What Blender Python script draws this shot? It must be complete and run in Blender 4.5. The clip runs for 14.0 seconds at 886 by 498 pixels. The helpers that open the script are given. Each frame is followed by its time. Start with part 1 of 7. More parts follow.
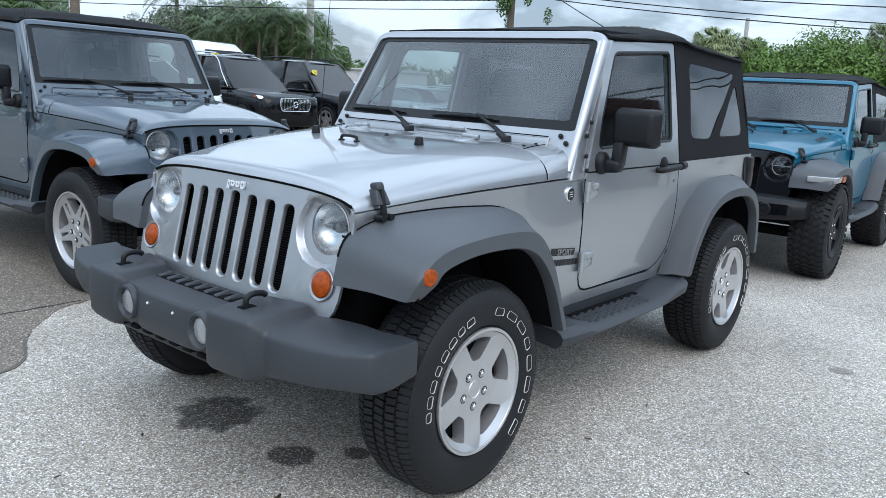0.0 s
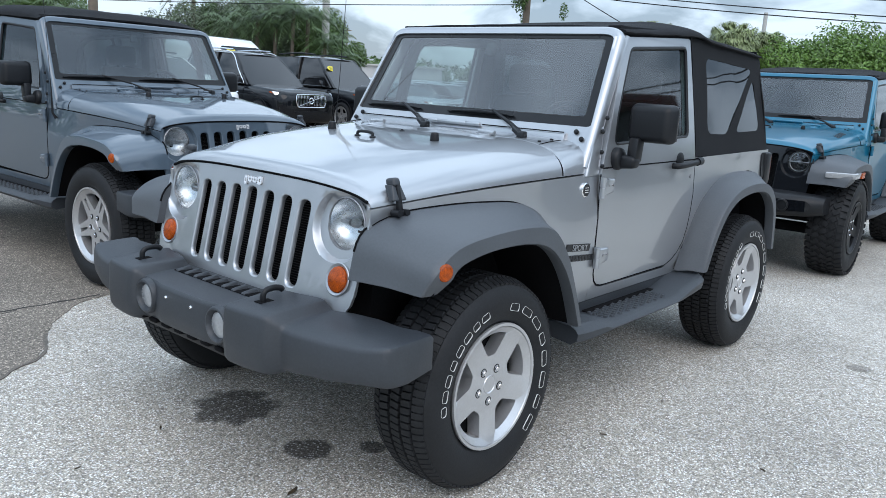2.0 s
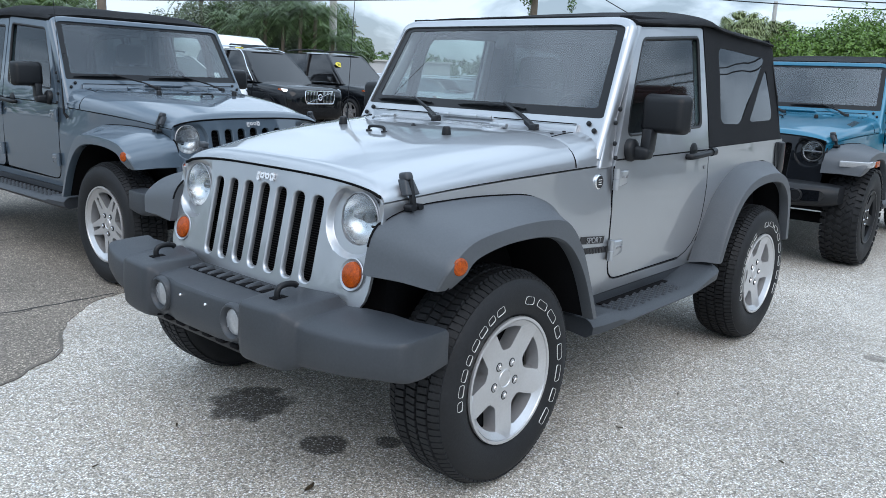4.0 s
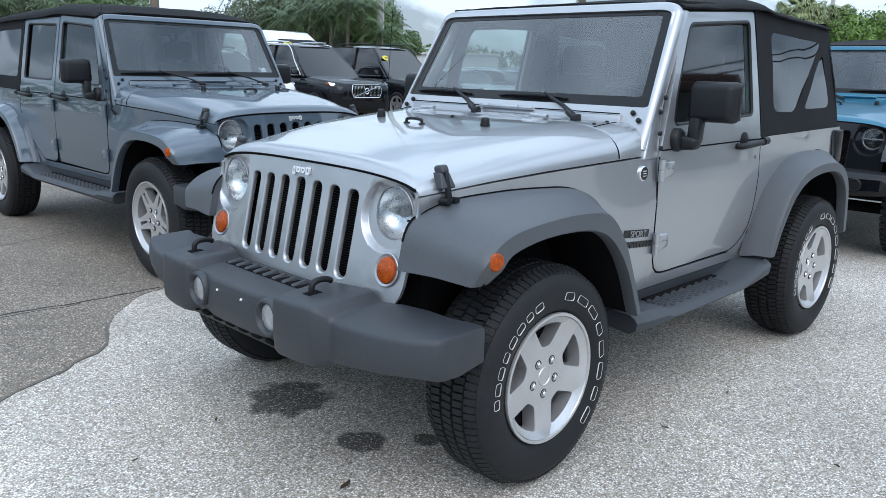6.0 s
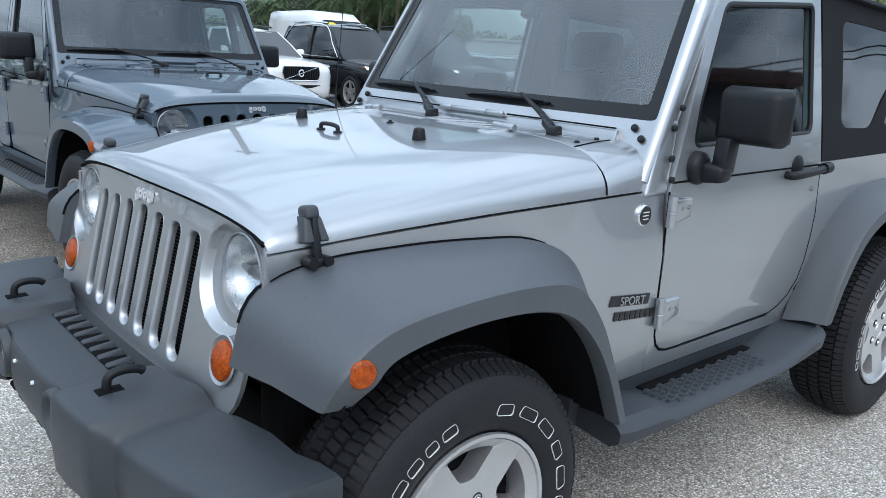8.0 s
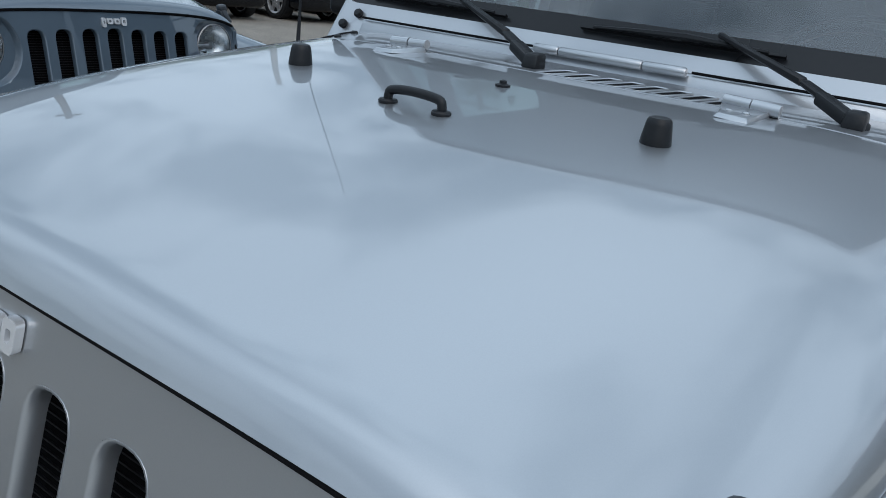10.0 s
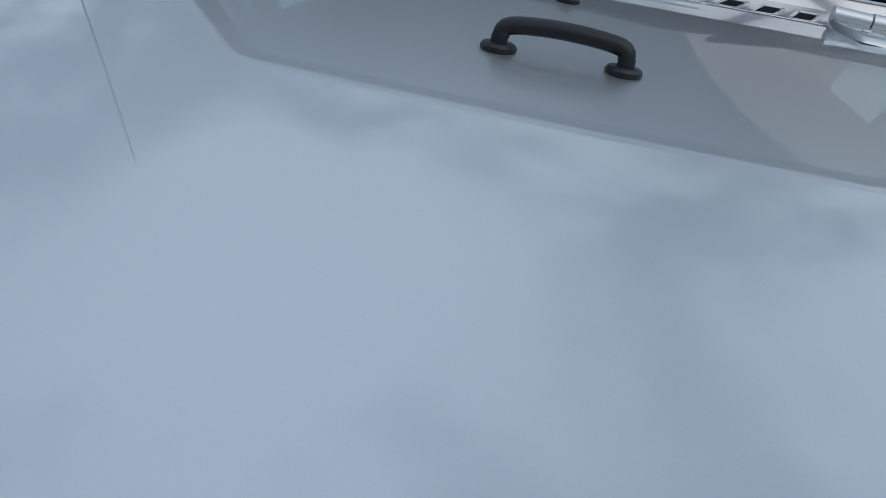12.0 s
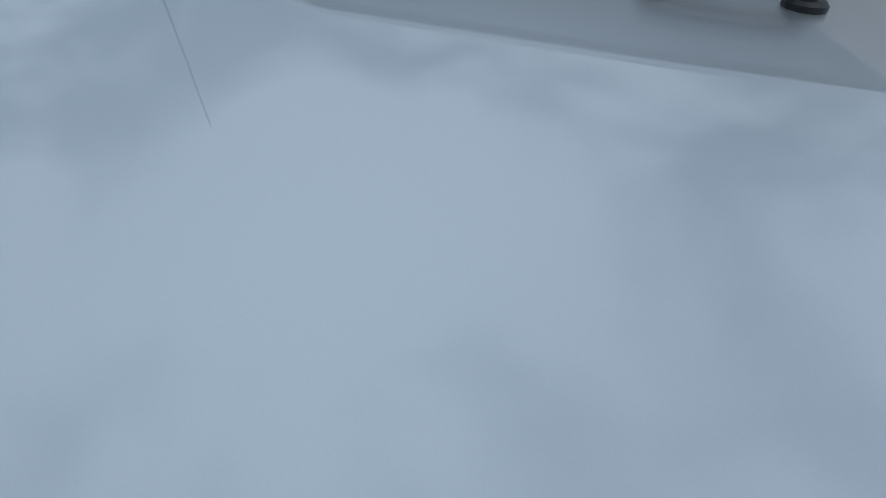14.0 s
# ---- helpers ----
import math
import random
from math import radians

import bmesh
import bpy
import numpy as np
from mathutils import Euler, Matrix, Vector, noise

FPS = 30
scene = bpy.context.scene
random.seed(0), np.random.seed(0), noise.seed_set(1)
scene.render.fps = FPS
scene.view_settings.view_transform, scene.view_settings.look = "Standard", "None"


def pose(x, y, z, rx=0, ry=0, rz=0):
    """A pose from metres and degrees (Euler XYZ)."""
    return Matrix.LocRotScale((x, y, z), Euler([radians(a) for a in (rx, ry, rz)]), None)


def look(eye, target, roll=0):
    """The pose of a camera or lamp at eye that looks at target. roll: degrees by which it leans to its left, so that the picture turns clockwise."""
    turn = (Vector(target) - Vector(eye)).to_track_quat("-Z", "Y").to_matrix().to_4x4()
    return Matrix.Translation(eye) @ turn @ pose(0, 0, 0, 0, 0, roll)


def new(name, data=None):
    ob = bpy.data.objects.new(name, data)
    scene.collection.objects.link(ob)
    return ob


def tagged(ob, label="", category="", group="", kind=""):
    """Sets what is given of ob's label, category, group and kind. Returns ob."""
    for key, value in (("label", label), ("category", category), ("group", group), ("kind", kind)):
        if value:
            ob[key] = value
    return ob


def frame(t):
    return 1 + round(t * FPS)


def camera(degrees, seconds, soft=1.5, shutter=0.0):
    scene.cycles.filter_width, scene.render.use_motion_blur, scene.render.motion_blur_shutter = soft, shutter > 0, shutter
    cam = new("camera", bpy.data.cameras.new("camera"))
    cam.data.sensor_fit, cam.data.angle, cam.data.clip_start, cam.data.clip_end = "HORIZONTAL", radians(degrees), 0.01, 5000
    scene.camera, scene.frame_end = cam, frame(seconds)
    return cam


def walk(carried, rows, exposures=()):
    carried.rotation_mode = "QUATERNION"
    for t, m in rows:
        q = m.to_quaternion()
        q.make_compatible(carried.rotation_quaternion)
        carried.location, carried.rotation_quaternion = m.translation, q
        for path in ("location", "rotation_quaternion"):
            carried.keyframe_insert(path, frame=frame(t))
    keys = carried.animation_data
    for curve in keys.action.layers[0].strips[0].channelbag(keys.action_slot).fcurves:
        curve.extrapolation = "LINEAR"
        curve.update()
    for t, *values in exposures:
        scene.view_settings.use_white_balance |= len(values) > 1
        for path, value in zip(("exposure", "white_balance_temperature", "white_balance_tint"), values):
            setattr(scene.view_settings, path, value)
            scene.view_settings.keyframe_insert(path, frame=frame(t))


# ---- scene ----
cam = camera(59.0, 14.0, 0.65)

PATH = [
    (0, (2.146, 2.454, 1.447), (0.628, 1.215, 1.045), 3.3),
    (0.5, (2.151, 2.465, 1.453), (0.64, 1.218, 1.05), 3.3),
    (1, (2.154, 2.461, 1.45), (0.649, 1.207, 1.046), 3.5),
    (1.5, (2.155, 2.456, 1.445), (0.657, 1.196, 1.037), 3.4),
    (2, (2.156, 2.46, 1.447), (0.664, 1.194, 1.033), 3.2),
    (2.5, (2.152, 2.458, 1.445), (0.665, 1.188, 1.024), 2.8),
    (3, (2.148, 2.459, 1.447), (0.667, 1.183, 1.023), 2.5),
    (5.5, (2.172, 2.413, 1.43), (0.74, 1.092, 0.981), 1.9),
    (6, (2.082, 2.43, 1.435), (0.696, 1.06, 0.985), 1.4),
    (6.5, (1.853, 2.469, 1.477), (0.523, 1.044, 1.028), 1.3),
    (7, (1.612, 2.418, 1.476), (0.333, 0.95, 1.018), 1.7),
    (7.2, (1.507, 2.364, 1.476), (0.24, 0.887, 1.014), 2.0),
    (9.3, (0.736, 1.174, 1.400), (-0.659, -0.153, 0.854), 6.6),
    (9.5, (0.702, 1.012, 1.394), (-0.731, -0.264, 0.828), 6.4),
    (10, (0.672, 0.665, 1.379), (-0.890, -0.401, 0.727), 7.0),
    (10.5, (0.588, 0.420, 1.344), (-1.063, -0.439, 0.611), 7.1),
    (11, (0.460, 0.208, 1.322), (-1.262, -0.418, 0.521), 7.6),
    (11.5, (0.426, 0.085, 1.313), (-1.339, -0.330, 0.470), 9.3),
    (12, (0.412, 0.020, 1.304), (-1.400, -0.200, 0.487), 10.0),
    (12.5, (0.385, -0.007, 1.291), (-1.423, -0.181, 0.453), 10.3),
    (13, (0.361, -0.027, 1.291), (-1.417, -0.255, 0.403), 8.9),
    (13.5, (0.333, -0.031, 1.291), (-1.408, -0.351, 0.360), 6.7),
    (14, (0.345, -0.047, 1.292), (-1.366, -0.383, 0.314), 5.7),
]
walk(cam, [(t, look(eye, target, roll)) for t, eye, target, roll in PATH],
     [(0.0, 0.80, 6800, 15.5), (7.2, 0.86, 6760, 15.5), (9.3, 0.64, 6790, 12.5), (10.5, 0.10, 6800, 14), (14.0, 0.04, 6800, 13)])

import collections
from mathutils import geometry

# ---- light ----
SUN_ELEV, SUN_TURN = radians(47), radians(40)
world = bpy.data.worlds.new("overcast_sky")
scene.world = world
world.use_nodes = True
wn, wl = world.node_tree.nodes, world.node_tree.links
wn.clear()


def wnode(kind, **sets):
    n = wn.new(kind)
    for k, v in sets.items():
        n.inputs[k].default_value = v
    return n


w_out, w_bg = wnode("ShaderNodeOutputWorld"), wnode("ShaderNodeBackground", Strength=0.92)
w_sky = wnode("ShaderNodeTexSky")
w_sky.sky_type, w_sky.sun_disc = "NISHITA", False
w_sky.sun_elevation, w_sky.sun_rotation = SUN_ELEV, SUN_TURN
w_dim = wnode("ShaderNodeVectorMath")
w_dim.operation = "SCALE"
w_dim.inputs["Scale"].default_value = 0.11
w_co, w_sep, w_add = wnode("ShaderNodeTexCoord"), wnode("ShaderNodeSeparateXYZ"), wnode("ShaderNodeMath")
w_add.operation = "ADD"
w_add.inputs[1].default_value = 0.35
w_max = wnode("ShaderNodeMath")
w_max.operation = "MAXIMUM"
w_max.inputs[1].default_value = 0.15
w_dx, w_dy, w_comb = wnode("ShaderNodeMath"), wnode("ShaderNodeMath"), wnode("ShaderNodeCombineXYZ")
w_dx.operation = w_dy.operation = "DIVIDE"
w_noise = wnode("ShaderNodeTexNoise", Scale=2.8, Detail=6.0, Roughness=0.52, Distortion=0.35)
w_ramp = wnode("ShaderNodeValToRGB")
w_ramp.color_ramp.elements[0].position, w_ramp.color_ramp.elements[0].color = 0.42, (0.23, 0.335, 0.44, 1)
w_ramp.color_ramp.elements[1].position, w_ramp.color_ramp.elements[1].color = 0.585, (0.61, 0.80, 0.98, 1)
w_mix = wnode("ShaderNodeMix")
w_mix.data_type = "RGBA"
w_mix.inputs["Factor"].default_value = 0.85
# an overcast sky is brighter towards the zenith
w_zen = wnode("ShaderNodeMapRange")
w_zen.inputs["From Min"].default_value, w_zen.inputs["From Max"].default_value = 0.0, 0.72
w_zen.inputs["To Min"].default_value, w_zen.inputs["To Max"].default_value = 0.76, 1.55
w_gain = wnode("ShaderNodeVectorMath")
w_gain.operation = "SCALE"
wl.new(w_co.outputs["Generated"], w_sep.inputs[0])
wl.new(w_sep.outputs["Z"], w_add.inputs[0])
wl.new(w_add.outputs[0], w_max.inputs[0])
for d, axis in ((w_dx, "X"), (w_dy, "Y")):
    wl.new(w_sep.outputs[axis], d.inputs[0])
    wl.new(w_max.outputs[0], d.inputs[1])
    wl.new(d.outputs[0], w_comb.inputs[axis])
w_comb.inputs["Z"].default_value = 0.9
wl.new(w_comb.outputs[0], w_noise.inputs["Vector"])
w_thin = wnode("ShaderNodeMath")
w_thin.operation = "MULTIPLY_ADD"
w_thin.inputs[1].default_value = 0.07
wl.new(w_sep.outputs["Z"], w_thin.inputs[0])
wl.new(w_noise.outputs["Fac"], w_thin.inputs[2])
wl.new(w_thin.outputs[0], w_ramp.inputs["Fac"])
wl.new(w_sky.outputs[0], w_dim.inputs[0])
wl.new(w_dim.outputs[0], w_mix.inputs["A"])
wl.new(w_sep.outputs["Z"], w_zen.inputs["Value"])
wl.new(w_ramp.outputs["Color"], w_gain.inputs[0])
wl.new(w_zen.outputs["Result"], w_gain.inputs["Scale"])
wl.new(w_gain.outputs[0], w_mix.inputs["B"])
wl.new(w_mix.outputs["Result"], w_bg.inputs["Color"])
wl.new(w_bg.outputs[0], w_out.inputs[0])

sun = new("sun", bpy.data.lights.new("sun", "SUN"))
sun.data.energy, sun.data.angle, sun.data.color = 0.70, radians(54), (1.0, 0.965, 0.92)
sun.matrix_world = look(
    (0, 0, 30),
    (-30 / math.tan(SUN_ELEV) * math.sin(SUN_TURN), -30 / math.tan(SUN_ELEV) * math.cos(SUN_TURN), 0))


# ---- materials ----
def mat(name, color, rough=0.5, metal=0.0, coat=0.0, spec=0.5, vary=0.15, scale=6.0, fine=120.0, bump=0.0, bump_scale=300.0, rough_vary=0.1):
    """A surface with broad and fine variation of tone and gloss, and fine relief."""
    m = bpy.data.materials.new(name)
    m.use_nodes = True
    n, l = m.node_tree.nodes, m.node_tree.links
    p = n["Principled BSDF"]
    p.inputs["Metallic"].default_value, p.inputs["Specular IOR Level"].default_value = metal, spec
    p.inputs["Coat Weight"].default_value, p.inputs["Coat Roughness"].default_value = coat, 0.018
    p.inputs["Coat IOR"].default_value = 1.68
    co = n.new("ShaderNodeTexCoord")
    a, b = n.new("ShaderNodeTexNoise"), n.new("ShaderNodeTexNoise")
    a.inputs["Scale"].default_value, a.inputs["Detail"].default_value = scale, 4
    b.inputs["Scale"].default_value, b.inputs["Detail"].default_value = fine, 2
    l.new(co.outputs["Object"], a.inputs["Vector"])
    l.new(co.outputs["Object"], b.inputs["Vector"])
    mid = n.new("ShaderNodeMath")
    mid.operation = "ADD"
    l.new(a.outputs["Fac"], mid.inputs[0])
    l.new(b.outputs["Fac"], mid.inputs[1])
    r = n.new("ShaderNodeMapRange")
    r.inputs["From Min"].default_value, r.inputs["From Max"].default_value = 0.6, 1.4
    r.inputs["To Min"].default_value, r.inputs["To Max"].default_value = 1 - vary, 1 + vary
    l.new(mid.outputs[0], r.inputs["Value"])
    mul = n.new("ShaderNodeVectorMath")
    mul.operation = "SCALE"
    mul.inputs[0].default_value = color
    l.new(r.outputs[0], mul.inputs["Scale"])
    l.new(mul.outputs[0], p.inputs["Base Color"])
    rr = n.new("ShaderNodeMapRange")
    rr.inputs["To Min"].default_value, rr.inputs["To Max"].default_value = max(0.02, rough * (1 - rough_vary)), min(1, rough * (1 + rough_vary))
    l.new(a.outputs["Fac"], rr.inputs["Value"])
    l.new(rr.outputs[0], p.inputs["Roughness"])
    if bump:
        h, bp = n.new("ShaderNodeTexNoise"), n.new("ShaderNodeBump")
        h.inputs["Scale"].default_value, h.inputs["Detail"].default_value = bump_scale, 3
        bp.inputs["Strength"].default_value, bp.inputs["Distance"].default_value = bump, 0.002
        l.new(co.outputs["Object"], h.inputs["Vector"])
        l.new(h.outputs["Fac"], bp.inputs["Height"])
        l.new(bp.outputs[0], p.inputs["Normal"])
    return m


def pane(name, tint, rough=0.01, gloss=0.035):
    """Clear or tinted sheet glass: what is behind, with the mirror image on top."""
    m = bpy.data.materials.new(name)
    m.use_nodes = True
    n, l = m.node_tree.nodes, m.node_tree.links
    n.remove(n["Principled BSDF"])
    t, g, f, x = n.new("ShaderNodeBsdfTransparent"), n.new("ShaderNodeBsdfGlossy"), n.new("ShaderNodeLayerWeight"), n.new("ShaderNodeMixShader")
    t.inputs["Color"].default_value = (*tint, 1)
    g.inputs["Roughness"].default_value, g.inputs["Color"].default_value = rough, (0.95, 0.97, 1, 1)
    f.inputs["Blend"].default_value = 0.5
    p, r = n.new("ShaderNodeMath"), n.new("ShaderNodeMapRange")
    p.operation = "POWER"
    p.inputs[1].default_value = 4.5
    r.inputs["To Min"].default_value, r.inputs["To Max"].default_value = gloss, 1.0
    l.new(f.outputs["Facing"], p.inputs[0])
    l.new(p.outputs[0], r.inputs["Value"])
    l.new(r.outputs[0], x.inputs[0])
    l.new(t.outputs[0], x.inputs[1])
    l.new(g.outputs[0], x.inputs[2])
    l.new(x.outputs[0] if gloss else t.outputs[0], n["Material Output"].inputs["Surface"])
    return m


def paint(name, color, metal=0.5, rough=0.5):
    return mat(name, color, rough=rough, metal=metal, coat=1.0, vary=0.03, scale=2.0, fine=900.0, rough_vary=0.08)


SILVER = paint("silver_metallic_paint", (0.40, 0.418, 0.44), 0.8, 0.38)
GREY_BLUE = paint("grey_blue_metallic_paint", (0.070, 0.102, 0.135), 0.3, 0.5)
BRIGHT_BLUE = mat("bright_blue_paint", (0.0, 0.135, 0.225), 0.3, metal=0.25, coat=0.5, vary=0.03, scale=2.0, fine=900.0)
BLACK_PAINT = mat("black_paint", (0.005, 0.006, 0.008), rough=0.15, coat=0.35, spec=0.12, vary=0.03, fine=900.0)
WHITE_PAINT = paint("white_paint", (0.78, 0.79, 0.80), 0.0, 0.35)
FLARE = mat("faded_black_plastic", (0.066, 0.074, 0.084), 0.47, spec=0.6, vary=0.12, scale=5, bump=0.12, bump_scale=700, rough_vary=0.2)
PLASTIC = mat("dark_textured_plastic", (0.031, 0.036, 0.043), 0.48, spec=0.55, vary=0.18, scale=6, bump=0.15, bump_scale=700, rough_vary=0.2)
BLACK = mat("black_plastic", (0.009, 0.010, 0.012), 0.42, spec=0.3, vary=0.2, bump=0.1)
# near-black for the underbody; also paints the shade in slots, notches and gaps
DARK = mat("dark_underbody_and_shade", (0.007, 0.007, 0.008), 0.85, spec=0.08, vary=0.3)
RUBBER = mat("tyre_rubber", (0.015, 0.0158, 0.0175), 0.6, spec=0.26, vary=0.3, scale=14, bump=0.3, bump_scale=250, rough_vary=0.2)
ALLOY = mat("machined_alloy", (0.60, 0.60, 0.61), 0.34, metal=0.75, coat=0.3, vary=0.06)
CHROME = mat("chrome", (0.82, 0.83, 0.85), 0.07, metal=1.0, vary=0.03)
STEEL = mat("dull_steel", (0.35, 0.35, 0.36), 0.4, metal=0.9, vary=0.15)
REFLECTOR = mat("lamp_reflector", (0.68, 0.69, 0.70), 0.27, metal=1.0, vary=0.12, fine=40)
DARK_LAMP = mat("dark_lamp_bowl", (0.10, 0.105, 0.11), 0.2, metal=0.8, vary=0.2, fine=60)
BADGE = mat("bright_badge", (0.80, 0.81, 0.83), 0.22, metal=0.55, vary=0.03)
AMBER = mat("amber_lens", (0.36, 0.058, 0.003), 0.2, spec=0.2, coat=0.15, vary=0.6, scale=60, fine=260, bump=0.7, bump_scale=260)
RED_LENS = mat("red_lens", (0.25, 0.01, 0.01), 0.12, coat=1.0, vary=0.2)
FABRIC = mat("black_canvas", (0.010, 0.011, 0.013), 0.85, spec=0.22, vary=0.3, scale=7, bump=0.5, bump_scale=420)
SEAT_CLOTH = mat("dark_seat_cloth", (0.016, 0.017, 0.019), 0.9, vary=0.2, bump=0.3)
WHITE_LETTER = mat("white_lettering", (0.72, 0.72, 0.70), 0.6, vary=0.1)
DECAL_BLACK = mat("black_decal", (0.012, 0.012, 0.014), 0.35, vary=0.1)
YELLOW = mat("yellow_sticker", (0.75, 0.62, 0.04), 0.5, vary=0.05)
GLASS_INNER = pane("inner_glass_face", (0.95, 0.97, 0.97), gloss=0.0)
GLASS = pane("clear_glass", (0.60, 0.68, 0.66), gloss=0.125, rough=0.03)
TINTED = pane("tinted_glass", (0.52, 0.60, 0.59), gloss=0.06, rough=0.03)
SMOKED = pane("smoked_glass", (0.05, 0.056, 0.06), gloss=0.07, rough=0.02)
VINYL = pane("clear_vinyl", (0.07, 0.08, 0.09), rough=0.02, gloss=0.075)
FOG_LENS = mat("frosted_lens", (0.30, 0.31, 0.32), 0.08, coat=1.0, vary=0.15, fine=90)
LENS = pane("lamp_lens", (0.92, 0.94, 0.95), gloss=0.03)
WINDOW_BLACK = mat("dark_window", (0.006, 0.006, 0.007), 0.06, spec=0.5, coat=0.2, vary=0.1)
FRIT = mat("black_glass_border", (0.011, 0.012, 0.014), 0.28, spec=0.30, vary=0.1)


# ---- shaping ----
def part(name, bm, material, parent=None, label="", angle=38):
    """Links a bmesh as one mesh object under its thing or part."""
    for f in bm.faces:
        f.smooth = True
    for e in bm.edges:
        if len(e.link_faces) == 2 and e.calc_face_angle(0) > radians(angle):
            e.smooth = False
    me = bpy.data.meshes.new(name)
    bm.to_mesh(me)
    bm.free()
    for m in material if isinstance(material, (list, tuple)) else [material]:
        me.materials.append(m)
    ob = new(name, me)
    if parent is not None:
        ob.parent = parent
    if label:
        tagged(ob, label)
    return ob


def thing(name, m, label, category, group="", kind=""):
    ob = new(name)
    ob.empty_display_size = 0.1
    ob.matrix_world = m
    return tagged(ob, label, category, group, kind)


def curve(points, n):
    """n points on a smooth line through the given ones."""
    pts = [Vector(p) for p in points]
    pts = [2 * pts[0] - pts[1]] + pts + [2 * pts[-1] - pts[-2]]
    res = []
    for k in range(n):
        s = k / (n - 1) * (len(pts) - 3)
        i = min(int(s), len(pts) - 4)
        t = s - i
        a, b, c, d = pts[i:i + 4]
        res.append(0.5 * (2 * b + (c - a) * t + (2 * a - 5 * b + 4 * c - d) * t * t + (3 * b - a - 3 * c + d) * t ** 3))
    return res


def lerp(table, x):
    """Value at x of a line through (x, value) pairs in rising order."""
    return float(np.interp(x, [p[0] for p in table], [p[1] for p in table]))


def skin(bm, rings, closed=True, caps=True):
    """A surface through rings of points."""
    vs = [[bm.verts.new(p) for p in r] for r in rings]
    n = len(vs[0])
    for a, b in zip(vs, vs[1:]):
        for i in range(n if closed else n - 1):
            j = (i + 1) % n
            try:
                bm.faces.new((a[i], a[j], b[j], b[i]))
            except ValueError:
                pass
    if closed and caps:
        for r in (vs[0][::-1], vs[-1]):
            bm.faces.new(r)
    bmesh.ops.recalc_face_normals(bm, faces=bm.faces)
    return vs


def slab(bm, f, us, vs, thick):
    """A sheet f(u, v) with thickness along its own normals, closed at the rim."""
    faces = []
    grid = [[bm.verts.new(f(u, v)) for v in vs] for u in us]
    for i in range(len(us) - 1):
        for j in range(len(vs) - 1):
            faces.append(bm.faces.new((grid[i][j], grid[i + 1][j], grid[i + 1][j + 1], grid[i][j + 1])))
    bmesh.ops.recalc_face_normals(bm, faces=faces)
    bm.normal_update()
    if thick:
        bmesh.ops.solidify(bm, geom=faces, thickness=thick)
    return grid


def inside(p, loop):
    """Whether a point of the plane lies in a closed outline."""
    x, y = p
    hit = False
    for (x0, y0), (x1, y1) in zip(loop, loop[1:] + loop[:1]):
        if (y0 > y) != (y1 > y) and x < (x1 - x0) * (y - y0) / (y1 - y0) + x0:
            hit = not hit
    return hit


def plate(bm, outline, holes, depth, to3d, cut=0.0, extra=(), lining=False):
    """A panel: outline and holes in the plane (a, b); to3d(a, b, d) lays it in space, d from 0 (face) to depth."""
    pts, edges, loops = [], [], []
    for loop in [outline] + list(holes):
        loop = [(float(a), float(b)) for a, b in loop]
        fine = []
        for p, q in zip(loop, loop[1:] + loop[:1]):
            k = max(1, math.ceil(math.dist(p, q) / cut)) if cut else 1
            fine += [(p[0] + (q[0] - p[0]) * i / k, p[1] + (q[1] - p[1]) * i / k) for i in range(k)]
        loops.append(fine)
        n0 = len(pts)
        pts += fine
        edges += [(n0 + i, n0 + (i + 1) % len(fine)) for i in range(len(fine))]
    more = [tuple(p) for p in extra]
    if cut:
        a0, a1 = min(p[0] for p in pts), max(p[0] for p in pts)
        b0, b1 = min(p[1] for p in pts), max(p[1] for p in pts)
        na, nb = int((a1 - a0) / cut), int((b1 - b0) / cut)
        border = np.array(pts)
        for i in range(1, na + 1):
            for j in range(1, nb + 1):
                p = (a0 + (a1 - a0) * i / (na + 1), b0 + (b1 - b0) * j / (nb + 1))
                if np.hypot(border[:, 0] - p[0], border[:, 1] - p[1]).min() > cut * 0.35:
                    more.append(p)
    pts += [p for p in more if inside(p, loops[0]) and not any(inside(p, h) for h in loops[1:])]
    vs, es, fs = geometry.delaunay_2d_cdt([Vector(p) for p in pts], edges, [], 0, 1e-6)[:3]
    keep = []
    for f in fs:
        c = ((vs[f[0]].x + vs[f[1]].x + vs[f[2]].x) / 3, (vs[f[0]].y + vs[f[1]].y + vs[f[2]].y) / 3)
        if inside(c, loops[0]) and not any(inside(c, h) for h in loops[1:]):
            keep.append(f)
    used = sorted({i for f in keep for i in f})
    front = {i: bm.verts.new(to3d(vs[i].x, vs[i].y, 0.0)) for i in used}
    back = {i: bm.verts.new(to3d(vs[i].x, vs[i].y, depth)) for i in used}
    rim = collections.Counter(tuple(sorted((f[i], f[i - 1]))) for f in keep for i in range(3))
    for f in keep:
        bm.faces.new([front[i] for i in f])
        inner = bm.faces.new([back[i] for i in reversed(f)])
        inner.material_index = 1 if lining else 0
    for (i, j), k in rim.items():
        if k == 1:
            bm.faces.new((front[i], front[j], back[j], back[i]))
    bmesh.ops.recalc_face_normals(bm, faces=bm.faces)


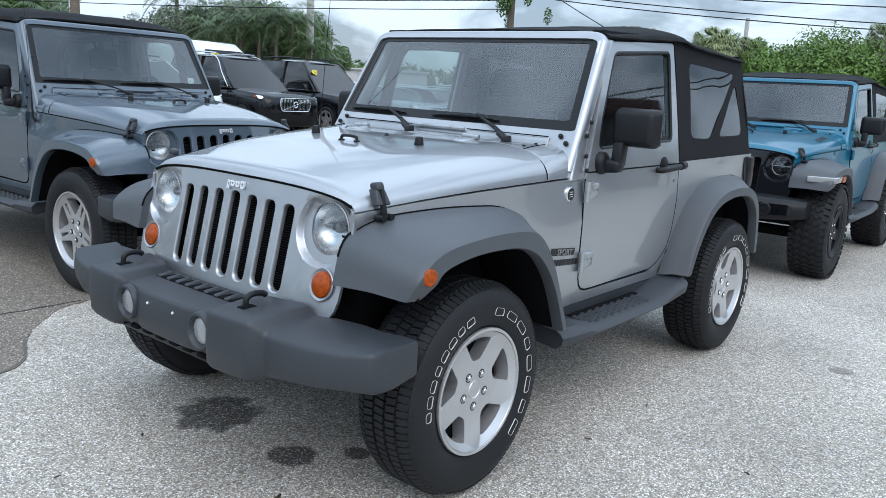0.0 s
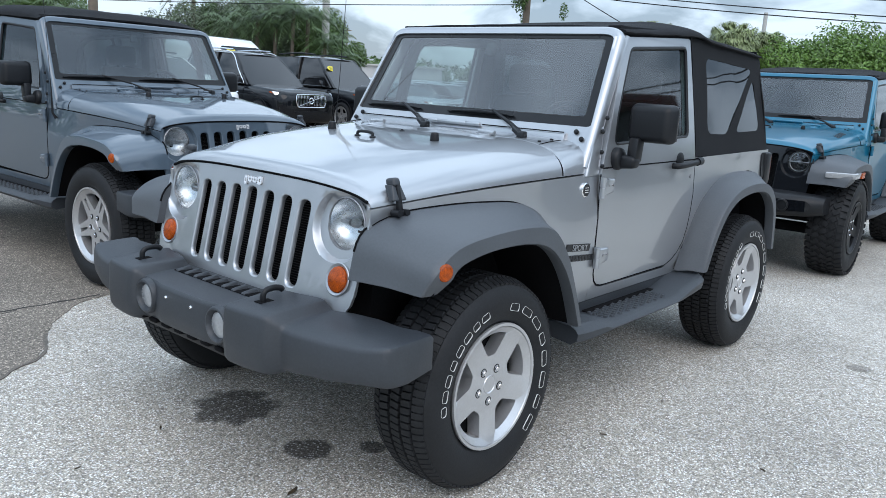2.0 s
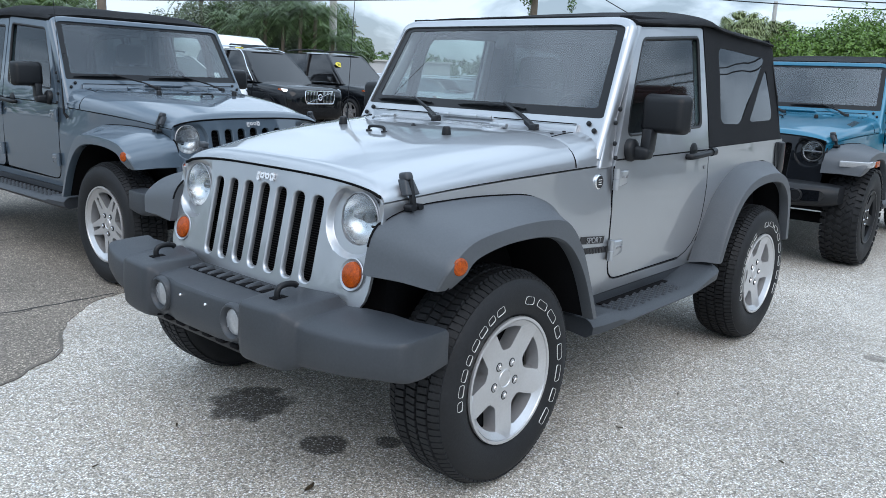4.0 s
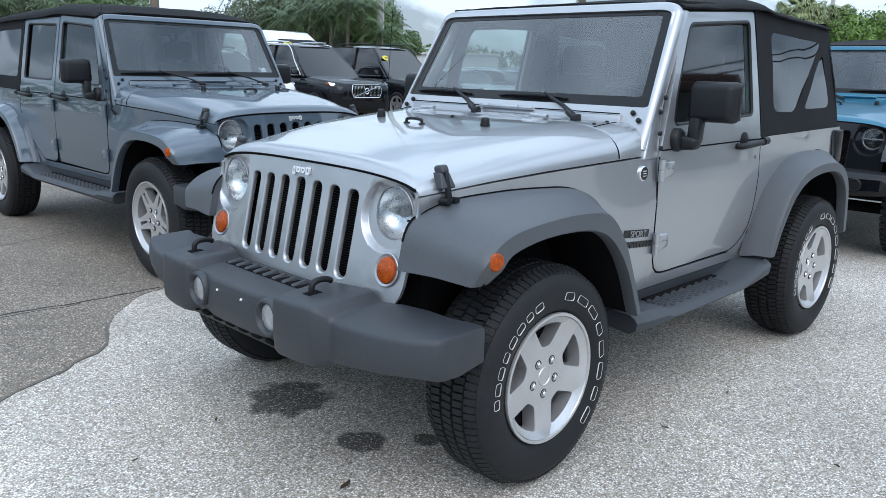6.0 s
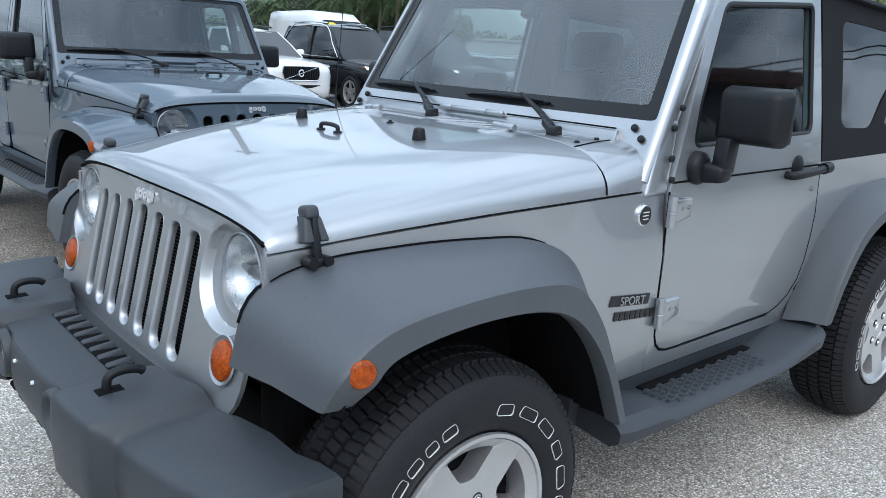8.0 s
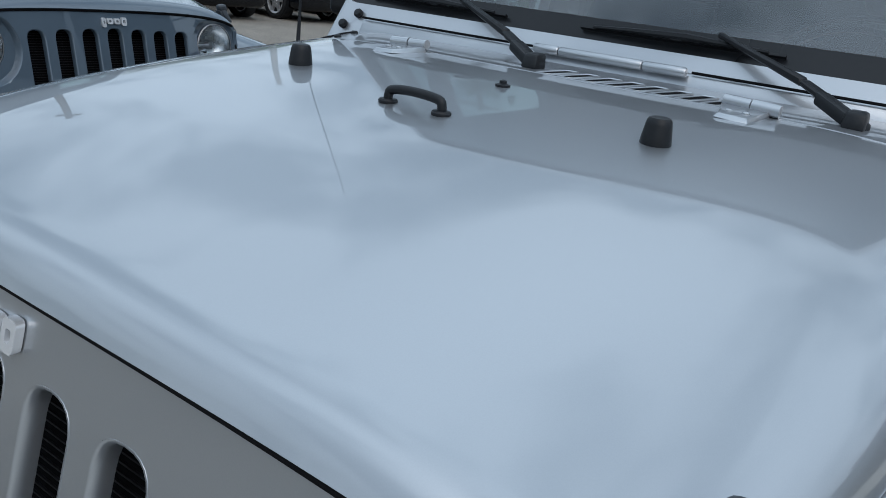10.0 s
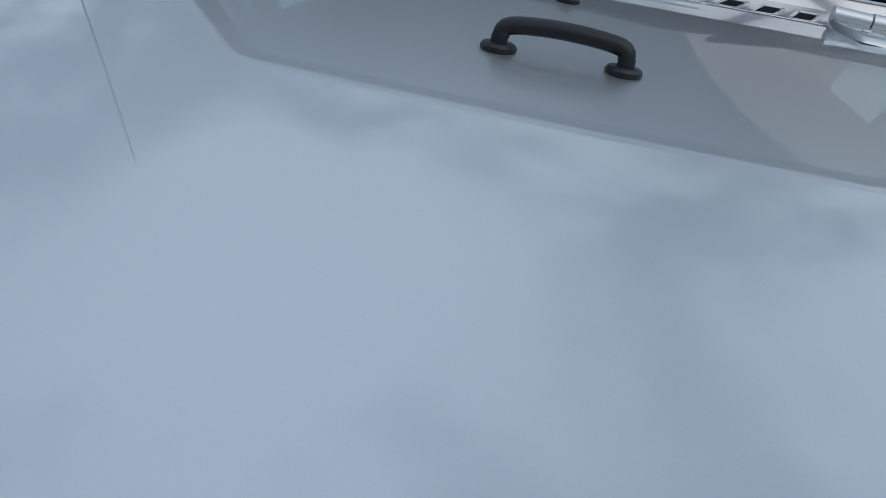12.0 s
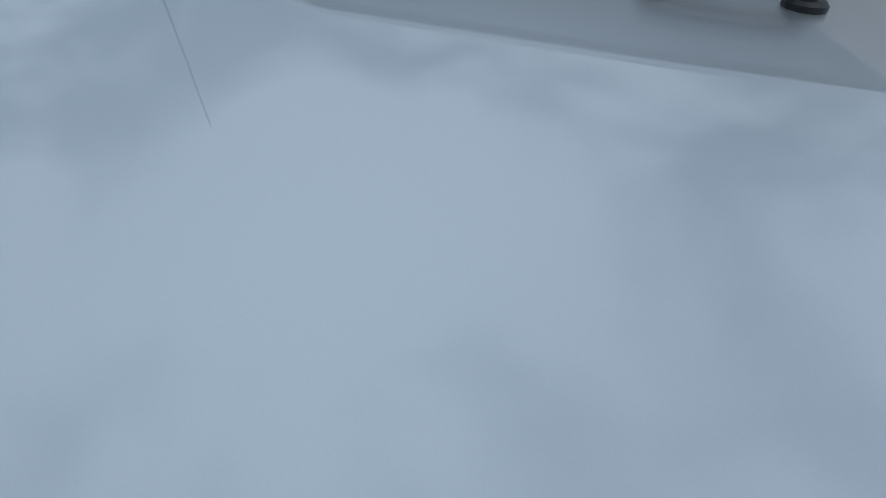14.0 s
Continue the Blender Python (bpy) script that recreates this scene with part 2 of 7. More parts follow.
def rounded(points, r, n=4):
    """A closed outline with its corners rounded. r: one radius, or one a corner."""
    res = []
    k = len(points)
    rs = r if isinstance(r, (list, tuple)) else [r] * k
    for i in range(k):
        p, a, b = Vector(points[i]), Vector(points[i - 1]), Vector(points[(i + 1) % k])
        da, db = (a - p), (b - p)
        t = min(rs[i], da.length * 0.48, db.length * 0.48)
        if t < 1e-5:
            res.append(tuple(p))
            continue
        s, e = p + da.normalized() * t, p + db.normalized() * t
        for j in range(n + 1):
            u = j / n
            res.append(tuple((1 - u) ** 2 * s + 2 * u * (1 - u) * p + u * u * e))
    return res


def tube(bm, pts, r, seg=8, caps=True):
    pts = [Vector(p) for p in pts]
    rings = []
    side = None
    for i, p in enumerate(pts):
        d = (pts[min(i + 1, len(pts) - 1)] - pts[max(i - 1, 0)]).normalized()
        if side is None:
            side = d.orthogonal().normalized()
        side = (side - d * side.dot(d)).normalized()
        up = d.cross(side)
        rad = r[i] if isinstance(r, (list, tuple)) else r
        rings.append([p + (side * math.cos(a) + up * math.sin(a)) * rad for a in (2 * math.pi * k / seg for k in range(seg))])
    skin(bm, rings, True, caps)


def lathe(bm, profile, seg=32, at=(0, 0, 0), axis="y"):
    """A turned body: profile of (radius, along), about an axis through at."""
    at = Vector(at)

    def spot(r, h, a):
        c, s = r * math.cos(a), r * math.sin(a)
        return at + Vector({"y": (c, h, s), "x": (h, c, s), "z": (c, s, h)}[axis])
    rings = [[spot(max(r, 1e-4), h, 2 * math.pi * k / seg) for k in range(seg)] for r, h in profile]
    skin(bm, rings, True, False)


def block(bm, c, s, bevel=0.0, m=None, seg=2):
    """A box at c of size s with rounded edges."""
    got = bmesh.ops.create_cube(bm, size=1.0)["verts"]
    for v in got:
        v.co = Vector((v.co.x * s[0], v.co.y * s[1], v.co.z * s[2]))
    if bevel:
        es = list({e for v in got for e in v.link_edges})
        out = bmesh.ops.bevel(bm, geom=es, offset=bevel, segments=seg, affect="EDGES", profile=0.5)
        got = list({v for f in out["faces"] for v in f.verts} | {v for v in got if v.is_valid})
    for v in got:
        v.co = (m @ v.co if m else v.co) + Vector(c)
    return got


def hexa(bm, low, high, bevel=0.0, seg=2):
    """A solid between two rings of four points, with rounded edges."""
    vs = [bm.verts.new(p) for p in list(low) + list(high)]
    fs = [bm.faces.new([vs[i] for i in q]) for q in ((3, 2, 1, 0), (4, 5, 6, 7), (0, 1, 5, 4), (1, 2, 6, 5), (2, 3, 7, 6), (3, 0, 4, 7))]
    bmesh.ops.recalc_face_normals(bm, faces=fs)
    if bevel:
        bmesh.ops.bevel(bm, geom=list({e for f in fs for e in f.edges}), offset=bevel, segments=seg, affect="EDGES", profile=0.5)


def flip_y(bm):
    for v in bm.verts:
        v.co.y = -v.co.y
    bmesh.ops.reverse_faces(bm, faces=bm.faces)
    return bm


# ---- wheels ----
def arc(r, a0, a1, n):
    return [(r * math.cos(a0 + (a1 - a0) * k / n), r * math.sin(a0 + (a1 - a0) * k / n)) for k in range(n + 1)]


def tyre_mesh(bm, R, r, w):
    """Carcass turned about y, outer face towards +y."""
    h = w / 2
    d = R - r
    prof = [(r, h - 0.024), (r + 0.006, h - 0.014), (r + 0.018, h - 0.006), (r + d * 0.30, h + 0.003), (r + d * 0.50, h + 0.006), (r + d * 0.66, h + 0.001), (r + d * 0.78, h - 0.008), (R - 0.026, h - 0.018), (R - 0.018, h - 0.027), (R - 0.012, h - 0.040)]
    lathe(bm, prof + [(p, -a) for p, a in reversed(prof)], 72)


def tread_mesh(bm, R, w, blocks, rugged):
    rows = [(-0.42, 0.14), (-0.215, 0.17), (0, 0.17), (0.215, 0.17), (0.42, 0.14)] if rugged else [(-0.36, 0.125), (-0.19, 0.16), (0, 0.16), (0.19, 0.16), (0.36, 0.125)]
    for k in range(blocks):
        for i, (c, wd) in enumerate(rows):
            a = 2 * math.pi * (k + (0.5 if i % 2 else 0) + 0.2 * i) / blocks
            outer = i in (0, 4)
            drop = (0.008 if rugged else 0.011) if outer else 0
            size = (w * wd * (1.35 if outer else 1.0), 2 * math.pi * R / blocks * (0.66 if rugged else 0.82), 0.022 if rugged else 0.010)
            tilt = 0.0 if outer else (0.45 if i % 2 else -0.45) * (1.4 if rugged else 0.25)
            rad = R - drop - size[2] / 2
            cpos = Vector((rad * math.cos(a), c * w, rad * math.sin(a)))
            er, et = Vector((math.cos(a), 0, math.sin(a))), Vector((-math.sin(a), 0, math.cos(a)))
            ey = Vector((0, 1, 0))
            if outer:
                lean = 0.22 if rugged else 0.42
                er = (er + ey * (lean if c > 0 else -lean)).normalized()
                ey = (ey - er * ey.dot(er)).normalized()
            u = ey * math.cos(tilt) + et * math.sin(tilt)
            v = et * math.cos(tilt) - ey * math.sin(tilt)
            low = [cpos + u * su * size[0] / 2 + v * sv * size[1] / 2 - er * size[2] / 2 for su, sv in ((-1, -1), (1, -1), (1, 1), (-1, 1))]
            high = [cpos + u * su * size[0] / 2.2 + v * sv * size[1] / 2.2 + er * size[2] / 2 for su, sv in ((-1, -1), (1, -1), (1, 1), (-1, 1))]
            hexa(bm, low, high)


def rim_face(bm, r, kind):
    """The face of a five-spoke alloy wheel in the plane (a, b), towards +y."""
    holes = []
    for k in range(5):
        c = math.pi / 2 + (k + 0.5) * 2 * math.pi / 5
        hw = 0.047 if kind == "five" else 0.036
        half = math.pi / 5
        ro, ri = r * 0.875, r * (0.50 if kind == "five" else 0.40)
        out = []
        a_out = half - math.asin(hw / ro)
        a_in = half - math.asin(min(0.99, hw / ri))
        if kind == "five":
            pts = arc(ro, c - a_out, c + a_out, 8) + [(ri * math.cos(c + a_in), ri * math.sin(c + a_in)), (ri * math.cos(c - a_in), ri * math.sin(c - a_in))]
            holes.append(rounded(pts, [0.012] + [0] * 7 + [0.012, 0.014, 0.014], 3))
        else:
            pts = arc(ro, c - a_out, c + a_out, 8) + [(ri * math.cos(c), ri * math.sin(c))]
            holes.append(rounded(pts, [0.03] + [0] * 7 + [0.03, 0.02], 4))
            d = c + half
            e, g = Vector((math.cos(d), math.sin(d))), Vector((-math.sin(d), math.cos(d)))
            holes.append(rounded([tuple(e * r * q + g * k) for q, k in ((0.46, -0.006), (0.82, -0.014), (0.82, 0.014), (0.46, 0.006))], 0.006, 3))

    def lay(a, b, d):
        q = math.hypot(a, b) / r
        return (a, -0.006 - 0.018 * (1 - q) + 0.02 * max(0, q - 0.86) / 0.14 - d * 0.055, b)
    plate(bm, arc(r * 0.985, 0, 2 * math.pi, 56)[:-1], holes, 1.0, lay)


def wheel(parent, at, side, R=0.395, r=0.235, w=0.255, kind="five", rugged=False, letters=True, rim_mat=None, spin=0.0):
    """A wheel under a car: hub centre at, outer face towards +y for side 1."""
    rim_mat = rim_mat or ALLOY
    bm = bmesh.new()
    tyre_mesh(bm, R, r, w)
    hub = part("wheel", bm, RUBBER, parent, "black all-terrain tyre on an alloy rim" if rugged else "")
    hub.matrix_local = pose(*at, 0, 0, 0 if side > 0 else 180) @ pose(0, 0, 0, 0, spin, 0)
    face = w / 2 - 0.022
    bm = bmesh.new()
    tread_mesh(bm, R, w, 44 if rugged else 92, rugged)
    tagged(part("tread", bm, RUBBER, hub), kind="stuff")
    bm = bmesh.new()
    lathe(bm, [(r + 0.004, face + 0.012), (r + 0.002, face + 0.02), (r - 0.008, face + 0.02), (r - 0.014, face + 0.004), (r - 0.022, face - 0.05), (r - 0.03, -0.05), (r - 0.026, -face), (r + 0.003, -face), (r + 0.003, 0)], 48)
    part("rim_barrel", bm, rim_mat, hub)
    bm = bmesh.new()
    rim_face(bm, r - 0.008, kind)
    bmesh.ops.translate(bm, verts=bm.verts, vec=(0, face + 0.004, 0))
    part("spokes", bm, rim_mat, hub, "", 30)
    # brake disc, widened and near-black to paint the shade behind the spokes
    bm = bmesh.new()
    lathe(bm, [(0.0, face - 0.085), (r * 0.86, face - 0.085), (r * 0.86, face - 0.07), (0.0, face - 0.07)], 32)
    part("brake_and_shade_disc", bm, DARK, hub)
    bm = bmesh.new()
    lathe(bm, [(0.036, face - 0.03), (0.036, face - 0.012), (0.033, face - 0.008), (0.03, face - 0.011), (0.0, face - 0.009)], 28)
    part("hub_cap", bm, rim_mat, hub)
    for k in range(5):
        a = math.pi / 2 + 2 * math.pi * k / 5
        c = (0.064 * math.cos(a), 0, 0.064 * math.sin(a))
        # black ring paints the shade inside the silver nut recess
        bm = bmesh.new()
        lathe(bm, [(0.0172, face - 0.022), (0.0172, face - 0.0105), (0.0145, face - 0.0085), (0.0135, face - 0.0135), (0.0, face - 0.0135)], 14, c)
        part("nut_shade", bm, BLACK, hub)
        bm = bmesh.new()
        lathe(bm, [(0.0095, face - 0.02), (0.0105, face - 0.007), (0.0075, face - 0.003), (0.0, face - 0.003)], 6, c)
        part("wheel_nut", bm, CHROME, hub)
    if letters:
        # raised white outlines of the maker's marks, as plain shapes
        for start, step, count in ((140, 17.0, 8), (34, 10.4, 8)):
            for k in range(count):
                c = radians(start + step * k)
                hw, hh = (0.034 if k % 3 else 0.028, 0.0140) if step > 15 else (0.0225 if k % 3 else 0.0185, 0.0135)
                loop = rounded([(-hw, -hh), (hw, -hh), (hw * 0.9, hh), (-hw * 0.9, hh)], 0.009, 4)
                inner = [(p * (1 - 0.0008 / hw), q * (1 - 0.0008 / hh)) for p, q in loop]
                rad = r + 0.062
                e, f = Vector((math.cos(c), math.sin(c))), Vector((-math.sin(c), math.cos(c)))
                bm = bmesh.new()
                plate(bm, loop, [inner], 0.004, lambda p, q, d: (e.x * (rad + q) + f.x * p, w / 2 + 0.0065 - d, e.y * (rad + q) + f.y * p))
                part("raised_marking", bm, WHITE_LETTER, hub)
    bm = bmesh.new()
    tube(bm, [(r * 0.72, face - 0.03, r * 0.18), (r * 0.79, face - 0.012, r * 0.2)], 0.006, 8)
    part("valve", bm, BLACK, hub)
    return hub


# ---- the boxy off-road car; x ahead of the front axle, y to its left, z up ----
SEAM_Y = [(-0.90, 0.772), (-0.6, 0.745), (-0.2, 0.705), (0.1, 0.665), (0.38, 0.612)]
SEAM_Z = [(-0.90, 1.112), (-0.6, 1.099), (-0.2, 1.080), (0.09, 1.060), (0.23, 1.045), (0.37, 1.029)]
CREST = [(-0.66, 1.240), (-0.55, 1.234), (-0.40, 1.225), (-0.26, 1.2135), (-0.18, 1.2075), (0.0, 1.187), (0.17, 1.162), (0.29, 1.1425), (0.332, 1.1365), (0.348, 1.1335), (0.359, 1.1290), (0.368, 1.1220), (0.377, 1.1095), (0.385, 1.094)]


def bow(y):
    """How far the nose falls back from the middle to the sides."""
    return -0.018 * (abs(y) / 0.51) ** 2


SHOULDER = [(-0.60, 6.5), (-0.30, 5.0), (0.0, 4.0), (0.25, 3.0), (0.385, 2.8)]  # how square the section is


def hood_z(x, y, lift=0.0):
    w, zs = lerp(SEAM_Y, x), lerp(SEAM_Z, x)
    q = min(1.0, abs(y) / w)
    return zs + (lerp(CREST, x) - zs) * (1 - q ** lerp(SHOULDER, x)) ** (1 / 2.3) + lift


def grille_x(y, z):
    return 0.380 + bow(y) - 0.225 * (z - 1.055)


def build_hood(car, paint_mat):
    xs = [0.385, 0.381, 0.377, 0.3725, 0.368, 0.3635, 0.359, 0.3535, 0.348, 0.340, 0.332, 0.318, 0.30, 0.25, 0.19, 0.1, 0.0, -0.1, -0.2, -0.3, -0.4, -0.5, -0.592]
    vs = [math.sin(t) for t in np.linspace(-math.pi / 2, math.pi / 2, 41)]

    def spot(x, v):
        w = lerp(SEAM_Y, x)
        y = v * w
        return (x + bow(y) * max(0.0, min(1.0, (x + 0.1) / 0.4)), y, hood_z(x, y) if abs(v) < 0.9999 else lerp(SEAM_Z, x))
    bm = bmesh.new()
    slab(bm, spot, xs, vs, 0.008)
    hood = part("hood", bm, paint_mat, car, "", 50)
    # rubber stops, grab loop, washer jet
    for sy in (1, -1):
        bm = bmesh.new()
        lathe(bm, [(0.0195, -0.004), (0.0200, 0.001), (0.0192, 0.008), (0.0168, 0.024), (0.0158, 0.029), (0.0135, 0.0325), (0.009, 0.034), (0.0, 0.0343)], 24, (-0.277, 0.317 * sy, hood_z(-0.277, 0.317)), "z")
        part("hood_stop", bm, BLACK, hood, "black rubber hood bumper")
    bm = bmesh.new()
    z = hood_z(-0.177, 0)
    x = -0.177
    tube(bm, curve([(x, -0.037, z), (x, -0.037, z + 0.010), (x, -0.030, z + 0.018), (x, 0.008, z + 0.021), (x, 0.049, z + 0.018), (x, 0.056, z + 0.010), (x, 0.056, z)], 29), 0.0066, 10)
    for y in (-0.037, 0.056):
        lathe(bm, [(0.0135, z - 0.002), (0.014, z + 0.002), (0.012, z + 0.0045), (0.0, z + 0.0055)], 20, (x, y, 0), "z")
    part("grab_loop", bm, BLACK, hood, "black windscreen rest loop on the hood")
    bm = bmesh.new()
    z = hood_z(-0.414, 0)
    lathe(bm, [(0.012, z - 0.002), (0.0125, z + 0.003), (0.006, z + 0.005), (0.006, z + 0.009), (0.002, z + 0.0105)], 14, (-0.414, 0, 0), "z")
    part("washer_jet", bm, BLACK, hood)
    return hood


def build_latch(car, sy):
    """Hold-down catch between hood and fender."""
    x = 0.264
    w, zs = lerp(SEAM_Y, x), lerp(SEAM_Z, x)
    bm = bmesh.new()
    # two moulded legs on the hood side, joined under the head
    for a0, a1, b0, b1 in ((0.004, 0.021, 0.008, 0.033), (-0.021, -0.004, -0.029, -0.008)):
        hexa(bm, [(x + b0, w + 0.000, zs + 0.006), (x + b1, w - 0.002, zs + 0.006), (x + b1, w + 0.022, zs + 0.012), (x + b0, w + 0.027, zs + 0.012)],
             [(x + a0, w - 0.030, zs + 0.060), (x + a1 * 0.9, w - 0.031, zs + 0.060), (x + a1 * 0.9, w - 0.004, zs + 0.063), (x + a0, w + 0.000, zs + 0.063)], 0.005, 3)
    hexa(bm, [(x - 0.022, w - 0.010, zs + 0.008), (x + 0.026, w - 0.012, zs + 0.008), (x + 0.026, w + 0.006, zs + 0.012), (x - 0.022, w + 0.008, zs + 0.012)],
         [(x - 0.016, w - 0.040, zs + 0.058), (x + 0.016, w - 0.042, zs + 0.058), (x + 0.016, w - 0.010, zs + 0.060), (x - 0.016, w - 0.010, zs + 0.060)], 0.003)
    latch = part("hood_latch", flip_y(bm) if sy < 0 else bm, PLASTIC, car, "grey rubber hood catch")
    bm = bmesh.new()
    hexa(bm, [(x - 0.017, w - 0.034, zs + 0.056), (x + 0.018, w - 0.036, zs + 0.055), (x + 0.018, w + 0.008, zs + 0.058), (x - 0.017, w + 0.010, zs + 0.059)],
         [(x - 0.016, w - 0.041, zs + 0.081), (x + 0.016, w - 0.043, zs + 0.080), (x + 0.017, w - 0.003, zs + 0.087), (x - 0.016, w - 0.001, zs + 0.088)], 0.010, 4)
    part("latch_head", flip_y(bm) if sy < 0 else bm, PLASTIC, latch)
    bm = bmesh.new()
    hexa(bm, [(x - 0.007, w + 0.018, zs - 0.030), (x + 0.013, w + 0.016, zs - 0.030), (x + 0.013, w + 0.032, zs - 0.028), (x - 0.007, w + 0.034, zs - 0.028)],
         [(x - 0.005, w - 0.002, zs + 0.062), (x + 0.006, w - 0.004, zs + 0.062), (x + 0.006, w + 0.010, zs + 0.064), (x - 0.005, w + 0.012, zs + 0.064)], 0.003)
    hexa(bm, [(x - 0.020, w + 0.002, zs - 0.046), (x + 0.026, w - 0.004, zs - 0.046), (x + 0.026, w + 0.034, zs - 0.044), (x - 0.020, w + 0.038, zs - 0.044)],
         [(x - 0.014, w + 0.002, zs - 0.018), (x + 0.020, w - 0.004, zs - 0.018), (x + 0.020, w + 0.032, zs - 0.020), (x - 0.014, w + 0.036, zs - 0.020)], 0.008, 3)
    for dx in (-0.016, 0.022):
        tube(bm, [(x + dx, w + 0.008, zs - 0.030), (x + dx, w + 0.044, zs - 0.028)], 0.012, 10)
    part("catch_strap", flip_y(bm) if sy < 0 else bm, BLACK, latch)


def build_grille(car, paint_mat, frame_mat, insert_black=False):
    top = [(y, (hood_z(0.385, y) - 0.009) if abs(y) < 0.60 else 1.0) for y in np.linspace(-0.597, 0.597, 25)]
    outline = top + [(0.618, 1.01), (0.623, 0.95), (0.622, 0.88), (0.617, 0.80), (0.613, 0.735), (0.604, 0.700), (0.586, 0.673), (0.558, 0.658), (0.51, 0.652), (0.3, 0.648), (0.0, 0.646), (-0.3, 0.648), (-0.51, 0.652), (-0.558, 0.658), (-0.586, 0.673), (-0.604, 0.700), (-0.613, 0.735), (-0.617, 0.80), (-0.622, 0.88), (-0.623, 0.95), (-0.618, 1.01)]
    slots = []
    for k in range(7):
        c = (k - 3) * 0.1022
        z1 = 1.029 - 0.010 * abs(k - 3) / 3
        slots.append([(c + p, q) for p, q in rounded([(-0.0345, 0.706), (0.0345, 0.706), (0.0345, z1), (-0.0345, z1)], 0.034, 6)])
    eyes = [[(s * 0.501 + 0.0915 * math.cos(a), 0.960 + 0.0915 * math.sin(a)) for a in np.linspace(0, 2 * math.pi, 40, endpoint=False)] for s in (1, -1)]
    rings = [(s * 0.492 + r * math.cos(a), 0.955 + r * math.sin(a)) for s in (1, -1) for r in (0.112, 0.118, 0.1215, 0.126, 0.1295) for a in np.linspace(0, 2 * math.pi, 48, endpoint=False)]

    def face(y, z, d):
        # dished bowl round each headlight
        q = math.hypot(abs(y) - 0.492, z - 0.955)
        t = max(0.0, min(1.0, (0.129 - q) / 0.011))
        dish = 0.026 * t * t * (3 - 2 * t) * max(0.0, min(1.0, (0.615 - abs(y)) / 0.05)) * max(0.0, min(1.0, (1.06 - z) / 0.03))
        return (grille_x(y, z) - d - dish, y, z)
    bm = bmesh.new()
    plate(bm, outline, slots + eyes, 0.012, face, 0.05, rings)
    grille = part("grille", bm, paint_mat, car, "seven-slot grille panel")
    bm = bmesh.new()
    tube(bm, [(grille_x(y, z) + 0.0012, y, z + 0.0040) for y, z in top], 0.0062, 8)
    part("hood_gap", bm, DARK, grille)
    bm = bmesh.new()
    plate(bm, [(-0.4, 0.68), (0.4, 0.68), (0.4, 1.02), (-0.4, 1.02)], [], 0.01, lambda y, z, d: (grille_x(y, z) - 0.062 - d, y, z), 0.1)
    part("grille_backing", bm, DARK, grille)
    # fine honeycomb bars of the radiator screen
    bm = bmesh.new()
    for k in range(36):
        z = 0.70 + k * 0.0088
        tube(bm, [(grille_x(y, z) - 0.046, y, z) for y in np.linspace(-0.37, 0.37, 5)], 0.0016, 4)
    part("radiator_screen", bm, BLACK, grille)
    # beads round the slots
    for k, s in enumerate(slots):
        bm = bmesh.new()
        loop = s + [s[0]]
        c = sum(y for y, z in s) / len(s)
        z0, z1 = min(z for y, z in s), max(z for y, z in s)
        zm, hz = (z0 + z1) / 2, (z1 - z0) / 2
        rings = []
        for grow, back in ((0.0012, 0.0010), (0.0008, -0.0006), (-0.0008, -0.0004), (-0.0024, 0.0010), (-0.0040, 0.0035), (-0.0052, 0.007), (-0.0060, 0.012), (-0.0066, 0.019)):
            rings.append([(grille_x(c + (y - c) * (1 + grow / 0.0345), zm + (z - zm) * (1 + grow / hz)) - back, c + (y - c) * (1 + grow / 0.0345), zm + (z - zm) * (1 + grow / hz)) for y, z in s])
        skin(bm, rings, True, False)
        part("slot_bezel", bm, frame_mat, grille, "", 60)
    for s in (1, -1):
        cy, cz = s * 0.501, 0.960
        x0 = grille_x(cy, cz)
        tip = Matrix.Translation((x0 - 0.006, cy, cz)) @ Matrix.Rotation(radians(-4), 4, "Y")
        bm = bmesh.new()
        # recessed painted bowl with a rim ring
        lathe(bm, [(0.0955, -0.026), (0.0935, -0.017), (0.0915, -0.020), (0.0905, -0.03), (0.0905, -0.06)], 44, axis="x")
        bowl = part("headlight_bowl", bm, BLACK_PAINT if insert_black else paint_mat, grille)
        bowl.matrix_local = tip
        bm = bmesh.new()
        lathe(bm, [(0.0, -0.085), (0.03, -0.083), (0.06, -0.07), (0.083, -0.04), (0.0885, -0.02), (0.0905, -0.02), (0.0905, -0.09), (0.0, -0.095)], 40, axis="x")
        lamp = part("headlight", bm, DARK_LAMP if insert_black else REFLECTOR, grille, "round headlight")
        lamp.matrix_local = tip
        bm = bmesh.new()
        lathe(bm, [(0.0, -0.045), (0.014, -0.046), (0.017, -0.052), (0.017, -0.07), (0.008, -0.082)], 20, axis="x")
        if insert_black:
            block(bm, (-0.042, 0, 0.0), (0.02, 0.155, 0.010), 0.003)
            lathe(bm, [(0.074, -0.034), (0.078, -0.030), (0.082, -0.034)], 36, axis="x")
        else:
            tube(bm, [(-0.046, -s * 0.012, 0.0), (-0.052, -s * 0.05, 0.0), (-0.060, -s * 0.078, 0.0)], [0.010, 0.0075, 0.006], 10)
        part("bulb_cap", bm, STEEL, lamp)
        bm = bmesh.new()
        lathe(bm, [(0.0905, -0.024), (0.0905, -0.016), (0.087, -0.012), (0.0, 0.004), (0.0, 0.001), (0.086, -0.016)], 40, axis="x")
        lens = part("lens", bm, LENS, lamp)
        lens.visible_shadow = False
        bm = bmesh.new()
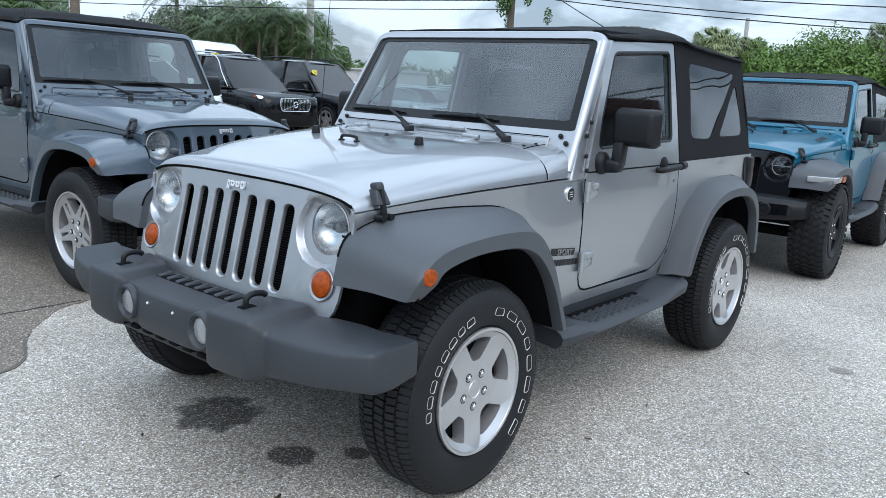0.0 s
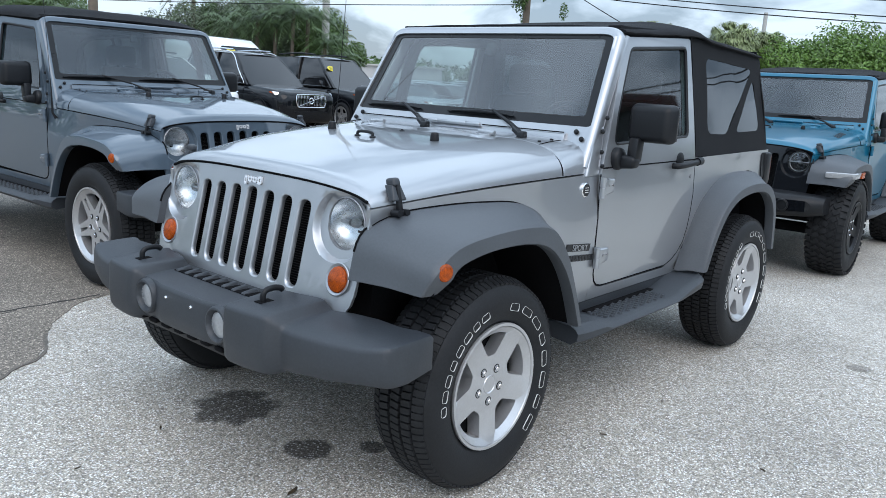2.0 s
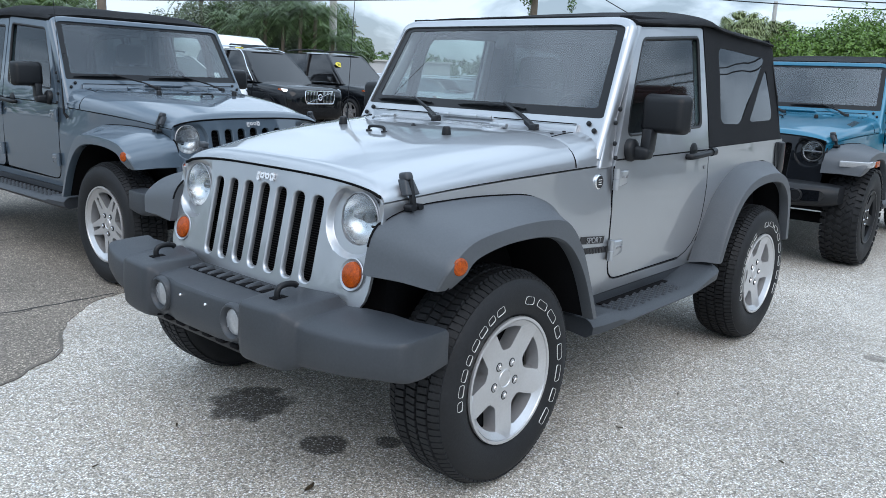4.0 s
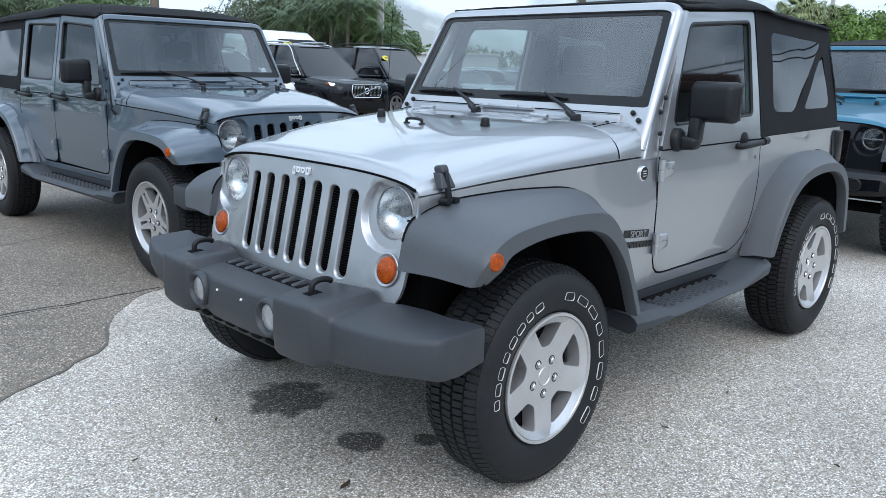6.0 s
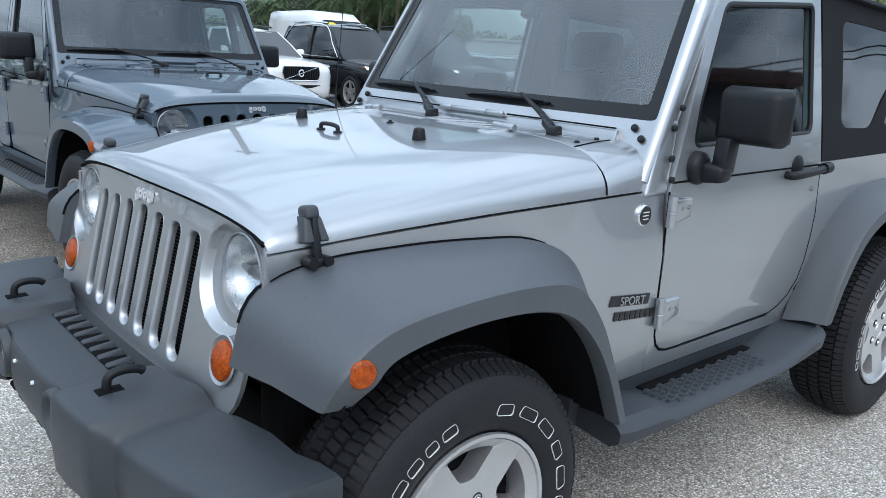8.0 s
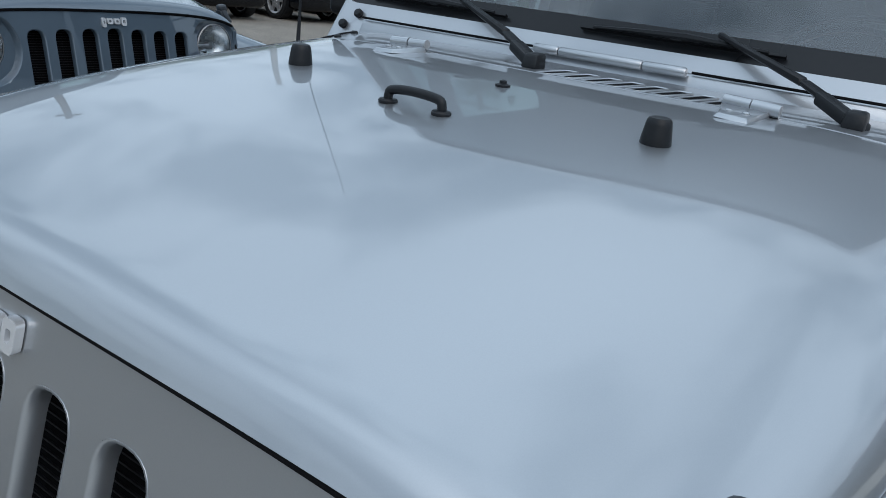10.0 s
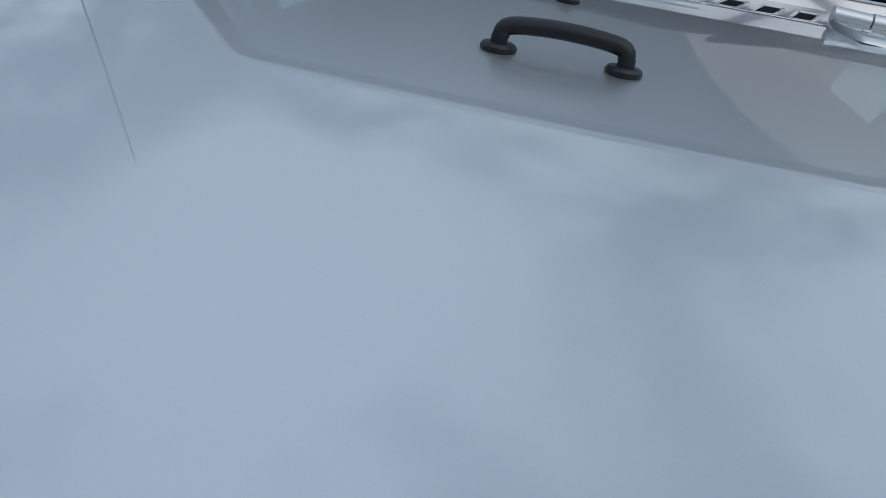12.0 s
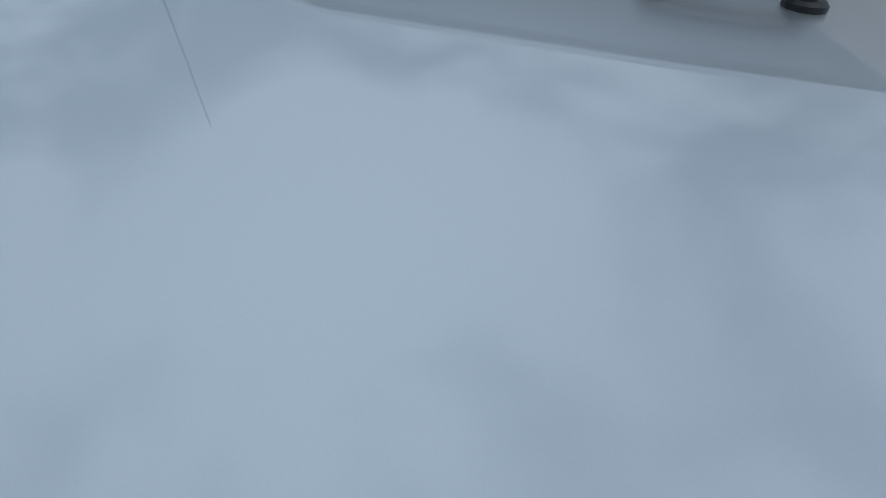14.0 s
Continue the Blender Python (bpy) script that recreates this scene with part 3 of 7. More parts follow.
        lathe(bm, [(0.0895, -0.026), (0.0925, -0.019), (0.0925, -0.014), (0.0895, -0.012), (0.0885, -0.016)], 40, axis="x")
        part("trim_ring", bm, STEEL if not insert_black else BLACK, lamp)
        if not insert_black:
            bm = bmesh.new()
            lathe(bm, [(0.046, -0.012), (0.046, 0.0), (0.043, 0.007), (0.03, 0.014), (0.0, 0.017)], 28, axis="x")
            ts = part("turn_signal", bm, AMBER, grille, "round amber turn signal")
            ts.matrix_local = Matrix.Translation((grille_x(0.531, 0.778) + 0.001, s * 0.531, 0.778)) @ Matrix.Rotation(radians(-14), 4, "Y")
            bm = bmesh.new()
            lathe(bm, [(0.046, -0.008), (0.056, 0.0), (0.058, 0.003), (0.055, 0.005), (0.047, 0.002)], 28, axis="x")
            part("signal_bezel", bm, paint_mat, ts)
    # maker's badge as plain bright shapes
    bm = bmesh.new()
    for c, wd, h in ((-0.043, 0.016, 0.034), (-0.017, 0.024, 0.021), (0.013, 0.024, 0.021), (0.042, 0.022, 0.03)):
        z = 1.053 - (0.005 if h > 0.032 else 0.0)
        pts = [(c + p, z + q) for p, q in rounded([(-wd / 2, -h / 2), (wd / 2, -h / 2), (wd / 2, h / 2), (-wd / 2, h / 2)], 0.007, 4)]
        hole = [(c + p, z + q) for p, q in rounded([(-wd / 5, -h / 5), (wd / 5, -h / 5), (wd / 5, h / 5), (-wd / 5, h / 5)], 0.003, 3)]
        plate(bm, pts, [hole], 0.008, lambda y, z, d: (grille_x(y, z) + 0.009 - d, y, z))
    part("badge", bm, BADGE, grille, "small bright badge of plain shapes")
    return grille


def build_bumper(car, material, sy_hooks=(1, -1)):
    """Full-width moulded bumper with raised shoulders, fog lamps and tow hooks."""
    st = [  # y, front x, back x, bottom z, top z
        (0.0, 0.704, 0.50, 0.500, 0.672), (0.13, 0.703, 0.50, 0.500, 0.672), (0.17, 0.698, 0.50, 0.500, 0.672), (0.19, 0.692, 0.50, 0.500, 0.672), (0.268, 0.690, 0.50, 0.499, 0.673), (0.278, 0.692, 0.50, 0.498, 0.676),
        (0.290, 0.708, 0.49, 0.493, 0.692), (0.298, 0.719, 0.49, 0.489, 0.701), (0.310, 0.726, 0.49, 0.488, 0.706), (0.33, 0.729, 0.48, 0.487, 0.708), (0.40, 0.727, 0.47, 0.487, 0.709), (0.480, 0.718, 0.45, 0.488, 0.709), (0.504, 0.712, 0.45, 0.490, 0.707), (0.513, 0.706, 0.45, 0.492, 0.703),
        (0.530, 0.677, 0.44, 0.500, 0.682), (0.537, 0.670, 0.44, 0.503, 0.678), (0.546, 0.667, 0.44, 0.504, 0.677), (0.575, 0.666, 0.44, 0.504, 0.680), (0.62, 0.659, 0.42, 0.508, 0.681), (0.72, 0.642, 0.40, 0.514, 0.680), (0.82, 0.612, 0.40, 0.524, 0.678),
        (0.875, 0.594, 0.38, 0.527, 0.677), (0.905, 0.582, 0.375, 0.529, 0.675), (0.919, 0.570, 0.372, 0.532, 0.674), (0.928, 0.550, 0.372, 0.538, 0.672), (0.932, 0.520, 0.380, 0.550, 0.664)]
    rows = [(-y, *r) for y, *r in reversed(st[1:])] + st
    fall = [(0.0, 0.010), (0.27, 0.010), (0.31, 0.014), (0.50, 0.014), (0.545, 0.022), (0.58, 0.030), (0.80, 0.030), (0.875, 0.020), (0.926, 0.008), (0.94, 0.004)]
    rings = []
    for y, fx, bx, zb, zt in rows:
        h, dz = zt - zb, lerp(fall, abs(y))
        zc = zt - dz
        rings.append([(bx, y, zb + 0.02), (fx - 0.07, y, zb), (fx - 0.035, y, zb + 0.002), (fx - 0.016, y, zb + 0.010), (fx - 0.005, y, zb + 0.026), (fx, y, zb + h * 0.40), (fx - 0.001, y, zb + h * 0.58), (fx - 0.005, y, zc - 0.016),
                      (fx - 0.008, y, zc - 0.006), (fx - 0.014, y, zc), (fx - 0.024, y, zc + dz * 0.22), (max(bx + 0.02, fx - 0.09), y, zc + dz * 0.75), (bx + 0.01, y, zt), (bx, y, zt - 0.012)])
    bm = bmesh.new()
    skin(bm, rings)
    bumper = part("front_bumper", bm, material, car, "", 30)
    # scallops along the lower lip: dark blocks painting their shaded notches
    for k in range(10):
        y = (k - 4.5) * 0.088
        bm = bmesh.new()
        block(bm, (0.664, y, 0.5035), (0.05, 0.052, 0.018), 0.008)
        part("lip_notch_shade", bm, DARK, bumper)
    # dark plate paints the shade of the notches between the ribs
    bm = bmesh.new()
    block(bm, (0.531, 0, 0.6715), (0.062, 0.54, 0.008), 0.002)
    part("step_notch_shade", bm, DARK, bumper)
    # slats of the top step
    for k in range(9):
        y = (k - 4) * 0.062
        bm = bmesh.new()
        hexa(bm, [(0.50, y - 0.014, 0.672), (0.565, y - 0.014, 0.672), (0.565, y + 0.014, 0.672), (0.50, y + 0.014, 0.672)],
             [(0.503, y - 0.010, 0.687), (0.56, y - 0.010, 0.680), (0.56, y + 0.010, 0.680), (0.503, y + 0.010, 0.687)], 0.003, 1)
        part("step_rib", bm, material, bumper)
    bm = bmesh.new()
    hexa(bm, [(0.43, -0.40, 0.60), (0.50, -0.40, 0.60), (0.50, 0.40, 0.60), (0.43, 0.40, 0.60)], [(0.42, -0.40, 0.672), (0.497, -0.40, 0.672), (0.497, 0.40, 0.672), (0.42, 0.40, 0.672)], 0.006)
    part("bumper_back", bm, BLACK, bumper)
    for s in (1, -1):
        c = (0.690, s * 0.236, 0.598)
        bm = bmesh.new()
        lathe(bm, [(0.068, -0.004), (0.067, 0.010), (0.063, 0.018), (0.057, 0.020), (0.052, 0.015), (0.047, 0.004), (0.044, -0.02), (0.06, -0.02)], 32, axis="x")
        fog = part("fog_lamp_bezel", bm, material, bumper)
        fog.location = c
        bm = bmesh.new()
        lathe(bm, [(0.046, -0.010), (0.046, 0.003), (0.038, 0.008), (0.0, 0.012)], 28, axis="x")
        part("fog_lamp", bm, FOG_LENS, fog)
        if s in sy_hooks:
            bm = bmesh.new()
            y, zt = s * 0.392, 0.704
            path = curve([(0.625, y, zt - 0.02), (0.628, y, zt + 0.018), (0.618, y, zt + 0.036), (0.59, y, zt + 0.042), (0.56, y, zt + 0.038), (0.548, y, zt + 0.03)], 14)
            tube(bm, path, 0.0105, 10)
            hook = part("tow_hook", bm, BLACK, bumper, "black steel tow hook")
            # dark block on top paints the shaded slot; no hole is cut
            bm = bmesh.new()
            block(bm, (0.622, y, zt + 0.0005), (0.056, 0.036, 0.006), 0.002)
            part("hook_slot_shade", bm, DARK, hook)
    for y, z in ((-0.09, 0.625), (0.075, 0.625)):
        bm = bmesh.new()
        lathe(bm, [(0.006, -0.004), (0.006, 0.006), (0.004, 0.009), (0.0, 0.010)], 8, axis="x")
        b = part("plate_bolt", bm, CHROME, bumper)
        b.location = (0.698, y, z)
    # lower air dam under the bumper
    bm = bmesh.new()
    block(bm, (0.56, 0, 0.475), (0.16, 0.86, 0.05), 0.02)
    part("skid_valance", bm, BLACK, bumper)
    return bumper


FLARE_F = dict(
    L=[(0.335, 0.788), (0.305, 0.838), (0.245, 0.880), (0.08, 0.906), (-0.118, 0.904), (-0.25, 0.872), (-0.345, 0.80), (-0.425, 0.690), (-0.505, 0.520)],
    U=[(0.405, 0.792), (0.375, 0.875), (0.27, 0.940), (0.08, 0.965), (-0.13, 0.968), (-0.28, 0.942), (-0.385, 0.840), (-0.465, 0.690), (-0.540, 0.520)],
    B=[(0.445, 0.795), (0.400, 0.935), (0.27, 1.000), (0.07, 1.020), (-0.15, 1.020), (-0.33, 1.003), (-0.47, 0.930), (-0.555, 0.770), (-0.600, 0.520)])
FLARE_R = dict(
    L=[(-1.775, 0.560), (-1.850, 0.700), (-1.960, 0.830), (-2.10, 0.905), (-2.30, 0.935), (-2.50, 0.928), (-2.62, 0.880), (-2.70, 0.780), (-2.745, 0.560)],
    U=[(-1.740, 0.560), (-1.815, 0.720), (-1.930, 0.868), (-2.09, 0.955), (-2.30, 0.988), (-2.53, 0.978), (-2.67, 0.918), (-2.755, 0.80), (-2.795, 0.560)],
    B=[(-1.715, 0.548), (-1.800, 0.720), (-1.925, 0.885), (-2.10, 0.990), (-2.30, 1.030), (-2.60, 1.030), (-2.76, 0.985), (-2.85, 0.86), (-2.90, 0.560)])


def build_flare(car, shape, material, sy, body_y, dx=0.0, marker=True, out=0.0, name="fender_flare"):
    n = 41
    L, U, B = (curve([(x, 0, z) for x, z in shape[k]], n) for k in "LUB")
    rings = []
    for i in range(n):
        l, u, b = L[i], U[i], B[i]
        yb = body_y(b.x)
        q = i / (n - 1)
        tuck = 0.035 * max(0, 1 - q * 9) if shape is FLARE_F else 0.0
        yo = 0.936 + out - tuck
        mid = (u + b) / 2
        ring = [(l.x, yo - 0.05, l.z), (l.x, yo - 0.012, l.z - 0.002), (l.x, yo, l.z + 0.004), (l.x + (u.x - l.x) * 0.5, yo - 0.001, l.z + (u.z - l.z) * 0.5),
                (u.x - (u.x - l.x) * 0.07, yo - 0.004, u.z - (u.z - l.z) * 0.07), (u.x, yo - 0.011, u.z), (u.x + (b.x - u.x) * 0.06, yo - 0.030, u.z + (b.z - u.z) * 0.10),
                (mid.x, (yo + yb) / 2, mid.z + 0.006), (b.x, yb + 0.03, b.z + 0.002), (b.x, yb + 0.004, b.z), (b.x + (l.x - b.x) * 0.4, yb, b.z + (l.z - b.z) * 0.4), (l.x + (u.x - l.x) * 0.4, yo - 0.06, l.z + (u.z - l.z) * 0.4)]
        rings.append([(x + dx, y * sy, z) for x, y, z in ring])
    bm = bmesh.new()
    skin(bm, rings)
    fl = part(name, bm, material, car, "", 26)
    # dark joint against the body, and an added dark sheet painting the arch's shade
    bm = bmesh.new()
    tube(bm, [(b.x + dx, sy * (body_y(b.x) + 0.006), b.z + 0.003) for b in B[3:-3]], 0.0042, 6)
    part("flare_joint", bm, DARK, fl)
    bm = bmesh.new()
    skin(bm, [[(p.x + (u.x - p.x) * (0.3 + e) + dx, sy * y, p.z + (u.z - p.z) * (0.3 + e)) for y, e in ((0.50, 0.0), (0.905 + out, 0.0), (0.905 + out, 0.08), (0.50, 0.08))] for p, u in zip(L, U)])
    part("arch_shade", bm, DARK, fl)
    if marker:
        bm = bmesh.new()
        lathe(bm, [(0.029, -0.01), (0.029, 0.003), (0.026, 0.007), (0.018, 0.010), (0.0, 0.011)], 24)
        mk = part("side_marker", bm, AMBER, fl, "round amber side marker")
        mk.matrix_local = Matrix.Translation((0.338 + dx, sy * 0.932, 0.868)) @ Matrix.Rotation(radians(-14 * sy), 4, "Z") @ Matrix.Diagonal((1, sy, 1, 1))
    return fl


def body_side_y(z):
    """Half-width of the tub and doors, leaning in above the belt."""
    return lerp([(0.50, 0.762), (0.70, 0.785), (1.0, 0.788), (1.13, 0.778), (1.30, 0.752), (1.70, 0.682), (1.80, 0.66)], z)


def side_panel(bm, outline, holes, sy, proud=0.0, depth=0.03, lining=False):
    plate(bm, outline, holes, depth, lambda x, z, d: (x, sy * (body_side_y(z) + proud - d), z), 0.22, (), lining)


def build_door(car, paint_mat, x0, x1, sy, front=True, rear_curve=True, belt=1.13, glass=None):
    """A side door with its window frame. x0: leading edge, x1: trailing edge."""
    if front:
        lean = [(x0 - 0.012, 1.125), (x0 - 0.115, 1.34), (x0 - 0.278, 1.695)]
        win = [(x0 - 0.125, 1.222), (x0 - 0.165, 1.345), (x0 - 0.325, 1.648), (x1 + 0.05, 1.69), (x1 + 0.075, 1.245)]
    else:
        lean = [(x0 - 0.004, 1.135), (x0 - 0.006, 1.725)]
        win = [(x0 - 0.06, 1.24), (x0 - 0.055, 1.675), (x1 + 0.075, 1.69), (x1 + 0.075, 1.245)]
    low = [(x1, 0.95), (x1 + 0.006, 0.86), (x1 + 0.022, 0.775), (x1 + 0.055, 0.700), (x1 + 0.10, 0.645), (x1 + 0.156, 0.611), (x1 + 0.22, 0.592)] if rear_curve else [(x1, 0.75), (x1 + 0.01, 0.60)]
    if rear_curve and not front:
        low = [(x1, 1.0), (x1 + 0.026, 0.93), (x1 + 0.095, 0.85), (x1 + 0.195, 0.76), (x1 + 0.295, 0.68), (x1 + 0.375, 0.62), (x1 + 0.44, 0.592)]
    outline = [(x0, 1.10)] + lean + [(x1 + 0.02, 1.738), (x1, 1.730), (x1, belt)] + low + [(x0 - 0.14, 0.590), (x0 - 0.095, 0.592), (x0 - 0.060, 0.601), (x0 - 0.033, 0.622), (x0 - 0.014, 0.657), (x0 - 0.003, 0.72)]
    hole = rounded(win, 0.035, 4)
    bm = bmesh.new()
    side_panel(bm, outline, [hole], sy, 0.004, 0.035)
    door = part("door", bm, paint_mat, car)
    bm = bmesh.new()
    side_panel(bm, [(x, z) for x, z in rounded(win, 0.035, 4)], [], sy, -0.014, 0.004, True)
    g = part("window", bm, [glass or (SMOKED if not front else TINTED), GLASS_INNER], door)
    g.visible_shadow = False
    bm = bmesh.new()
    loop = hole + [hole[0]]
    tube(bm, [(x, sy * (body_side_y(z) - 0.004), z) for x, z in loop], 0.010, 6, False)
    part("window_seal", bm, BLACK, door)
    # dark shut line round the panel
    bm = bmesh.new()
    ring = [p for p in outline if p[1] <= belt + 0.02]
    ring = ring[1:] + ring[:1] if ring[0][1] > 1.05 else ring
    tube(bm, [(x, sy * (body_side_y(z) + 0.0025), z) for x, z in ring], 0.0034, 5)
    part("shut_line", bm, DARK, door)
    # pull handle with its shaft, and the lock
    bm = bmesh.new()
    hz, hx = 1.120, x1 + 0.015
    y = body_side_y(hz)
    lathe(bm, [(0.046, y - 0.006), (0.045, y + 0.002), (0.036, y + 0.006), (0.0, y + 0.007)], 24, (hx + 0.165, 0, hz + 0.006))
    tube(bm, curve([(hx + 0.245, y + 0.004, hz - 0.014), (hx + 0.235, y + 0.034, hz - 0.012), (hx + 0.12, y + 0.042, hz - 0.004), (hx + 0.02, y + 0.042, hz + 0.004)], 12), 0.015, 10)
    tube(bm, [(hx + 0.045, y + 0.04, hz + 0.003), (hx, y + 0.04, hz + 0.006)], 0.021, 12)
    part("door_handle", flip_y(bm) if sy < 0 else bm, BLACK, door)
    bm = bmesh.new()
    lathe(bm, [(0.010, body_side_y(1.045)), (0.010, body_side_y(1.045) + 0.008), (0.0, body_side_y(1.045) + 0.008)], 14, (hx + 0.036, 0, 1.045))
    part("door_lock", flip_y(bm) if sy < 0 else bm, STEEL, door)
    # exposed hinges
    for z in (1.045, 0.735):
        bm = bmesh.new()
        y = body_side_y(z) + 0.006
        hexa(bm, [(x0 + 0.004, y - 0.004, z - 0.042), (x0 - 0.115, y - 0.004, z - 0.030), (x0 - 0.115, y - 0.004, z + 0.034), (x0 + 0.004, y - 0.004, z + 0.042)],
             [(x0 + 0.0, y + 0.018, z - 0.036), (x0 - 0.108, y + 0.006, z - 0.024), (x0 - 0.108, y + 0.006, z + 0.028), (x0 + 0.0, y + 0.018, z + 0.036)], 0.004)
        hinge = part("hinge", flip_y(bm) if sy < 0 else bm, paint_mat, door)
        bm = bmesh.new()
        lathe(bm, [(0.0, z - 0.046), (0.014, z - 0.046), (0.014, z - 0.002), (0.012, z), (0.014, z + 0.002), (0.014, z + 0.046), (0.0, z + 0.047)], 12, (x0 + 0.006, sy * (y + 0.012), 0), "z")
        part("hinge_pin", bm, paint_mat, hinge)
        for dx in (0.045, 0.085):
            bm = bmesh.new()
            lathe(bm, [(0.006, y + 0.004), (0.006, y + 0.016), (0.0, y + 0.017)], 8, (x0 - dx, 0, z + 0.006))
            part("hinge_screw", flip_y(bm) if sy < 0 else bm, STEEL, hinge)
    return door


def build_mirror(car, sy):
    """Wing mirror: round foot on the door, cranked arm, boxy housing."""
    bm = bmesh.new()
    lathe(bm, [(0.050, 0.772), (0.050, 0.792), (0.044, 0.802), (0.03, 0.808), (0.0, 0.81)], 24, (-0.975, 0, 1.163))
    hexa(bm, [(-1.030, 0.780, 1.120), (-0.958, 0.780, 1.118), (-0.966, 0.868, 1.128), (-1.030, 0.868, 1.128)], [(-1.030, 0.780, 1.186), (-0.958, 0.780, 1.186), (-0.968, 0.870, 1.176), (-1.030, 0.870, 1.176)], 0.016, 3)
    hexa(bm, [(-1.040, 0.818, 1.150), (-0.978, 0.818, 1.150), (-0.972, 0.868, 1.150), (-1.040, 0.868, 1.150)], [(-1.060, 0.812, 1.260), (-1.000, 0.812, 1.260), (-0.995, 0.866, 1.260), (-1.060, 0.866, 1.260)], 0.012, 2)
    base = part("mirror_arm", flip_y(bm) if sy < 0 else bm, BLACK, car)
    bm = bmesh.new()
    hexa(bm, [(-1.085, 0.775, 1.236), (-1.005, 0.80, 1.246), (-1.01, 0.985, 1.246), (-1.09, 1.005, 1.236)], [(-1.092, 0.775, 1.412), (-1.012, 0.802, 1.400), (-1.016, 0.98, 1.398), (-1.098, 1.003, 1.412)], 0.026, 4)
    part("mirror_head", flip_y(bm) if sy < 0 else bm, BLACK, base, "black wing mirror housing")
    bm = bmesh.new()
    hexa(bm, [(-1.098, 0.795, 1.252), (-1.092, 0.795, 1.252), (-1.097, 0.99, 1.252), (-1.103, 0.99, 1.252)], [(-1.104, 0.795, 1.398), (-1.098, 0.795, 1.398), (-1.103, 0.988, 1.398), (-1.109, 0.988, 1.398)])
    part("mirror_glass", flip_y(bm) if sy < 0 else bm, CHROME, base)


WS_B, WS_T = Vector((-0.83, 0, 1.297)), Vector((-1.05, 0, 1.690))


def ws_point(y, s, d=0.0):
    """On the windscreen: s from 0 at the foot of the glass to 1 at its top."""
    n = Vector((0.872, 0, 0.489))
    p = WS_B + (WS_T - WS_B) * s - n * d
    return (p.x + 0.02 * (1 - (y / 0.7) ** 2), y, p.z)


def build_windscreen(car, paint_mat):
    outer = rounded([(-0.742, -0.42), (-0.668, -0.42), (-0.645, -0.20), (0.645, -0.20), (0.668, -0.42), (0.742, -0.42), (0.685, 1.072), (-0.685, 1.072)], [0.02, 0.03, 0.03, 0.03, 0.03, 0.02, 0.09, 0.09], 8)
    inner = rounded([(-0.722, -0.012), (0.722, -0.012), (0.672, 1.02), (-0.672, 1.02)], [0.03, 0.03, 0.07, 0.07], 6)
    bm = bmesh.new()
    plate(bm, outer, [inner], 0.05, lambda y, s, d: ws_point(y, s, d - 0.008), 0.05)
    # rolled outer edge of the frame
    bend = rounded([(-0.741, -0.42), (0.741, -0.42), (0.684, 1.070), (-0.684, 1.070)], [0, 0, 0.09, 0.09], 8)
    bend = bend[1:] + bend[:1]
    line = [(a[0] + (b[0] - a[0]) * k / 6, a[1] + (b[1] - a[1]) * k / 6) for a, b in zip(bend, bend[1:]) for k in range(6)] + [bend[-1]]
    rings = []
    for i, (y, s) in enumerate(line):
        a, b = line[max(0, i - 1)], line[min(len(line) - 1, i + 1)]
        t = Vector((b[0] - a[0], (b[1] - a[1]) * 0.45)).normalized()
        rings.append([ws_point(y + t.y * o, s - t.x * o / 0.45, d) for o, d in ((0, -0.0082), (0.007, -0.0076), (0.013, -0.0055), (0.019, -0.001), (0.023, 0.006), (0.025, 0.016), (0.024, 0.036), (0, 0.042))])
    skin(bm, rings)
    ws = part("windscreen_frame", bm, paint_mat, car, "", 60)
    bm = bmesh.new()
    hole = rounded([(-0.672, 0.105), (0.672, 0.105), (0.632, 0.975), (-0.632, 0.975)], 0.03, 6)
    plate(bm, inner, [hole], 0.004, lambda y, s, d: ws_point(y, s, d + 0.0015), 0.3)
    part("glass_border", bm, FRIT, ws)
    bm = bmesh.new()
    plate(bm, inner, [], 0.004, lambda y, s, d: ws_point(y, s, d + 0.004), 0.25, (), True)
    g = part("windscreen_glass", bm, [GLASS, GLASS_INNER], ws)
    g.visible_shadow = False
    bm = bmesh.new()
    hexa(bm, [ws_point(-0.03, 0.80, 0.05), ws_point(0.03, 0.80, 0.05), ws_point(0.03, 0.80, 0.02), ws_point(-0.03, 0.80, 0.02)], [ws_point(-0.025, 0.93, 0.05), ws_point(0.025, 0.93, 0.05), ws_point(0.025, 0.93, 0.012), ws_point(-0.025, 0.93, 0.012)], 0.008)
    part("mirror_mount", bm, BLACK, ws)
    for sy in (1, -1):
        for y, s in ((0.668, -0.078), (0.704, -0.150)):
            bm = bmesh.new()
            lathe(bm, [(0.011, -0.004), (0.011, 0.004), (0.008, 0.008), (0.0, 0.009)], 12, axis="x")
            b = part("frame_bolt", bm, BLACK, ws)
            p = ws_point(sy * y, s, -0.014)
            b.matrix_local = Matrix.Translation(p) @ Matrix.Rotation(radians(-29), 4, "Y")
        for k in range(4):
            bm = bmesh.new()
            z = (1.135, 1.195, 1.280, 1.338)[k]
            lathe(bm, [(0.010, -0.004), (0.010, 0.004), (0.007, 0.007), (0.0, 0.008)], 12)
            b = part("hinge_bolt", flip_y(bm) if sy < 0 else bm, BLACK, ws)
            b.location = (-0.842 - max(0, k - 1) * 0.028, sy * (body_side_y(z) + 0.008 if k < 2 else 0.752 + 0.004), z)
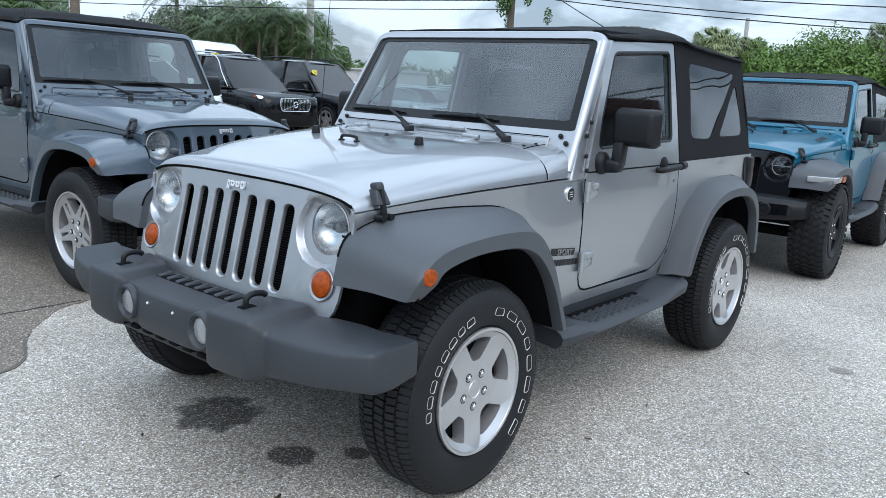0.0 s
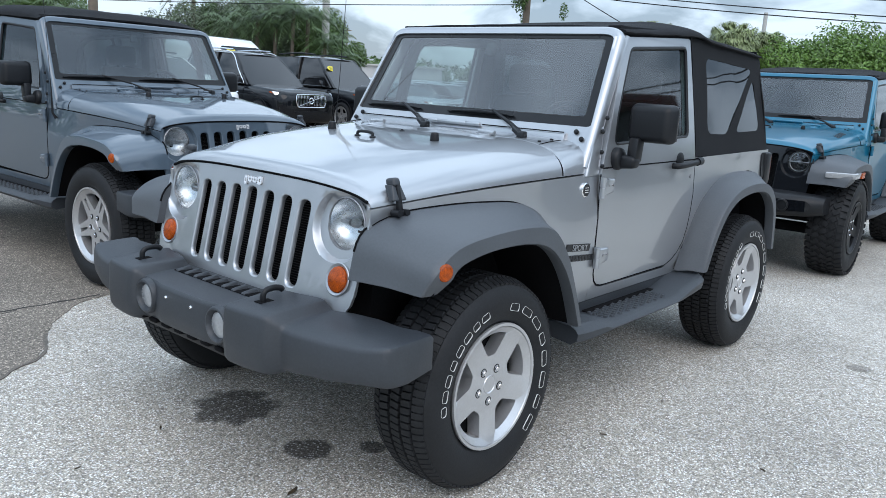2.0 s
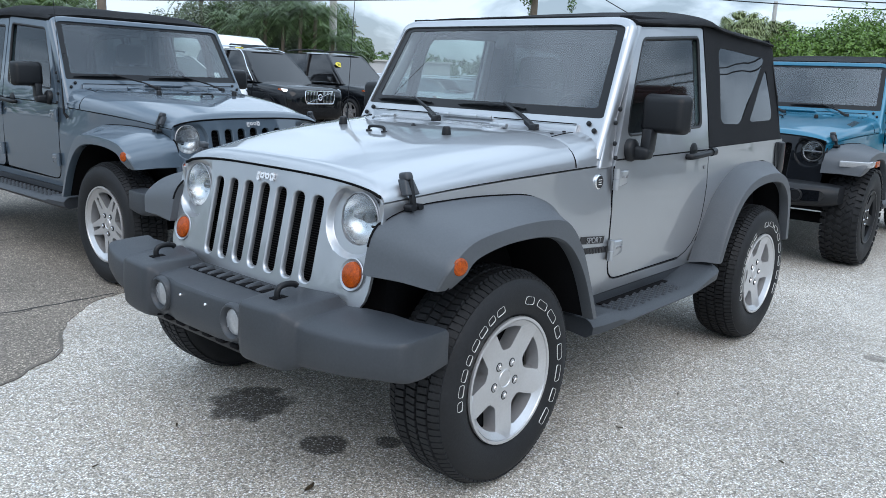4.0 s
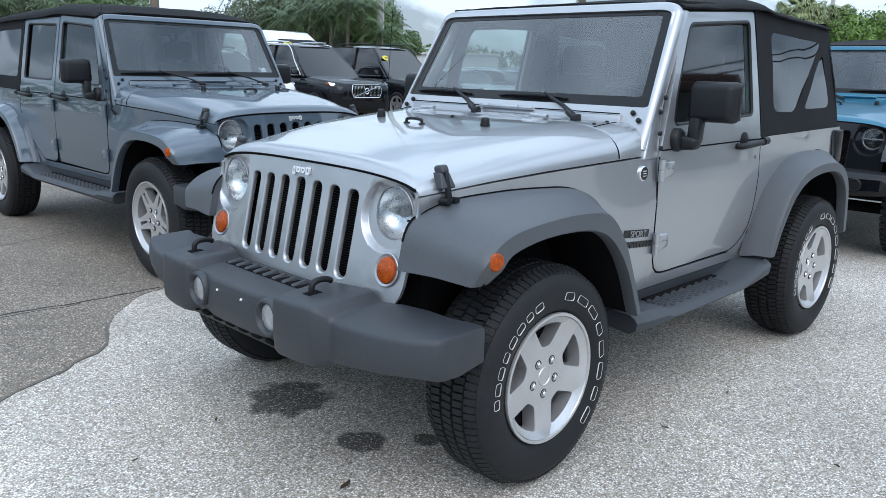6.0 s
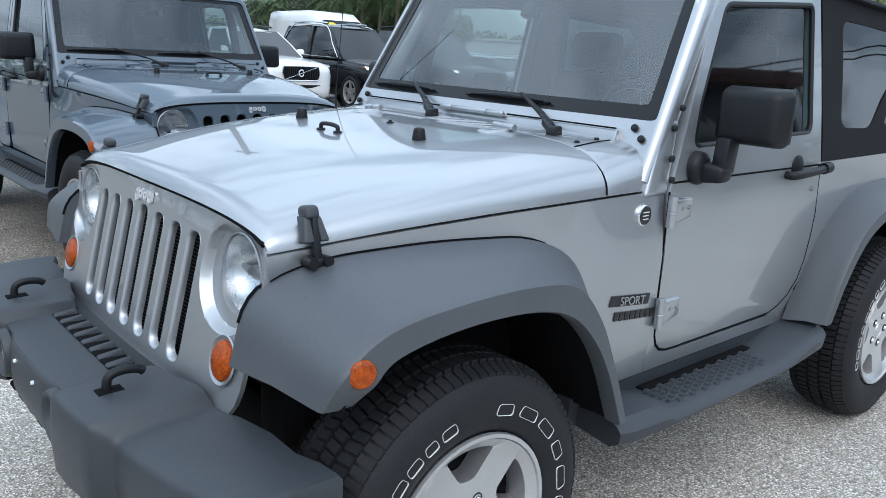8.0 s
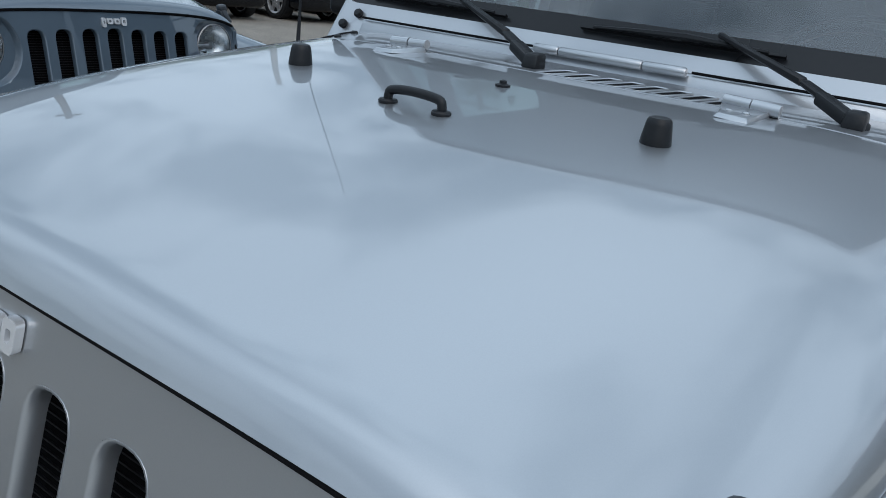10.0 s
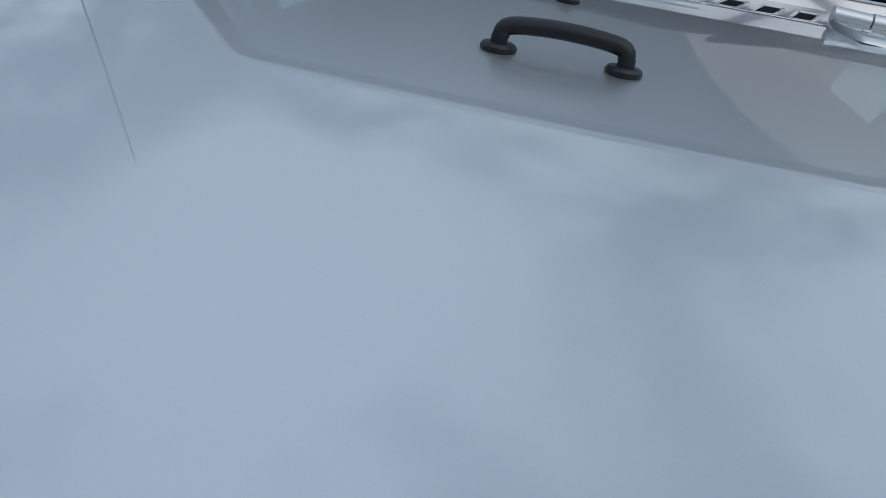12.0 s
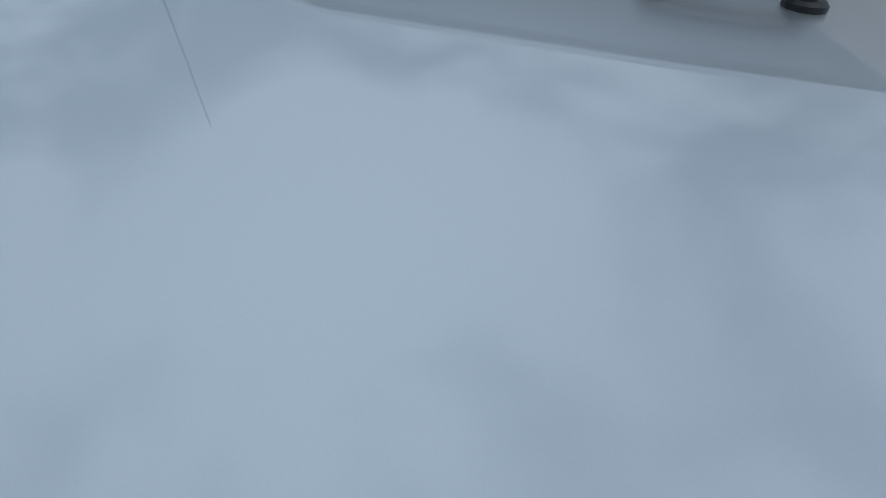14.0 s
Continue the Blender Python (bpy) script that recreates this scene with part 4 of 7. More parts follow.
    # A pillar sides down to the cowl
    for sy in (1, -1):
        bm = bmesh.new()
        hexa(bm, [(-0.86, 0.70, 1.09), (-0.742, 0.70, 1.09), (-0.735, 0.776, 1.09), (-0.838, 0.778, 1.09)],
             [(-0.93, 0.68, 1.30), (-0.832, 0.70, 1.30), (-0.829, 0.744, 1.30), (-0.905, 0.747, 1.30)], 0.010, 3)
        hexa(bm, [(-0.93, 0.68, 1.29), (-0.868, 0.70, 1.29), (-0.862, 0.740, 1.29), (-0.905, 0.742, 1.29)],
             [(-1.15, 0.64, 1.700), (-1.110, 0.66, 1.705), (-1.108, 0.692, 1.705), (-1.15, 0.694, 1.700)], 0.006)
        part("pillar", flip_y(bm) if sy < 0 else bm, paint_mat, ws)
    return ws


def build_cowl(car, paint_mat):
    xs = [-0.592, -0.60, -0.62, -0.64, -0.66, -0.68, -0.70, -0.72, -0.76, -0.80, -0.85]
    vs = [math.sin(t) for t in np.linspace(-math.pi / 2, math.pi / 2, 33)]

    def spot(x, v):
        w = lerp(SEAM_Y, x)
        y = v * w
        k = 6.5 + 4.0 * max(0.0, min(1.0, (-0.605 - x) / 0.11))
        base = 1.099 + (lerp(CREST, -0.6) - 1.099) * (1 - min(1.0, abs(v)) ** k) ** (1 / 2.3)
        rise = 0.016 * max(0, (-0.60 - x)) / 0.25
        return (x, y, base - (0.010 if x > -0.598 else 0.004) + rise if abs(v) < 0.9999 else lerp(SEAM_Z, x))
    bm = bmesh.new()
    slab(bm, spot, xs, vs, 0.008)
    cowl = part("cowl", bm, paint_mat, car, "", 50)
    # air intake louvres: dark plates painting the shaded slots, with a pressed lip
    for k in range(8):
        y = 0.262 - k * 0.044
        z = [spot(x, y / lerp(SEAM_Y, x))[2] for x in (-0.612, -0.682)]
        loop = rounded([(-0.608, y - 0.008), (-0.608, y + 0.018), (-0.682, y + 0.044), (-0.682, y + 0.018)], 0.006, 3)
        zz = lambda x: z[0] + (z[1] - z[0]) * (-0.612 - x) / 0.07
        bm = bmesh.new()
        plate(bm, loop, [], 0.004, lambda x, q, d: (x, q, zz(x) + 0.002 - d))
        slot = part("vent_slot_shade", bm, DARK, cowl)
        bm = bmesh.new()
        tube(bm, [(x, q, zz(x) + 0.002) for x, q in loop + [loop[0]]], 0.0024, 6, False)
        part("vent_lip", bm, paint_mat, slot)
    for sy in (1, -1):
        # seam of the corner panel, cowl screws
        bm = bmesh.new()
        tube(bm, [Vector(spot(x, sy * y / lerp(SEAM_Y, x))) + Vector((0, 0, 0.0005)) for x, y in ((-0.600, 0.606), (-0.65, 0.613), (-0.70, 0.620), (-0.745, 0.626))], 0.0022, 6)
        part("panel_seam", bm, DARK, cowl)
        for x, y in ((-0.645, 0.585), (-0.715, 0.60)):
            bm = bmesh.new()
            lathe(bm, [(0.008, -0.002), (0.0085, 0.002), (0.006, 0.005), (0.0, 0.0055)], 12, axis="z")
            b = part("cowl_screw", bm, BLACK, cowl)
            b.location = spot(x, sy * y / lerp(SEAM_Y, x))
        # hood hinges
        bm = bmesh.new()
        z = hood_z(-0.56, 0.36)
        tube(bm, [(-0.594, sy * 0.296, z + 0.016), (-0.594, sy * 0.338, z + 0.014)], 0.0095, 14)
        tube(bm, [(-0.594, sy * 0.340, z + 0.014), (-0.594, sy * 0.383, z + 0.012)], 0.0105, 14)
        hexa(bm, [(-0.59, sy * 0.290, z - 0.002), (-0.505, sy * 0.310, z - 0.002), (-0.505, sy * 0.362, z - 0.005), (-0.59, sy * 0.374, z - 0.006)], [(-0.588, sy * 0.296, z + 0.012), (-0.512, sy * 0.315, z + 0.0045), (-0.512, sy * 0.357, z + 0.003), (-0.588, sy * 0.368, z + 0.010)], 0.002)
        for y in (0.322, 0.348):
            lathe(bm, [(0.006, z + 0.002), (0.006, z + 0.0075), (0.004, z + 0.0095), (0.0, z + 0.0097)], 8, (-0.540, sy * y, 0), "z")
        part("hood_hinge", bm, paint_mat, cowl)
    # gap between the hood's rear corner and the cowl side
    for sy in (1, -1):
        bm = bmesh.new()
        tube(bm, [Vector(spot(-0.597, sy * v)) + Vector((0, sy * 0.002, 0.006 * (1 - v) + 0.004)) for v in np.sin(np.linspace(1.22, math.pi / 2, 14))], 0.0022, 6)
        part("hood_seam", bm, DARK, cowl)
    # folding windscreen hinge bars along the glass foot
    bm = bmesh.new()
    for y0, y1 in ((-0.148, -0.092), (-0.090, 0.086), (0.088, 0.171)):
        tube(bm, [(-0.757, y0, 1.267), (-0.757, y0 + 0.003, 1.267), (-0.757, y1 - 0.003, 1.267), (-0.757, y1, 1.267)], [0.0075, 0.0095, 0.0095, 0.0075], 12)
    part("hinge_bar", bm, paint_mat, cowl)
    bm = bmesh.new()
    hexa(bm, [(-0.78, -0.632, 1.215), (-0.752, -0.632, 1.215), (-0.752, 0.632, 1.215), (-0.78, 0.632, 1.215)], [(-0.80, -0.628, 1.266), (-0.771, -0.628, 1.266), (-0.771, 0.628, 1.266), (-0.80, 0.628, 1.266)], 0.006)
    part("cowl_rail", bm, paint_mat, cowl)
    for y0, y1 in ((-0.626, -0.155), (0.178, 0.626)):
        bm = bmesh.new()
        tube(bm, [(-0.7675, y0, 1.268), (-0.7675, y1, 1.268)], 0.0026, 6)
        part("rail_joint", bm, DARK, cowl)
    bm = bmesh.new()
    tube(bm, [Vector(spot(-0.600, v)) + Vector((0, 0, 0.0015)) for v in np.linspace(-0.97, 0.97, 60)], 0.0032, 6)
    part("cowl_lip", bm, paint_mat, cowl)
    for (y0, y1) in ((0.47, 0.12), (-0.10, -0.46)):
        # wiper: pivot, arm, blade lying on the glass
        bm = bmesh.new()
        p = Vector((-0.668, y0 + 0.006, hood_z(-0.6, y0) + 0.006))
        t = Vector(ws_point(y1 + 0.08, 0.075, -0.025))
        d = (t - p).normalized()
        hexa(bm, [p + Vector((0.022, -0.018, -0.008)), p + Vector((0.022, 0.018, -0.008)), p + Vector((-0.02, 0.018, -0.008)), p + Vector((-0.02, -0.018, -0.008))],
             [p + Vector((0.015, -0.015, 0.02)), p + Vector((0.015, 0.015, 0.02)), p + Vector((-0.02, 0.015, 0.022)), p + Vector((-0.02, -0.015, 0.022))], 0.006)
        m = p.lerp(t, 0.35) + Vector((0, 0, 0.012))
        side = d.cross(Vector((0, 0, 1))).normalized() * 0.0135
        for a, b, ra, rb in ((p + Vector((0, 0, 0.006)), m, 1.0, 0.9), (m, t, 0.75, 0.45)):
            hexa(bm, [a - side * ra - Vector((0, 0, 0.007)), a + side * ra - Vector((0, 0, 0.007)), a + side * ra + Vector((0, 0, 0.007)), a - side * ra + Vector((0, 0, 0.007))],
                 [b - side * rb - Vector((0, 0, 0.005)), b + side * rb - Vector((0, 0, 0.005)), b + side * rb + Vector((0, 0, 0.005)), b - side * rb + Vector((0, 0, 0.005))], 0.003, 1)
        k0, k1 = p - d * 0.020, p + d * 0.075
        up = Vector((0, 0, 0.011))
        hexa(bm, [k0 - side * 1.15 - up, k0 + side * 1.15 - up, k0 + side * 1.1 + up, k0 - side * 1.1 + up], [k1 - side * 1.25 - up * 0.4, k1 + side * 1.25 - up * 0.4, k1 + side * 1.15 + up * 1.5, k1 - side * 1.15 + up * 1.5], 0.005, 2)
        arm = part("wiper_arm", bm, BLACK, cowl)
        bm = bmesh.new()
        a, b = y1 - 0.20, y1 + 0.20
        rings = []
        for k in range(9):
            yk = a + (b - a) * k / 8
            rings.append([ws_point(yk, 0.036, -0.002), ws_point(yk, 0.046, -0.002), ws_point(yk, 0.046, -0.012), ws_point(yk, 0.036, -0.012)])
        skin(bm, rings)
        # sprung bridge with its claws
        tube(bm, [ws_point(yk, 0.044, lift) for yk, lift in ((a + 0.03, -0.013), (a + 0.10, -0.020), (y1 + 0.02, -0.027), (b - 0.10, -0.020), (b - 0.03, -0.013))], [0.003, 0.0045, 0.007, 0.0045, 0.003], 6)
        for yk in (a + 0.10, a + 0.16, b - 0.16, b - 0.10):
            tube(bm, [ws_point(yk - 0.028, 0.042, -0.011), ws_point(yk, 0.044, -0.019), ws_point(yk + 0.028, 0.042, -0.011)], 0.0032, 5)
        part("wiper_blade", bm, BLACK, arm)
    return cowl


def build_soft_top(car, x_door, dxr, windows):
    """Canvas roof, side curtains with clear windows, and the sloping back."""
    prof = [(-2.80 + dxr, 1.735), (-2.72 + dxr, 1.748), (-2.40 + dxr, 1.768), (-2.06, 1.786), (-1.96, 1.800), (-1.90, 1.822), (-1.80, 1.823), (-1.5, 1.790), (-1.25, 1.760), (-1.09, 1.744)]
    if dxr:
        prof = [(-2.80 + dxr, 1.788), (-2.72 + dxr, 1.800), (-2.40 + dxr, 1.822), (-1.90, 1.846), (-1.5, 1.838), (-1.25, 1.806), (-1.09, 1.754)]
    xs = list(np.linspace(-2.80 + dxr, -1.085, 40))
    vs = [math.sin(t) for t in np.linspace(-math.pi / 2, math.pi / 2, 27)]

    def spot(x, v):
        zt = lerp(prof, x)
        low = lerp([(-2.80 + dxr, 1.706), (-2.36 + dxr, 1.722), (-2.04, 1.736), (-1.92, 1.752), (-1.80, 1.750), (-1.085, 1.712)], x)
        q = abs(v)
        sag = 0.006 * math.sin(x * 9) * (1 - q * q) + 0.004 * noise.noise((x * 6, v * 4, 1.0))
        return (x, v * 0.705, low + (zt - low) * (1 - q ** 5) ** 0.5 + sag)
    bm = bmesh.new()
    slab(bm, spot, xs, vs, 0.012)
    top = part("soft_top", bm, FABRIC, car, "", 60)
    xr = -2.90 + dxr
    for sy in (1, -1):
        bm = bmesh.new()
        hexa(bm, [(-1.10, sy * 0.60, 1.700), (-1.10, sy * 0.672, 1.700), (-2.78 + dxr, sy * 0.668, 1.690), (-2.78 + dxr, sy * 0.60, 1.690)], [(-1.10, sy * 0.60, 1.745), (-1.10, sy * 0.672, 1.745), (-2.78 + dxr, sy * 0.668, 1.722), (-2.78 + dxr, sy * 0.60, 1.735)], 0.004, 1)
        hexa(bm, [(-1.12, sy * 0.60, 1.730), (-1.12, sy * 0.672, 1.730), (x_door - 0.10, sy * 0.668, 1.730), (x_door - 0.10, sy * 0.60, 1.730)], [(-1.12, sy * 0.60, 1.748), (-1.12, sy * 0.672, 1.742), (x_door - 0.10, sy * 0.668, 1.775), (x_door - 0.10, sy * 0.60, 1.790)], 0.003, 1)
        part("roof_side_rail", bm, FABRIC, top)
        bm = bmesh.new()
        outline = [(x_door - 0.012, 1.142), (x_door - 0.012, 1.748), (-2.4 + dxr, 1.728), (-2.775 + dxr, 1.712), (-2.81 + dxr, 1.68), (xr + 0.02, 1.22), (xr + 0.005, 1.152)]
        holes = [rounded(w, 0.055, 5) for w in windows]

        def lay(x, z, d):
            ripple = 0.006 * noise.noise((x * 7, z * 5, 3.0))
            return (x, sy * (body_side_y(z) + 0.004 + ripple - 0.012 * d), z)
        plate(bm, outline, holes, 1.0, lay, 0.12)
        side = part("side_curtain", bm, FABRIC, top)
        for w in windows:
            bm = bmesh.new()
            plate(bm, rounded(w, 0.055, 5), [], 1.0, lambda x, z, d: (x, sy * (body_side_y(z) + 0.001 + 0.004 * noise.noise((x * 4, z * 4, 5.0)) - 0.003 * d), z), 0.12, (), True)
            g = part("vinyl_window", bm, [VINYL, GLASS_INNER], side)
            g.visible_shadow = False
    bm = bmesh.new()
    back = [(-0.68, 1.735), (-0.745, 1.40), (-0.775, 1.152), (0.775, 1.152), (0.745, 1.40), (0.68, 1.735)]
    hole = rounded([(-0.50, 1.25), (0.50, 1.25), (0.46, 1.62), (-0.46, 1.62)], 0.05, 4)
    lay = lambda y, z, d: (lerp([(1.152, xr), (1.66, -2.80 + dxr), (1.70, -2.775 + dxr)], z) + d, y, z)
    plate(bm, back, [hole], 0.012, lay, 0.3)
    part("back_curtain", bm, FABRIC, top)
    bm = bmesh.new()
    plate(bm, hole, [], 0.003, lambda y, z, d: (lay(y, z, 0)[0] + 0.004 + d, y, z), 0.3, (), True)
    g = part("back_window", bm, [SMOKED, GLASS_INNER], top)
    g.visible_shadow = False


def build_step(car, x0, x1, sy):
    """Moulded side step with a studded tread."""
    rings = []
    for x, y0, y1, zb, zt in ((x0, 0.72, 0.915, 0.425, 0.505), (x0 - 0.05, 0.72, 0.930, 0.425, 0.507), (x0 - 0.20, 0.72, 0.938, 0.428, 0.505), (x0 - 0.25, 0.72, 0.94, 0.43, 0.490), (x1 + 0.31, 0.72, 0.94, 0.435, 0.490), (x1 + 0.25, 0.72, 0.94, 0.438, 0.500), (x1 + 0.09, 0.72, 0.94, 0.455, 0.538), (x1 + 0.02, 0.72, 0.938, 0.462, 0.545), (x1 - 0.045, 0.72, 0.918, 0.468, 0.545), (x1 - 0.055, 0.72, 0.908, 0.48, 0.54)):
        rings.append([(x, sy * y, z) for y, z in ((y0, zb + 0.02), (y1 - 0.03, zb), (y1, zb + 0.02), (y1 + 0.003, zt - 0.030), (y1 - 0.010, zt - 0.014), (y1 - 0.036, zt), (y0, zt - 0.006))])
    bm = bmesh.new()
    skin(bm, rings)
    step = part("side_step", bm, PLASTIC, car, "", 30)
    # dark strip on the step paints the shaded gap to the body
    bm = bmesh.new()
    block(bm, ((x0 + x1) / 2, sy * 0.781, 0.4885), (x0 - x1 - 0.56, 0.034, 0.006), 0.001)
    part("step_gap_shade", bm, DARK, step)
    bm = bmesh.new()
    n = int((x0 - x1 - 0.58) / 0.035)
    for k in range(n):
        for j in range(4):
            x, y = x0 - 0.275 - k * 0.035, 0.806 + j * 0.027 + (0.012 if k % 2 else 0)
            hexa(bm, [(x - 0.011, sy * (y - 0.008), 0.489), (x + 0.011, sy * (y - 0.008), 0.489), (x + 0.011, sy * (y + 0.008), 0.489), (x - 0.011, sy * (y + 0.008), 0.489)],
                 [(x - 0.007, sy * (y - 0.005), 0.497), (x + 0.007, sy * (y - 0.005), 0.497), (x + 0.007, sy * (y + 0.005), 0.497), (x - 0.007, sy * (y + 0.005), 0.497)])
    tagged(part("tread_studs", bm, PLASTIC, step), kind="stuff")


def build_seat(car, x, y):
    bm = bmesh.new()
    block(bm, (x + 0.20, y, 0.82), (0.50, 0.48, 0.16), 0.05, None, 3)
    seat = part("seat", bm, SEAT_CLOTH, car)
    bm = bmesh.new()
    hexa(bm, [(x - 0.06, y - 0.24, 0.86), (x + 0.10, y - 0.24, 0.86), (x + 0.10, y + 0.24, 0.86), (x - 0.06, y + 0.24, 0.86)], [(x - 0.22, y - 0.20, 1.40), (x - 0.11, y - 0.20, 1.40), (x - 0.11, y + 0.20, 1.40), (x - 0.22, y + 0.20, 1.40)], 0.045, 3)
    part("backrest", bm, SEAT_CLOTH, seat)
    bm = bmesh.new()
    block(bm, (x - 0.18, y, 1.50), (0.10, 0.26, 0.17), 0.04, None, 3)
    part("headrest", bm, SEAT_CLOTH, seat)


def build_cabin(car, dxr):
    bm = bmesh.new()
    block(bm, (-1.87 + dxr / 2, 0, 0.64), (1.96 - dxr, 1.40, 0.04), 0.01)
    part("cabin_floor", bm, DARK, car)
    for s in (1, -1):
        bm = bmesh.new()
        block(bm, (-1.87 + dxr / 2, s * 0.712, 0.87), (1.98 - dxr, 0.02, 0.50), 0.008)
        part("door_trim", bm, DARK, car)
    bm = bmesh.new()
    block(bm, (-1.02, 0, 1.13), (0.30, 1.40, 0.22), 0.05, None, 3)
    block(bm, (-1.10, 0, 0.95), (0.2, 0.36, 0.3), 0.04)
    part("dashboard", bm, BLACK, car)
    bm = bmesh.new()
    m = Matrix.Translation((-1.30, 0.36, 1.22)) @ Matrix.Rotation(radians(-62), 4, "Y")
    ring = [m @ Vector((0.185 * math.cos(a), 0.185 * math.sin(a), 0)) for a in np.linspace(0, 2 * math.pi, 33)]
    tube(bm, ring, 0.015, 8, False)
    for a in (0.2, math.pi - 0.2, -math.pi / 2):
        tube(bm, [m @ Vector((0, 0, -0.02)), m @ Vector((0.18 * math.cos(a), 0.18 * math.sin(a), 0))], 0.014, 6)
    part("steering_wheel", bm, BLACK, car)
    for y in (0.37, -0.37):
        build_seat(car, -1.72, y)
    bm = bmesh.new()
    block(bm, (-2.35 + dxr, 0, 1.02), (0.16, 1.0, 0.6), 0.05)
    part("rear_bench", bm, SEAT_CLOTH, car)
    bm = bmesh.new()
    for s in (1, -1):
        tube(bm, curve([(-1.02, s * 0.63, 1.25), (-1.16, s * 0.61, 1.66), (-1.5, s * 0.60, 1.69), (-1.95, s * 0.60, 1.69), (-2.5 + dxr, s * 0.60, 1.64), (-2.70 + dxr, s * 0.62, 1.2)], 24), 0.032, 8)
        tube(bm, [(-1.90, s * 0.62, 0.7), (-1.90, s * 0.60, 1.69)], 0.036, 8)
    tube(bm, [(-1.90, -0.6, 1.70), (-1.90, 0.6, 1.70)], 0.036, 8)
    part("roll_bar", bm, FABRIC, car)


def fender_y(x, z):
    """Half-width of the front fender, easing into the doors."""
    k = max(0.0, min(1.0, (-0.42 - x) / 0.40)) * max(0.0, min(1.0, (1.06 - z) / 0.14))
    return (lerp(SEAM_Y, x) + 0.004 + max(0.0, 1.05 - z) * 0.02) * (1 - k) + (body_side_y(z) + 0.003) * k


def off_road_car(m, label, paint_mat, flare_mat, stretch=0.0, four_door=False, wheels=None, newer=False, bumper_mat=None):
    """The boxy four-by-four with canvas roof."""
    car = thing("car", m, label, "car")
    dxr = -stretch
    build_hood(car, paint_mat)
    for sy in (1, -1):
        build_latch(car, sy)
    build_grille(car, BLACK_PAINT if newer else paint_mat, BLACK_PAINT if newer else paint_mat, newer)
    if newer:
        build_steel_bumper(car)
    else:
        build_bumper(car, bumper_mat or PLASTIC)
    build_cowl(car, paint_mat)
    build_windscreen(car, paint_mat)
    front_y = lambda x: lerp(SEAM_Y, x)
    x_last = -2.56 if four_door else -1.815
    for sy in (1, -1):
        # fender side between hood and door
        bm = bmesh.new()
        xs = np.linspace(-0.834, 0.366, 16)
        outline = [(x, lerp(SEAM_Z, x) - 0.006) for x in xs] + [(0.372, 0.84), (0.30, 0.90), (0.05, 0.935), (-0.20, 0.93), (-0.33, 0.88), (-0.44, 0.74), (-0.52, 0.56), (-0.535, 0.535), (-0.834, 0.535)]
        plate(bm, outline, [], 0.02, lambda x, z, d: (x, sy * (fender_y(x, z) - d), z), 0.10)
        part("fender_side", bm, paint_mat, car)
        build_flare(car, FLARE_F, flare_mat, sy, lambda x: front_y(min(0.38, x)) - 0.004 if x < 0.36 else 0.60, 0.0, not newer)
        build_flare(car, FLARE_R, flare_mat, sy, lambda x: 0.775, dxr, False)
        if four_door:
            build_door(car, paint_mat, -0.842, -1.800, sy, True, False)
            build_door(car, paint_mat, -1.808, x_last, sy, False, True)
        else:
            build_door(car, paint_mat, -0.842, x_last, sy, glass=SMOKED if newer else None)
        build_mirror(car, sy)
        # rear quarter over the wheel
        xe = -2.93 + dxr
        bm = bmesh.new()
        foot = [(0.22, 0.586), (0.153, 0.606), (0.095, 0.640), (0.049, 0.697), (0.016, 0.774), (0.0, 0.86), (-0.006, 0.95)]
        if four_door:
            foot = [(0.43, 0.586), (0.365, 0.616), (0.285, 0.676), (0.185, 0.756), (0.085, 0.846), (0.018, 0.926), (-0.006, 1.0)]
        outline = [(x_last - 0.006, 1.138), (xe, 1.152), (xe, 0.62), (-2.84 + dxr, 0.60), (-2.80 + dxr, 0.80), (-2.68 + dxr, 0.93), (-2.45 + dxr, 0.99), (-2.25 + dxr, 0.97), (-2.07 + dxr, 0.90), (-1.92 + dxr, 0.76), (-1.79 + dxr, 0.56), (-1.60 + dxr, 0.548)] + [(x_last + a, b) for a, b in foot]
        side_panel(bm, outline, [], sy, 0.002, 0.03)
        part("rear_quarter", bm, paint_mat, car)
        bm = bmesh.new()
        side_panel(bm, [(-0.837, 0.75), (-0.842, 0.725), (-0.853, 0.652), (-0.872, 0.616), (-0.900, 0.594), (-0.937, 0.585), (-0.985, 0.583), (x_last + (0.42 if four_door else 0.20), 0.581), (-1.76 + dxr, 0.545), (-1.76 + dxr, 0.535), (-0.837, 0.535)], [], sy, 0.003, 0.05)
        part("sill", bm, paint_mat, car)
        bm = bmesh.new()
        side_panel(bm, [(-0.50, 0.531), (-1.76 + dxr, 0.531), (-1.76 + dxr, 0.44), (-0.50, 0.44)], [], sy, 0.001, 0.05)
        part("rocker_guard", bm, PLASTIC, car)
        build_step(car, -0.54, -1.74 + dxr, sy)
        bm = bmesh.new()
        block(bm, (xe + 0.03, sy * 0.755, 1.035), (0.10, 0.09, 0.20), 0.015)
        tl = part("tail_light_box", bm, BLACK, car)
        bm = bmesh.new()
        block(bm, (xe - 0.022, sy * 0.755, 1.035), (0.02, 0.08, 0.17), 0.008)
        part("tail_lens", bm, RED_LENS, tl)
        # inner wheel housings
        for x in (0.0, -2.424 + dxr):
            bm = bmesh.new()
            lo, hi = (-0.48, 0.30) if x == 0 else (x - 0.46, x + 0.52)
            block(bm, ((lo + hi) / 2, sy * 0.50, 0.74), (hi - lo, 0.14, 0.46), 0.05)
            block(bm, ((lo + hi) / 2, sy * 0.62, 0.93), (hi - lo - 0.1, 0.2, 0.02), 0.005)
